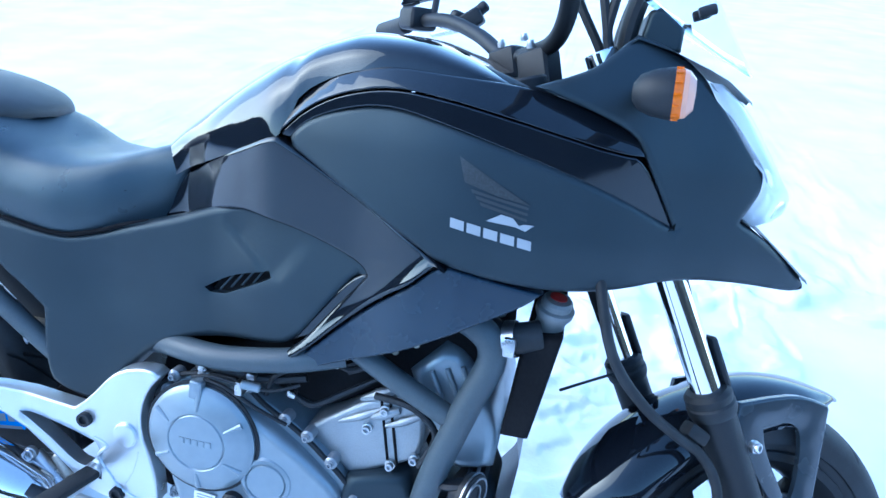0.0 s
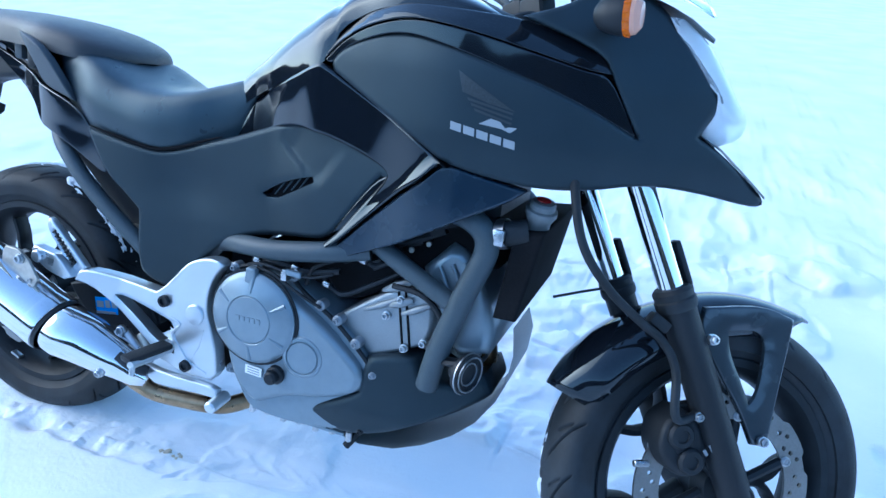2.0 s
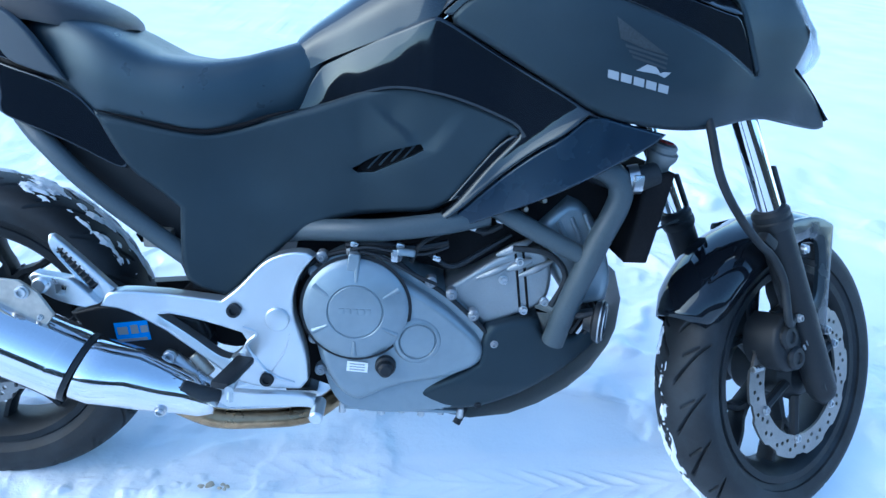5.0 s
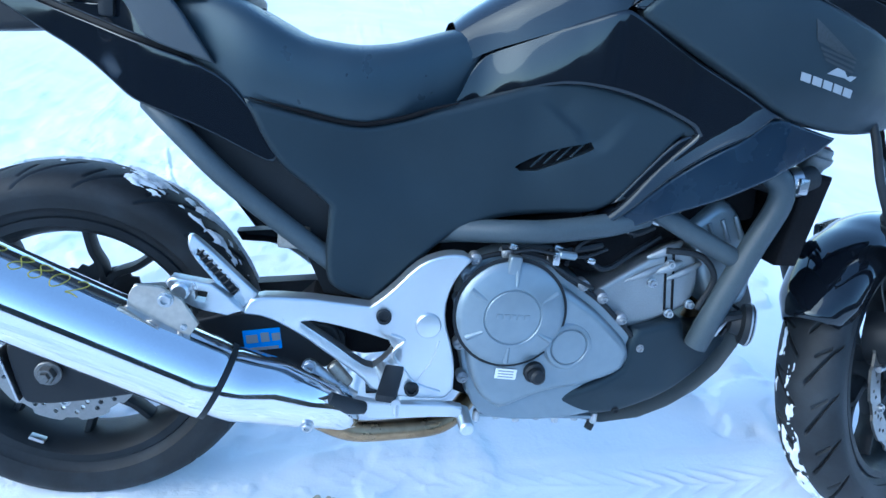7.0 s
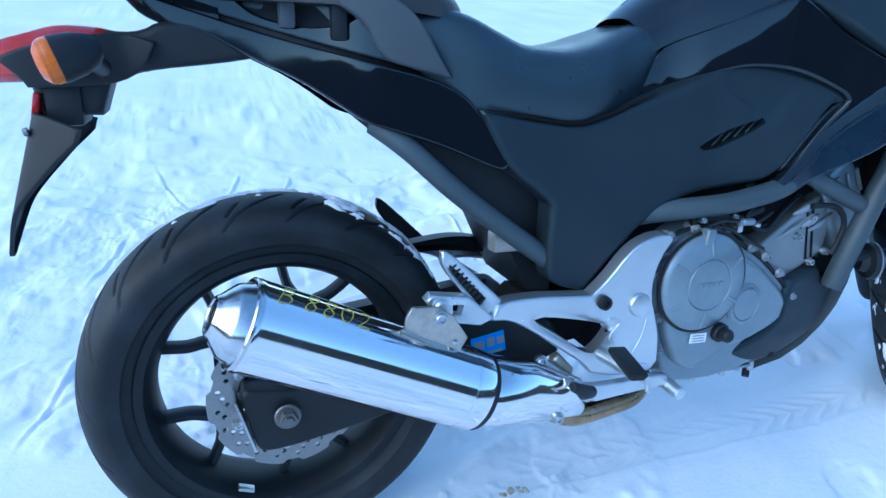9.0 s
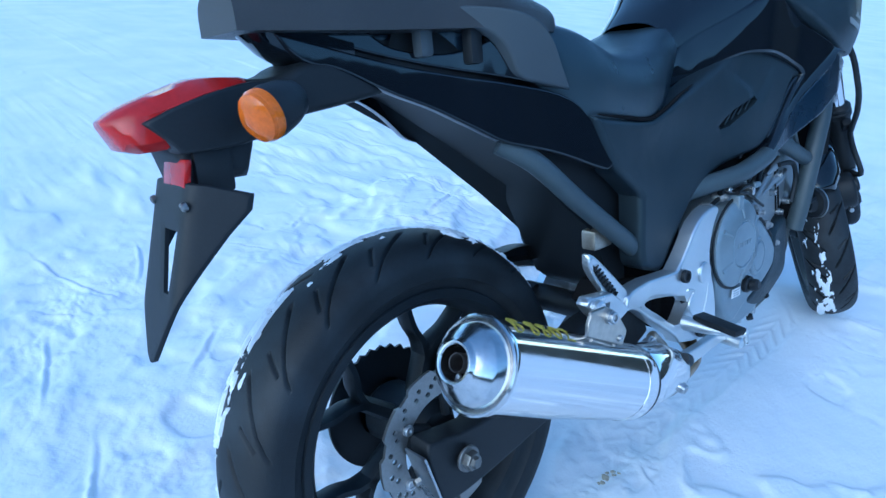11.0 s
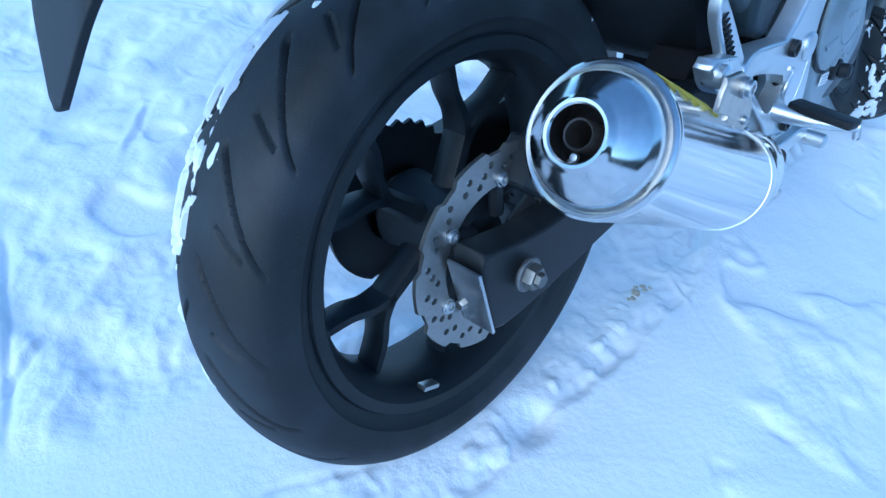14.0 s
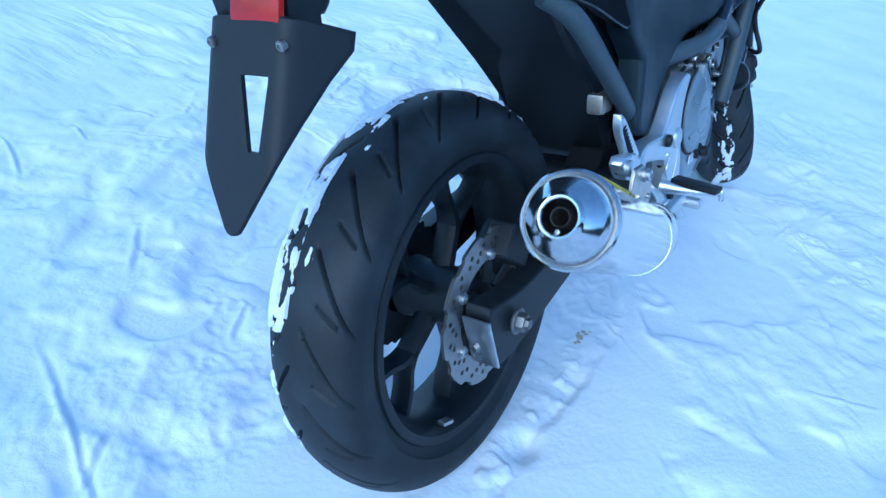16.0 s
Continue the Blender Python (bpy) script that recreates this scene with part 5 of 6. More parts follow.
STRIP = [(0.824, 0.928), (0.858, 0.960), (0.908, 0.986), (0.977, 1.002), (1.047, 0.996), (1.115, 0.984), (1.181, 0.970), (1.247, 0.956), (1.276, 0.955), (1.326, 0.872), (1.255, 0.906), (1.188, 0.930), (1.121, 0.949), (1.052, 0.968), (0.982, 0.982), (0.927, 0.975), (0.864, 0.951), (0.838, 0.924)]
both("trim_strip", STRIP, lambda x, z: cowl_w(x) - 0.004 - 0.04 * (crease(x) - z), M_GLOSS, "gloss black strip on the cowl", depth=0.012, rad=0.002, step=0.012, sharp=60)

# maker's marks on the cowl as plain shapes
def mark(name, outline, material, label=""):
    return part(name, panel_bm(outline, lambda x, z: cowl(x, z) + 0.0012, depth=0.001, rad=0, step=0.01, rounds=0), material, side_cowl, label)


for k in range(5):
    x, z = 1.066 + 0.0200 * k, 0.8665 - 0.0036 * k
    mark("wordmark_block", [(x, z - 0.002), (x + 0.0165, z - 0.005), (x + 0.0172, z - 0.0165), (x + 0.0008, z - 0.0135)], M_WHITE, "light grey printed block")
mark("badge", [(1.108, 0.866), (1.124, 0.8755), (1.138, 0.8725), (1.148, 0.862), (1.128, 0.864)], M_WHITE)
mark("badge", [(1.142, 0.8625), (1.151, 0.8665), (1.163, 0.8665), (1.154, 0.8585)], M_WHITE)
mark("wing_print", [(1.069, 0.937), (1.110, 0.914), (1.156, 0.889), (1.118, 0.896), (1.078, 0.908)], M_FOIL, "silver foil wing print")
for k in range(3):
    z = 0.897 - 0.007 * k
    mark("wing_bar", [(1.086 + 0.006 * k, z + 0.004), (1.154, z - 0.010), (1.154, z - 0.013), (1.088 + 0.006 * k, z)], M_FAINT, "faint printed wing stripe")

# tank cover and storage lid
top_z = table([(0.575, 0.868), (0.60, 0.894), (0.65, 0.933), (0.70, 0.970), (0.75, 1.003), (0.80, 1.031), (0.87, 1.058), (0.92, 1.069), (0.985, 1.067), (1.045, 1.053), (1.09, 1.036), (1.135, 1.018)])
rim_z = table([(0.59, 0.815), (0.64, 0.846), (0.70, 0.872), (0.765, 0.899), (0.812, 0.919), (0.826, 0.93), (0.842, 0.972), (0.87, 0.995), (0.913, 1.013), (0.97, 1.023), (1.135, 1.012)])
rim_w = table([(0.59, 0.085), (0.63, 0.096), (0.70, 0.132), (0.76, 0.160), (0.82, 0.182), (0.842, 0.178), (0.87, 0.180), (0.95, 0.200), (1.06, 0.205), (1.135, 0.18)])


def hull(xs, zt, zr, w, power=0.62, n=12):
    secs = []
    for x in xs:
        sec = []
        for k in range(-n, n + 1):
            t = k / n * math.pi / 2
            sec.append((x, math.copysign(abs(math.sin(t)) ** 0.85, t) * w(x), zr(x) + (zt(x) - zr(x)) * math.cos(t) ** power if abs(k) < n else zr(x)))
        secs.append(sec)
    return secs


tank = part("tank_cover", centred(loft_bm(hull(np.linspace(0.592, 1.135, 40), top_z, rim_z, rim_w))), M_GLOSS, bike, "gloss black storage lid in place of a fuel tank", angle=50)
part("tank_trim", panel_bm([(0.955, 1.060), (1.02, 1.054), (1.09, 1.034), (1.132, 1.020), (1.05, 1.020), (0.94, 1.022), (0.915, 1.03)], lambda x, z: 0.188 - 1.6 * max(0, z - 1.02), depth=0.01, rad=0.004, step=0.012), M_MATTE, tank)
# inner bodies that close the shells
core = table([(0.3, 0.10), (0.55, 0.075), (0.75, 0.10), (0.95, 0.13), (1.1, 0.14), (1.2, 0.13)])
part("inner_body", centred(loft_bm([[(x, s * core(x) * k, z) for s, k, z in ((-1, 1, zb), (-1, 1, zt), (1, 1, zt), (1, 1, zb))] for x, zb, zt in ((0.42, 0.50, 0.70), (0.6, 0.58, 0.78), (0.8, 0.62, 0.86), (1.0, 0.66, 0.95), (1.14, 0.72, 0.95))], True)), M_BLACK, bike)
part("nose_body", centred(loft_bm([[(x, s * w, z) for s, z in ((-1, zb), (-1, zt), (1, zt), (1, zb))] for x, zb, zt, w in ((1.16, 0.80, 1.00, 0.14), (1.25, 0.81, 1.03, 0.13), (1.32, 0.82, 1.03, 0.10), (1.37, 0.83, 0.97, 0.075), (1.41, 0.84, 0.91, 0.05))], True)), M_BLACK, bike)
part("beak_top", centred(loft_bm([[(x, w * k / 4, z + 0.004 * (1 - abs(k) / 4)) for k in range(-4, 5)] for x, z, w in ((1.395, 0.900, 0.098), (1.42, 0.884, 0.088), (1.45, 0.866, 0.060), (1.49, 0.834, 0.034), (1.526, 0.804, 0.010))])), M_MATTE, bike)
part("nose_top", centred(loft_bm([[(x, w * k / 4, z + 0.006 * (1 - (k / 4) ** 2)) for k in range(-4, 5)] for x, z, w in ((1.20, 1.040, 0.15), (1.247, 1.088, 0.125), (1.292, 1.078, 0.115), (1.338, 1.062, 0.100), (1.368, 1.050, 0.075), (1.406, 1.026, 0.022))])), M_MATTE, bike)

# headlight
lens_front = table([(0.872, 1.440), (0.885, 1.466), (0.900, 1.476), (0.915, 1.477), (0.942, 1.459), (0.979, 1.434), (1.02, 1.402), (1.048, 1.366)])
lens_side = table([(0.872, 1.408), (0.893, 1.413), (0.926, 1.432), (0.946, 1.430), (0.967, 1.407), (1.003, 1.375), (1.048, 1.343)])
lens_half = table([(0.872, 0.050), (0.90, 0.070), (0.94, 0.086), (1.0, 0.098), (1.048, 0.100)])


def lens_secs(back):
    secs = []
    for k in range(17):
        z = 0.872 + k / 16 * 0.176
        a, b, w = lens_side(z) - 0.006, lens_front(z) - back, lens_half(z)
        secs.append([(a + (b - a) * math.cos(t) ** 0.8, w * math.sin(t), z) for t in (radians(-89 + 178 * j / 16) for j in range(17))])
    return secs


headlight = part("headlight", centred(loft_bm(lens_secs(0.026))), M_REFL, bike, "large clear headlight with a silver reflector")
lens = part("lens", centred(loft_bm(lens_secs(0.0))), M_CLEAR, headlight, "clear plastic lens")
lens.visible_shadow = False
# windscreen
foot_x = table([(0, 1.402), (0.02, 1.358), (0.043, 1.312), (0.07, 1.275), (0.098, 1.248)])
foot_z = table([(0, 1.063), (0.02, 1.083), (0.043, 1.106), (0.07, 1.122), (0.098, 1.136)])
scr = []
for k in range(13):
    f = k / 12
    row = []
    for j in range(-10, 11):
        w = 0.098 * abs(j) / 10
        row.append((foot_x(w) * (1 - f) + f * (foot_x(0) - 0.5 * w - 2 * w * w) - 0.19 * f, math.copysign(w * (1 + 0.25 * f), j), foot_z(w) * (1 - f) + f * foot_z(0.03) + 0.25 * f))
    scr.append(row)
screen = part("windscreen", centred(loft_bm(scr)), M_SCREEN, bike, "clear curved windscreen")
sm = screen.modifiers.new("thick", "SOLIDIFY")
sm.thickness = 0.0035
screen.visible_shadow = False
for y in (-0.085, 0.085):
    part("screen_bolt", rod_bm((1.318, y * 0.3 - 0.04, 1.130), (1.338, y * 0.3 - 0.04, 1.138), 0.007), M_BLACK, screen)
    part("screen_mount", tube_bm([(1.235, y, 1.06), (1.238, y, 1.11), (1.252, y, 1.17)], 0.012, 10, squash=1.5), M_BLACK, screen)
part("instrument_cover", panel_bm([(1.252, 1.090), (1.258, 1.125), (1.27, 1.13), (1.302, 1.107), (1.302, 1.080), (1.275, 1.075)], lambda x, z: 0.100, depth=0.20, rad=0.006, step=0.014), M_MATTE, screen)

# front indicators
def indicator(p, axis, s, length, face, face_mat):
    """A round lamp whose orange lens looks along its axis, on a short stem."""
    p, axis = Vector(p), Vector(axis).normalized()
    r = 0.0270
    body = lathe_bm([(0, -length), (r * 0.35, -length * 0.98), (r * 0.68, -length * 0.82), (r * 0.90, -length * 0.5), (r, -length * 0.12), (r, 0), (0, 0)], p, axis, 32)
    ob = part("indicator", body, M_BLACK, bike, "small round indicator with an orange lens")
    part("lens", lathe_bm([(0, -0.002), (r * 0.985, -0.002), (r * 0.99, 0.007), (r * 0.95, 0.009), (0, 0.0092)], p, axis, 32), M_ORANGE, ob, "ribbed orange lens")
    part("lens_face", lathe_bm([(r * 0.95, 0.0085), (r * 0.90, 0.009 + face * 0.35), (r * 0.6, 0.009 + face * 0.85), (0, 0.009 + face), ], p, axis, 32), face_mat, ob, "clear orange lens face")
    for k in range(14 if axis.x > 0 else 0):
        a = 2 * math.pi * k / 14
        side_way = axis.cross(Vector((0, 0, 1))).normalized()
        q = p + r * (math.cos(a) * side_way + math.sin(a) * axis.cross(side_way))
        part("lens_rib", rod_bm(q, q + axis * 0.007, 0.0012, 0, 6), M_ORANGE, ob)
    inner = Vector((p.x - axis.x * length * 0.75, s * 0.06, p.z - 0.010))
    part("stem", tube_bm([p - axis * length * 0.55 + Vector((0, -s * 0.010, -0.004)), inner], 0.012, 12), M_BLACK, ob)
    return ob


for s in (1, -1):
    indicator((1.286, s * 0.239, 1.031), (1, s * 0.12, 0.06), s, 0.042, 0.014, M_PALE)
    indicator((-0.232, s * 0.152, 0.808), (-1, s * 0.20, -0.32), s, 0.050, 0.012, M_ORANGE)

# handlebar and controls, where the turned fork holds them
bar = [(1.19, -0.36, 1.19), (1.168, -0.24, 1.150), (1.161, -0.15, 1.105), (1.148, -0.10, 1.078), (1.12, -0.03, 1.065), (1.075, 0.03, 1.055), (1.02, 0.10, 1.084), (0.955, 0.17, 1.106), (0.89, 0.24, 1.108), (0.80, 0.35, 1.095)]
handlebar = part("handlebar", tube_bm(bar, 0.0115, 14), M_BLACK, bike, "black tubular handlebar with grips and levers")
part("grip", rod_bm((0.845, 0.295, 1.102), (0.765, 0.395, 1.088), 0.017, 0.004), M_RUBBER, handlebar)
part("grip", rod_bm((1.18, -0.30, 1.172), (1.205, -0.42, 1.20), 0.017, 0.004), M_RUBBER, handlebar)
part("switch_box", box_bm((0.055, 0.06, 0.04), Matrix.Translation((0.875, 0.255, 1.110)) @ Matrix.Rotation(radians(40), 4, "Z"), 0.012, 3), M_BLACK, handlebar)
part("lever", tube_bm([(0.93, 0.21, 1.105), (0.95, 0.25, 1.10), (0.88, 0.36, 1.09)], [0.009, 0.007, 0.005], 10), M_STEEL, handlebar)
part("mirror_stem", tube_bm([(0.905, 0.235, 1.105), (0.906, 0.25, 1.130), (0.903, 0.262, 1.155), (0.888, 0.268, 1.170)], 0.0065, 10), M_BLACK, handlebar)
mirror = part("mirror", panel_bm([(0.838, 1.133), (0.862, 1.200), (0.880, 1.236), (0.930, 1.240), (0.948, 1.205), (0.930, 1.170), (0.904, 1.152), (0.871, 1.143)], lambda x, z: 0.270, depth=-0.030, rad=0.008, step=0.014, side=1, sharp=70), M_BLACK, handlebar, "black mirror housing with a pale rim")
part("mirror_rim", tube_bm([(0.871, 0.272, 1.141), (0.840, 0.272, 1.131), (0.848, 0.272, 1.160), (0.861, 0.272, 1.200), (0.879, 0.272, 1.238)], 0.0028, 8, 2), M_STEEL, mirror)
part("mirror_ball", lathe_bm([(0, 0.016), (0.008, 0.014), (0.014, 0.006), (0.016, -0.004)], (0.886, 0.270, 1.172), (0, -1, 0), 20), M_GRAB, mirror)
part("lever_perch", box_bm((0.045, 0.03, 0.03), Matrix.Translation((0.985, 0.19, 1.112)) @ Matrix.Rotation(radians(-35), 4, "Y"), 0.008, 3), M_BLACK, handlebar)
part("adjuster", rod_bm((0.985, 0.195, 1.118), (1.008, 0.20, 1.142), 0.010, 0.003), M_BLACK, handlebar)
part("lever_boss", rod_bm((0.955, 0.195, 1.095), (0.962, 0.2, 1.125), 0.014, 0.003), M_BLACK, handlebar)
for x, y in ((1.122, -0.062), (1.072, 0.02)):
    part("riser", box_bm((0.050, 0.040, 0.075), Matrix.Translation((x + 0.012, y, 1.032)) @ Matrix.Rotation(radians(-31), 4, "Z") @ Matrix.Rotation(radians(-18), 4, "Y"), 0.010, 3), M_BLACK, handlebar)
    for k in (-1, 1):
        part("clamp_bolt", bolt_bm((x + 0.010 + 0.016 * k, y - 0.004, 1.078 + 0.006 * k), (-0.2, -0.1, 1), 0.006, 0.007), M_STEEL, handlebar)
part("top_clamp", box_bm((0.075, 0.24, 0.03), Matrix.Translation((1.118, -0.035, 0.995)) @ Matrix.Rotation(radians(31), 4, "Z") @ Matrix.Rotation(-RAKE, 4, "Y"), 0.010, 3), M_BLACK, handlebar)
for y in (-0.13, 0.06):
    part("fork_cap", rod_bm((1.150 - 0.06 * (y > 0), y, 0.93), (1.120 - 0.06 * (y > 0), y, 1.03), 0.027, 0.003, 24), M_BLACK, handlebar)
for line, r in (([(1.222, -0.10, 1.02), (1.209, -0.085, 1.067), (1.170, -0.08, 1.131), (1.14, -0.07, 1.20)], 0.006), ([(1.232, -0.11, 1.03), (1.218, -0.10, 1.070), (1.201, -0.10, 1.132), (1.18, -0.09, 1.21)], 0.006), ([(1.222, -0.105, 1.06), (1.211, -0.10, 1.093), (1.215, -0.10, 1.135), (1.225, -0.09, 1.22)], 0.006)):
    part("cable", tube_bm(line, r, 8), M_RUBBER, handlebar)

# ---- seats ----
seat_top = table([(0.16, 0.900), (0.22, 0.897), (0.28, 0.882), (0.33, 0.860), (0.38, 0.841), (0.44, 0.837), (0.50, 0.845), (0.56, 0.864), (0.61, 0.878), (0.642, 0.874)])
seat_bot = table([(0.16, 0.86), (0.20, 0.81), (0.243, 0.772), (0.30, 0.743), (0.41, 0.718), (0.498, 0.706), (0.56, 0.728), (0.60, 0.768), (0.642, 0.858)])
seat_half = table([(0.16, 0.10), (0.22, 0.130), (0.32, 0.158), (0.42, 0.156), (0.50, 0.140), (0.57, 0.108), (0.642, 0.085)])
secs = []
for x in np.linspace(0.162, 0.641, 36):
    zt, zb, w = seat_top(x), seat_bot(x), seat_half(x)
    sec = []
    for k in range(-14, 15):
        t = abs(k) / 14
        if t < 0.62:
            q = t / 0.62
            y, z = w * 0.88 * q, zt - 0.016 * q ** 4 - (0.003 * math.cos(q * 3))
        else:
            q = (t - 0.62) / 0.38
            y, z = w * (0.88 + 0.12 * math.sin(q * math.pi * 0.9)), (zt - 0.013) + (zb - zt + 0.013) * q ** 1.25
        sec.append((x, math.copysign(y, k), z))
    secs.append(sec)
seat_line = [(x, -side_w(x) + 0.004, z + 0.001) for x, z in ((0.300, 0.748), (0.361, 0.737), (0.42, 0.727), (0.45, 0.725), (0.473, 0.7265), (0.521, 0.7395), (0.561, 0.7555), (0.60, 0.768))]
seat = part("seat", centred(loft_bm(secs)), M_VINYL, bike, "black vinyl rider seat", angle=60)
# The strip's black stands in for the shade between seat and side cover.
part("seat_gap_strip", tube_bm(seat_line, [0.001, 0.0034, 0.0036, 0.0036, 0.0034, 0.001], 8, 4), M_FINS_GAPS, seat, "black strip for the shaded gap below the seat")
pil_top = table([(-0.20, 0.945), (-0.1, 0.952), (0.0, 0.953), (0.10, 0.949), (0.19, 0.936), (0.25, 0.917), (0.285, 0.899), (0.30, 0.885)])
pil_bot = table([(-0.20, 0.895), (0.0, 0.885), (0.15, 0.880), (0.25, 0.870), (0.285, 0.868), (0.30, 0.875)])
pil_half = table([(-0.20, 0.05), (-0.1, 0.075), (0.05, 0.110), (0.16, 0.138), (0.23, 0.132), (0.275, 0.100), (0.293, 0.06), (0.30, 0.02)])
secs = []
for x in np.linspace(-0.20, 0.30, 40):
    zt, zb, w = pil_top(x), pil_bot(x), pil_half(x)
    secs.append([(x, w * math.sin(t), zb + (zt - zb) * max(0.0, math.cos(t)) ** 0.45) for t in (radians(-90 + 180 * k / 22) for k in range(23))])
part("pillion_seat", loft_bm(secs, True), M_PILLION, bike, "grey brown pillion seat pad", angle=60)

# ---- tail ----
TAILG = [(-0.150, 0.893), (-0.11, 0.880), (-0.004, 0.847), (0.12, 0.814), (0.253, 0.783), (0.301, 0.735), (0.345, 0.680), (0.336, 0.660), (0.320, 0.661), (0.235, 0.698), (0.172, 0.717), (0.132, 0.728), (0.10, 0.751), (0.046, 0.786), (-0.008, 0.810), (-0.078, 0.849), (-0.109, 0.852), (-0.132, 0.868)]
tail_panel = both("tail_panel", TAILG, tail, M_GLOSS, "gloss black tail panel", depth=0.012, rad=0.003, step=0.012, sharp=33)
GRAB = [(-0.10, 0.920), (-0.02, 0.918), (0.10, 0.909), (0.165, 0.893), (0.200, 0.865), (0.225, 0.825), (0.250, 0.790), (0.195, 0.803), (0.155, 0.814), (0.140, 0.845), (0.122, 0.868), (0.09, 0.886), (-0.02, 0.905), (-0.095, 0.913)]
grab = both("grab_rail", GRAB, lambda x, z: tail_w(x) + 0.003 + 0.30 * max(0, z - tail_line(x)), M_GRAB, "grey matte plastic grab rail", depth=0.014, rad=0.004, step=0.010, sharp=60)
UPFLANK = [(-0.165, 0.903), (-0.11, 0.886), (-0.004, 0.854), (0.12, 0.821), (0.20, 0.802), (0.17, 0.850), (0.13, 0.872), (0.11, 0.858), (0.06, 0.852), (0.0, 0.866), (-0.02, 0.880), (-0.04, 0.900), (-0.10, 0.914), (-0.17, 0.924)]
both("tail_flank", UPFLANK, lambda x, z: tail_w(x) - 0.004, M_GLOSS, "gloss black upper tail flank under the grab rail", depth=0.02, rad=0.003, step=0.012)
for x, y, z in ((0.035, -0.080, 0.876), (0.10, -0.104, 0.862)):
    part("grab_stay", box_bm((0.022, 0.02, 0.05), Matrix.Translation((x, y, z)), 0.006), M_GRAB if x < 0.05 else M_BLACK, grab)
part("grab_inner", panel_bm([(-0.10, 0.895), (-0.02, 0.905), (0.10, 0.895), (0.14, 0.87), (0.12, 0.83), (0.04, 0.845), (-0.04, 0.868)], lambda x, z: tail_w(x) - 0.026, depth=0.01, rad=0.002, step=0.016), M_DEEP, grab)
tip_b = table([(-0.197, 0.927), (-0.184, 0.905), (-0.166, 0.884), (-0.142, 0.862), (-0.10, 0.848), (-0.05, 0.835)])
tip = []
for x in np.linspace(-0.196, -0.05, 14):
    w, zb = tail_w(x) * 0.96, tip_b(x)
    zt = max(tail_line(x) + 0.012, zb + 0.006)
    tip.append([(x, w * math.sin(t), zb + (zt - zb) * (1 - math.cos(t) ** 0.6 if math.cos(t) > 0 else 1)) for t in (radians(-90 + 180 * k / 16) for k in range(17))])
part("tail_tip", loft_bm(tip), M_GLOSS, bike, "gloss black rounded tail underside", angle=60)
trough = []
for (xr, zr), (xl, zl), rise in (((-0.02, 0.825), (-0.03, 0.822), 0.02), ((0.031, 0.803), (0.03, 0.796), 0.04), ((0.10, 0.760), (0.10, 0.755), 0.05), ((0.155, 0.722), (0.16, 0.72), 0.06), ((0.22, 0.662), (0.23, 0.663), 0.06), ((0.285, 0.603), (0.30, 0.606), 0.06), ((0.36, 0.542), (0.39, 0.525), 0.05), ((0.415, 0.500), (0.44, 0.477), 0.04)):
    yr = min(0.100, tail_w(xr) - 0.008)
    sec = [(xr + 0.06, -yr + 0.002, zr + 0.12), (xr + 0.02, -yr, zr + 0.04), (xr, -yr, zr), (xr + 0.006, -yr + 0.015, zr + 0.010)]
    sec += [(xr + (xl - xr) * f + 0.02 * math.sin(f * math.pi), -yr + 0.015 + (0.080 + yr) * f, zr + (zl - zr) * f + 0.012 + rise * math.sin(f * math.pi)) for f in (0.15, 0.35, 0.5, 0.65, 0.85)]
    sec += [(xl + 0.006, 0.095, zl + 0.010), (xl, 0.110, zl), (xl + 0.02, 0.110, zl + 0.04), (xl + 0.06, 0.105, zl + 0.12)]
    trough.append(sec)
under = part("inner_fender", loft_bm(trough), M_BLACK, bike, "black plastic inner rear fender", angle=45)
part("tail_deck", loft_bm([[(x, w * k / 4, z) for k in range(-4, 5)] for x, z, w in ((-0.192, 0.926, 0.028), (-0.12, 0.918, 0.05), (-0.05, 0.905, 0.06), (0.05, 0.89, 0.085), (0.2, 0.86, 0.12))]), M_MATTE, bike)
part("tail_base", loft_bm([[(x, s * w, z) for s, z in ((-1, zb), (-1, zt), (1, zt), (1, zb))] for x, zb, zt, w in ((-0.15, 0.88, 0.90, 0.02), (-0.10, 0.855, 0.89, 0.03), (0.05, 0.80, 0.87, 0.055), (0.2, 0.715, 0.85, 0.085), (0.33, 0.62, 0.78, 0.09), (0.42, 0.43, 0.72, 0.09), (0.46, 0.40, 0.70, 0.09))], True), M_BLACK, bike)
part("battery_cover", box_bm((0.05, 0.03, 0.035), Matrix.Translation((0.365, -0.10, 0.535)), 0.006), M_BRASS, under, "dull metal relay box")
# lamp carrier, lamp, reflector, flap
arm = panel_bm([(-0.28, 0.835), (-0.22, 0.848), (-0.155, 0.840), (-0.12, 0.860), (-0.06, 0.86), (-0.003, 0.812), (-0.05, 0.804), (-0.15, 0.793), (-0.19, 0.778), (-0.205, 0.735), (-0.275, 0.735), (-0.285, 0.775), (-0.262, 0.80)], lambda x, z: 0.036 + 0.015 * max(0, (x + 0.2) / 0.2), depth=0.074, rad=0.012, step=0.014)
carrier = part("lamp_carrier", arm, M_BLACK, bike, "black plastic tail lamp carrier")
lamp_w = table([(-0.346, 0.018), (-0.33, 0.036), (-0.29, 0.047), (-0.25, 0.050), (-0.21, 0.045), (-0.17, 0.030)])
lamp_b = table([(-0.346, 0.806), (-0.335, 0.782), (-0.32, 0.776), (-0.28, 0.778), (-0.23, 0.800), (-0.17, 0.828)])
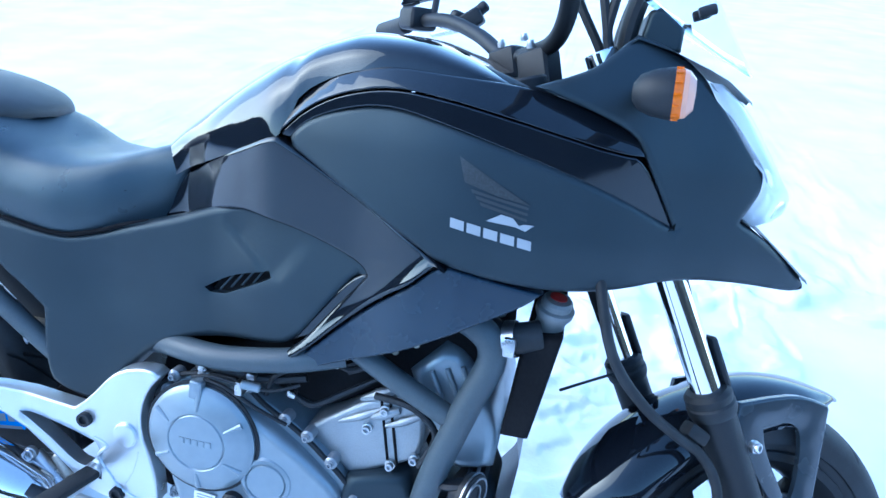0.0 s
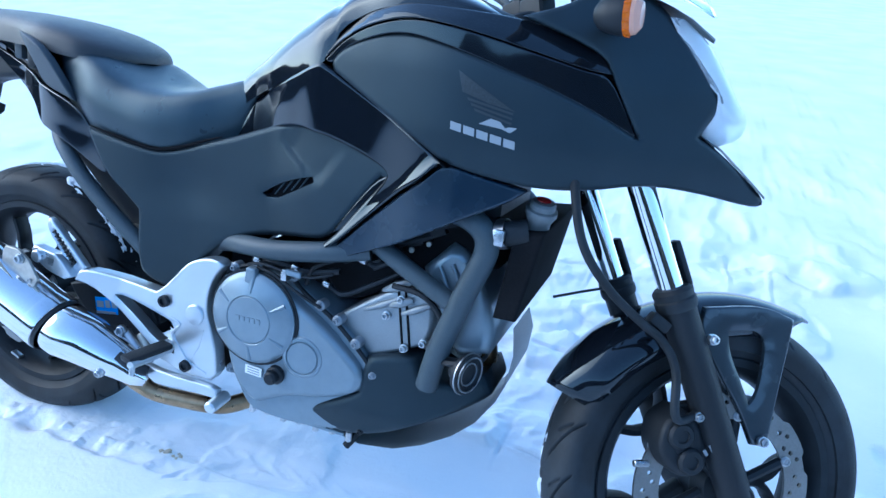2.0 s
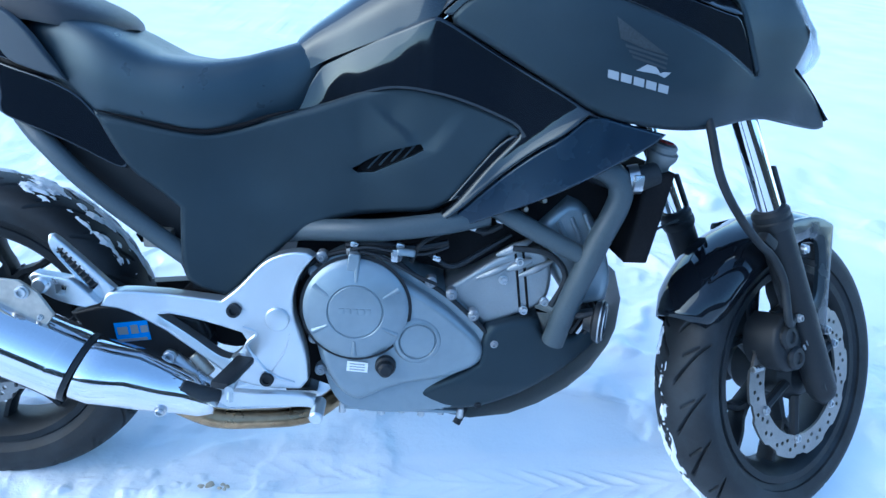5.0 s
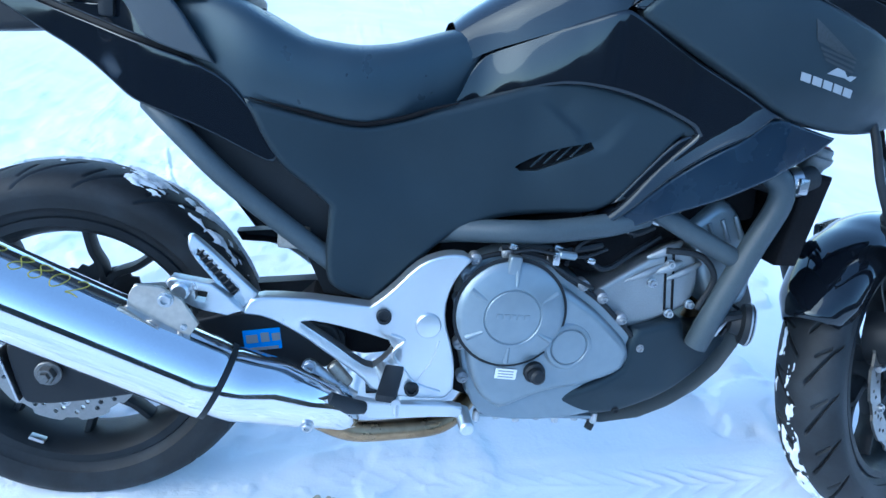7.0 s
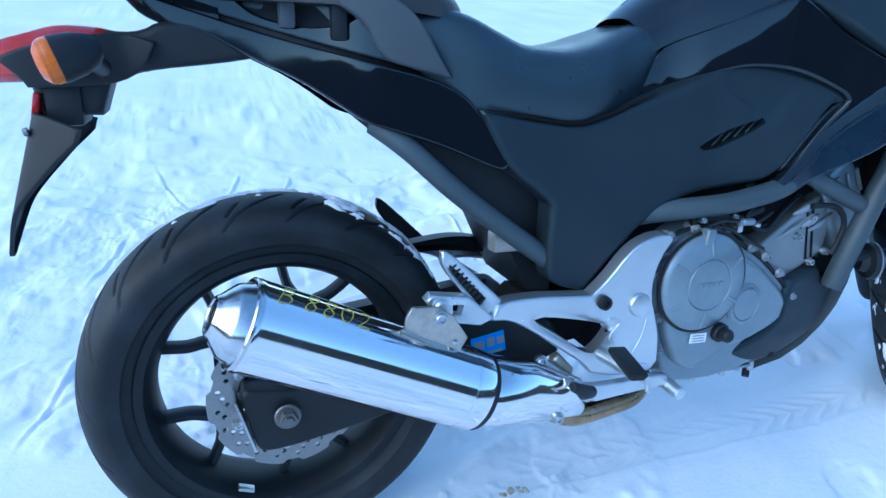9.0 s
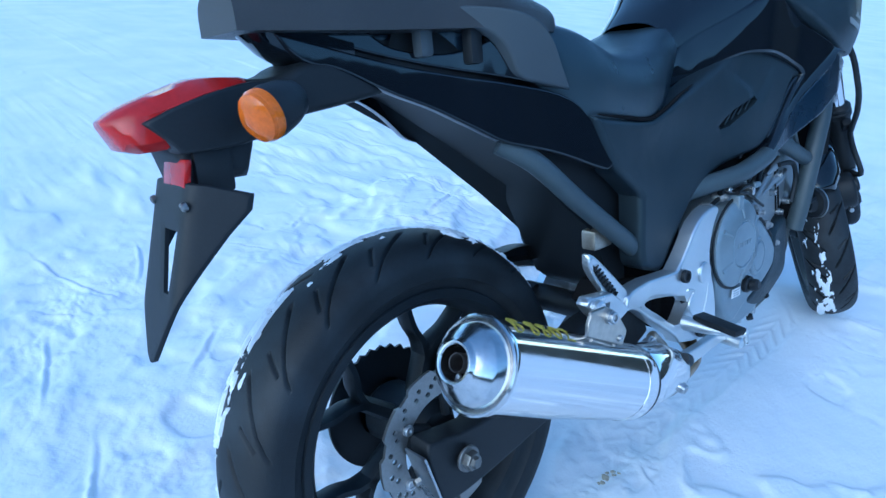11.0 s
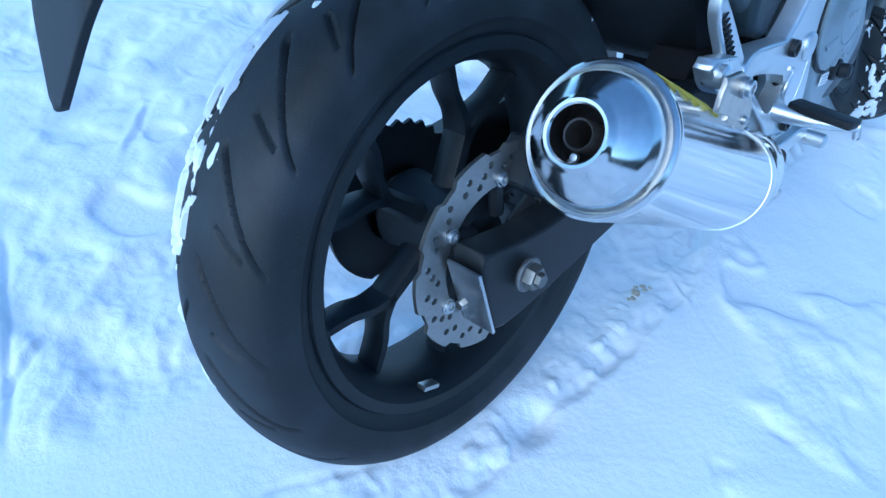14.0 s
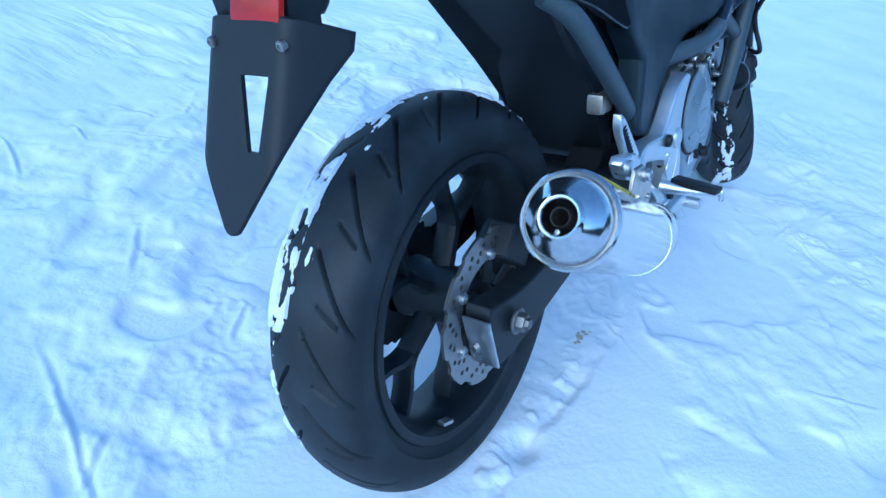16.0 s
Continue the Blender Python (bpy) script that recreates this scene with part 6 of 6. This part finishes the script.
lamp_t = table([(-0.346, 0.814), (-0.33, 0.824), (-0.29, 0.838), (-0.24, 0.850), (-0.20, 0.848), (-0.17, 0.840)])
lamp = []
for x in np.linspace(-0.346, -0.17, 14):
    zb, zt, w = lamp_b(x), lamp_t(x), lamp_w(x)
    lamp.append([(x, w * a, zb + (zt - zb) * b) for a, b in ((-1, 0.2), (-1, 0.7), (-0.7, 0.95), (0, 1), (0.7, 0.95), (1, 0.7), (1, 0.2), (0.7, 0.02), (0, 0), (-0.7, 0.02))])
tail_lamp = part("tail_lamp", loft_bm(lamp, True), M_RED, carrier, "red wedge-shaped tail lamp", angle=40)
for s in (-1, 1):
    part("lamp_cover", panel_bm([(-0.316, 0.808), (-0.27, 0.826), (-0.215, 0.838), (-0.17, 0.842), (-0.13, 0.830), (-0.15, 0.79), (-0.20, 0.772), (-0.284, 0.772), (-0.290, 0.782)], lambda x, z: lamp_w(x) + 0.004 + (0.02 * max(0, x + 0.2) / 0.07), depth=0.03, rad=0.004, step=0.012, side=s), M_BLACK, carrier)
part("lamp_bulb", rod_bm((-0.325, -0.012, 0.797), (-0.30, -0.012, 0.797), 0.010, 0.004), M_REFL, tail_lamp)
part("reflector", box_bm((0.008, 0.066, 0.032), Matrix.Translation((-0.280, -0.012, 0.750)) @ Matrix.Rotation(radians(12), 4, "Y"), 0.003), M_RED, carrier, "red rear reflector")
part("neck", box_bm((0.045, 0.085, 0.06), Matrix.Translation((-0.248, 0, 0.752)), 0.008), M_BLACK, carrier)
half_flap = [(0.0, 0.742), (0.052, 0.742), (0.118, 0.722), (0.118, 0.705), (0.090, 0.672), (0.016, 0.555), (0.008, 0.543), (0.0, 0.541)]
outline = half_flap + [(-s, z) for s, z in half_flap[1:-1][::-1]]
fl = panel_bm(outline, lambda x, z: 0.0, depth=0.005, rad=0.0015, step=0.006, side=1, sharp=40, rounds=1, holes=[[(-0.036, 0.690), (0.002, 0.690), (-0.015, 0.622), (-0.030, 0.622)]], hole_rad=0.0012, hole_sharp=30)
for v in fl.verts:
    s, t, z = v.co
    out = 0.005 * math.log(1 + math.exp((abs(s) - 0.052) / 0.005))
    v.co = (-0.292 + 0.9 * out - 0.31 * (0.72 - z) - t, math.copysign(abs(s) - 0.55 * out, s), z)
flap = part("mud_flap", fl, M_BLACK, carrier, "black forked plastic number plate holder")
for y in (-0.052, 0.044):
    part("flap_bolt", bolt_bm((-0.2945, y, 0.717), (-1, 0, -0.3), 0.0055, 0.002), M_DISC, carrier)

# ---- exhaust ----
MA, MB = Vector((-0.0563, -0.2321, 0.4967)), Vector((0.2662, -0.2134, 0.3406))
MD = (MB - MA).normalized()
ML = (MB - MA).length
MR = 0.0605
can = lathe_bm([(MR - 0.002, -0.001), (MR, 0.001), (MR + 0.0006, 0.004), (MR, 0.007), (MR, ML - 0.014), (MR + 0.0002, ML - 0.012), (MR + 0.0002, ML - 0.001), (MR - 0.004, ML + 0.002)], MA, MD, 96)
muffler = part("muffler", can, M_CHROME, bike, "polished steel silencer")
# domed end cap: a rolled lip, a steep wall, a shallow cone and the ring round the tail pipe
cap = lathe_bm([(MR - 0.0005, 0.003), (MR + 0.0003, 0.0), (MR + 0.0002, -0.003), (MR - 0.002, -0.005), (MR - 0.0045, -0.003), (MR - 0.0055, 0.002), (MR - 0.0065, 0.001), (MR - 0.0085, -0.006), (MR - 0.0125, -0.0180), (MR - 0.0145, -0.0210),
                (0.0300, -0.0350), (0.0280, -0.0365), (0.0264, -0.0395), (0.0246, -0.0410), (0.0222, -0.0407), (0.0208, -0.0390), (0.0204, -0.0350), (0.0204, -0.005)], MA, MD, 96)
part("end_cap", cap, M_CAP, muffler, "polished domed end cap")
part("cap_recess", lathe_bm([(0.0206, -0.009), (0.0110, -0.007)], MA, MD, 36), M_FINS_GAPS, muffler)
part("weld_spot", lathe_bm([(0, 0.003), (0.003, 0.0024), (0.0042, 0.0)], MA - MD * 0.0395 + Vector((0.010, 0.005, -0.0235)), -MD, 12), M_STEEL, muffler)
part("tail_pipe", lathe_bm([(0.0118, 0.0), (0.0118, -0.0350), (0.0112, -0.0360), (0.0102, -0.0350), (0.0100, 0.03), (0, 0.03)], MA, MD, 36), M_SOOT, muffler, "sooty tail pipe")
part("band", lathe_bm([(MR - 0.001, ML - 0.03), (MR + 0.0003, ML - 0.03), (MR + 0.0006, ML - 0.027), (MR + 0.0006, ML - 0.004), (MR + 0.0002, ML), (MR - 0.001, ML)], MA, MD, 96, closed=True), M_CHROME, muffler)
sh = []
for x, z, rz, ry, y in ((0.270, 0.341, 0.047, 0.052, -0.213), (0.284, 0.337, 0.050, 0.055, -0.2125), (0.31, 0.329, 0.050, 0.056, -0.212), (0.35, 0.320, 0.048, 0.050, -0.208), (0.40, 0.302, 0.040, 0.042, -0.203), (0.434, 0.291, 0.033, 0.036, -0.199), (0.462, 0.270, 0.020, 0.027, -0.193), (0.480, 0.260, 0.010, 0.014, -0.188)):
    sh.append([(x + 0.45 * rz * math.cos(a), y + ry * math.sin(a), z + rz * math.cos(a)) for a in (2 * math.pi * k / 40 for k in range(40))])
part("heat_shield", loft_bm(sh, True), M_CHROME, muffler, "polished heat shield over the link pipe", angle=50)
part("shield_bolt", bolt_bm((0.405, -0.238, 0.279), (0, -1, -0.3), 0.010, 0.007), M_STEEL, muffler)
part("link_pipe", tube_bm([(0.40, -0.19, 0.275), (0.47, -0.172, 0.232), (0.55, -0.155, 0.224), (0.62, -0.14, 0.226), (0.66, -0.11, 0.236), (0.70, -0.05, 0.25)], 0.0175, 18), M_GOLD, muffler, "heat-browned exhaust pipe")
part("shield_boot", tube_bm([(0.435, -0.222, 0.318), (0.465, -0.212, 0.300), (0.490, -0.20, 0.290)], [0.010, 0.013, 0.010], 12), M_RUBBER, muffler)
part("clamp_band", lathe_bm([(0.0570, ML + 0.001), (MR - 0.0012, ML + 0.001), (MR - 0.0012, ML + 0.009), (0.0570, ML + 0.009)], MA, MD, 72, closed=True), M_BLACK, muffler)
hang = panel_bm([(0.156, 0.478), (0.164, 0.492), (0.199, 0.490), (0.225, 0.473), (0.248, 0.437), (0.230, 0.410), (0.153, 0.460)], lambda x, z: 0.236, depth=0.004, rad=0.0015, step=0.014, sharp=20, rounds=1)
hanger = part("hanger_bracket", hang, M_HANGER, muffler, "straw-tinted steel hanger plate")
part("hanger_flange", box_bm((0.100, 0.014, 0.004), Matrix.Translation((0.188, -0.242, 0.436)) @ Matrix.Rotation(radians(31), 4, "Y"), 0.001), M_HANGER, hanger)
part("small_bolt", bolt_bm((0.228, -0.237, 0.432), (0, -1, 0), 0.005, 0.003), M_STEEL, hanger)
part("hanger_bolt", bolt_bm((0.205, -0.238, 0.473), (0, -1, 0), 0.011, 0.008), M_STEEL, muffler)


# handwriting on the silencer: each sign is a set of pen strokes in a unit box
STROKES = {
    "B": [[(0.05, 0), (0.15, 0.5), (0.22, 1)], [(0.22, 1), (0.6, 0.98), (0.66, 0.75), (0.45, 0.55), (0.15, 0.5), (0.5, 0.48), (0.66, 0.25), (0.45, 0.03), (0.05, 0)]],
    "8": [[(0.62, 0.95), (0.30, 1.0), (0.18, 0.78), (0.40, 0.52), (0.60, 0.25), (0.40, 0.0), (0.12, 0.12), (0.22, 0.42), (0.55, 0.62), (0.72, 0.88), (0.55, 1.0)]],
    "0": [[(0.45, 1.0), (0.15, 0.75), (0.10, 0.3), (0.35, 0.0), (0.62, 0.25), (0.66, 0.75), (0.45, 1.0)]],
    "2": [[(0.12, 0.78), (0.30, 1.0), (0.58, 0.90), (0.52, 0.55), (0.25, 0.2), (0.08, 0.02), (0.35, 0.06), (0.68, 0.0)]],
}


def on_can(u, a, lift=0.0004):
    """A point on the silencer's skin, u metres along it and at an angle from its top towards the right."""
    up = (Vector((0, 0, 1)) - MD * MD.z).normalized()
    out = MD.cross(up)
    out = -out if out.y > 0 else out
    return MA + MD * u + (math.cos(a) * up + math.sin(a) * out) * (MR + lift)


def written(text, u, angle, size, gaps):
    for ch, gap in zip(text, gaps):
        bm = bmesh.new()
        for line in STROKES[ch]:
            flat = glide([(x, y, 0) for x, y in line], 6)
            tube_bm([on_can(u + size * 0.85 * (q.x + 0.25 * q.y), radians(angle) - size * q.y / MR) for q in flat], 0.0007, 6, 1, bm, 1.0)
        part("written_sign", bm, M_YELLOW, muffler, "yellow handwritten sign " + ch)
        u += gap


written("B8802", 0.018, 34, 0.032, (0.034, 0.025, 0.025, 0.026, 0.026))

# ---- right foot-rest bracket ----
BRACKET = [(0.300, 0.440), (0.312, 0.462), (0.336, 0.467), (0.407, 0.460), (0.489, 0.453), (0.517, 0.477), (0.553, 0.520), (0.577, 0.536), (0.607, 0.545), (0.629, 0.544), (0.641, 0.537), (0.620, 0.510), (0.607, 0.472), (0.608, 0.434), (0.622, 0.395), (0.632, 0.356), (0.634, 0.315), (0.622, 0.298),
           (0.560, 0.296), (0.499, 0.312), (0.482, 0.332), (0.438, 0.363), (0.376, 0.409), (0.335, 0.434)]
HOLE = [(0.384, 0.423), (0.409, 0.425), (0.479, 0.410), (0.522, 0.397), (0.532, 0.381), (0.518, 0.361), (0.501, 0.347), (0.483, 0.351), (0.437, 0.386), (0.397, 0.412)]
bracket_face = lambda x, z: 0.180 + 0.02 * max(0, 0.40 - x) / 0.1
step = part("footrest_bracket", panel_bm(BRACKET, bracket_face, depth=0.024, rad=0.0045, step=0.010, sharp=22, rounds=1, hole_rad=0.0045, hole_sharp=30, holes=[HOLE]), M_SILVER, bike, "bare cast aluminium footrest bracket")
for line, r in (([(0.524, 0.408), (0.547, 0.398), (0.530, 0.375), (0.551, 0.346), (0.571, 0.324), (0.612, 0.310)], 0.0030), ([(0.570, 0.324), (0.592, 0.362), (0.602, 0.400)], 0.0016)):
    part("casting_ridge", tube_bm([(x, -bracket_face(x, z) + 0.0005, z) for x, z in line], r, 10), M_SILVER, step)
for x, z in ((0.511, 0.439), (0.565, 0.316)):
    ring = lathe_bm([(0, 0.001), (0.0065, 0.001), (0.007, 0.005), (0.0115, 0.005), (0.012, 0.0), (0.012, -0.01), (0, -0.01)], (x, -0.1835, z), (0, -1, 0), 20)
    part("bracket_bolt", ring, M_BLACK, step)
part("pivot_cap", lathe_bm([(0.0205, -0.004), (0.0205, 0.0015), (0.0185, 0.004), (0.010, 0.0055), (0, 0.006)], (0.582, -0.1815, 0.4265), (0, -1, 0), 32), M_SILVER, step, "round alloy pivot cap")
heel = panel_bm([(0.222, 0.530), (0.224, 0.552), (0.234, 0.553), (0.322, 0.468), (0.312, 0.452), (0.290, 0.440), (0.262, 0.482)], lambda x, z: 0.190, depth=0.010, rad=0.004, step=0.012, holes=[[(0.236, 0.534), (0.296, 0.473), (0.286, 0.462), (0.270, 0.482), (0.236, 0.522)]])
part("heel_guard", heel, M_SILVER, step, "cast alloy heel guard with ribs")
part("heel_mesh", panel_bm([(0.230, 0.538), (0.300, 0.474), (0.285, 0.458), (0.232, 0.52)], lambda x, z: 0.184, depth=0.003, rad=0, step=0.02), M_BLACK, step)
for k in range(9):
    p = Vector((0.240, 0.527)).lerp(Vector((0.288, 0.470)), k / 8)
    part("heel_rib", rod_bm((p.x - 0.004, -0.1885, p.y - 0.003), (p.x + 0.006, -0.1885, p.y + 0.005), 0.0018, 0.0005, 8), M_BLACK, step)
part("pillion_peg_mount", panel_bm([(0.195, 0.485), (0.204, 0.494), (0.217, 0.492), (0.259, 0.486), (0.276, 0.473), (0.303, 0.447), (0.281, 0.438), (0.238, 0.447), (0.214, 0.460)], lambda x, z: 0.205, depth=0.018, rad=0.003, step=0.012, sharp=25, rounds=1,
     holes=[[(0.236, 0.476), (0.254, 0.474), (0.250, 0.458), (0.236, 0.460)]], hole_sharp=25, hole_rad=0.002), M_SILVER, step)
part("pillion_peg_pin", rod_bm((0.217, -0.19, 0.475), (0.217, -0.215, 0.475), 0.013, 0.003), M_SILVER, step)
peg = box_bm((0.030, 0.092, 0.012), Matrix.Translation((0.524, -0.240, 0.356)) @ Matrix.Rotation(radians(3), 4, "X") @ Matrix.Rotation(radians(-12), 4, "Z"), 0.004)
part("footrest", peg, M_BLACK, step, "rubber-topped footrest")
part("footrest_base", tube_bm([(0.520, -0.175, 0.345), (0.524, -0.235, 0.343), (0.530, -0.288, 0.348)], [0.015, 0.009, 0.007], 14), M_SILVER, step)
part("hero_bolt", rod_bm((0.531, -0.284, 0.347), (0.532, -0.287, 0.328), 0.0050, 0.002), M_SILVER, step)
part("brake_pedal", panel_bm([(0.471, 0.302), (0.517, 0.294), (0.628, 0.296), (0.649, 0.291), (0.650, 0.270), (0.63, 0.274), (0.503, 0.266), (0.485, 0.275)], lambda x, z: 0.196, depth=0.012, rad=0.003, step=0.012, sharp=25, rounds=1), M_SILVER, step, "cast alloy brake pedal")
part("pedal_tip", rod_bm((0.654, -0.17, 0.272), (0.655, -0.225, 0.268), 0.012, 0.003), M_SILVER, step)
part("pedal_link", tube_bm([(0.405, -0.17, 0.345), (0.44, -0.175, 0.318), (0.475, -0.18, 0.297)], 0.010, 12), M_STEEL, step)
part("link_bolt", bolt_bm((0.402, -0.178, 0.348), (0, -1, 0), 0.012, 0.008), M_STEEL, step)
part("brake_switch", rod_bm((0.435, -0.16, 0.345), (0.465, -0.165, 0.312), 0.011, 0.003), M_BRASS, step)
part("master_cylinder", rod_bm((0.545, -0.165, 0.385), (0.53, -0.168, 0.33), 0.013, 0.003), M_BLACK, step)
# Black sheet put behind the bracket's hole so that it reads as shaded.
part("hole_dark_sheet", panel_bm([(0.37, 0.41), (0.40, 0.44), (0.50, 0.43), (0.55, 0.40), (0.53, 0.34), (0.46, 0.33)], lambda x, z: 0.10, depth=0.06, rad=0.004, step=0.02), M_FINS_GAPS, step)
# the bracket on the far side
far = part("footrest_bracket", panel_bm(BRACKET, lambda x, z: 0.180 + 0.02 * max(0, 0.40 - x) / 0.1, depth=0.020, rad=0.007, step=0.014, side=1, holes=[HOLE]), M_SILVER, bike, "bare cast aluminium footrest bracket")
part("heel_guard", panel_bm([(0.222, 0.530), (0.224, 0.552), (0.234, 0.553), (0.322, 0.468), (0.312, 0.452), (0.290, 0.440), (0.262, 0.482)], lambda x, z: 0.190, depth=0.010, rad=0.004, step=0.012, side=1), M_BLACK, far)
# side stand on the far side
part("side_stand", tube_bm([(0.62, 0.12, 0.30), (0.60, 0.17, 0.22), (0.56, 0.25, 0.085)], [0.015, 0.014, 0.012], 12), M_BLACK, bike, "black steel side stand")
part("stand_foot", box_bm((0.075, 0.05, 0.008), STAND.inverted() @ Matrix.Translation(STAND @ Vector((0.555, 0.255, 0.082))), 0.002), M_BLACK, bike)
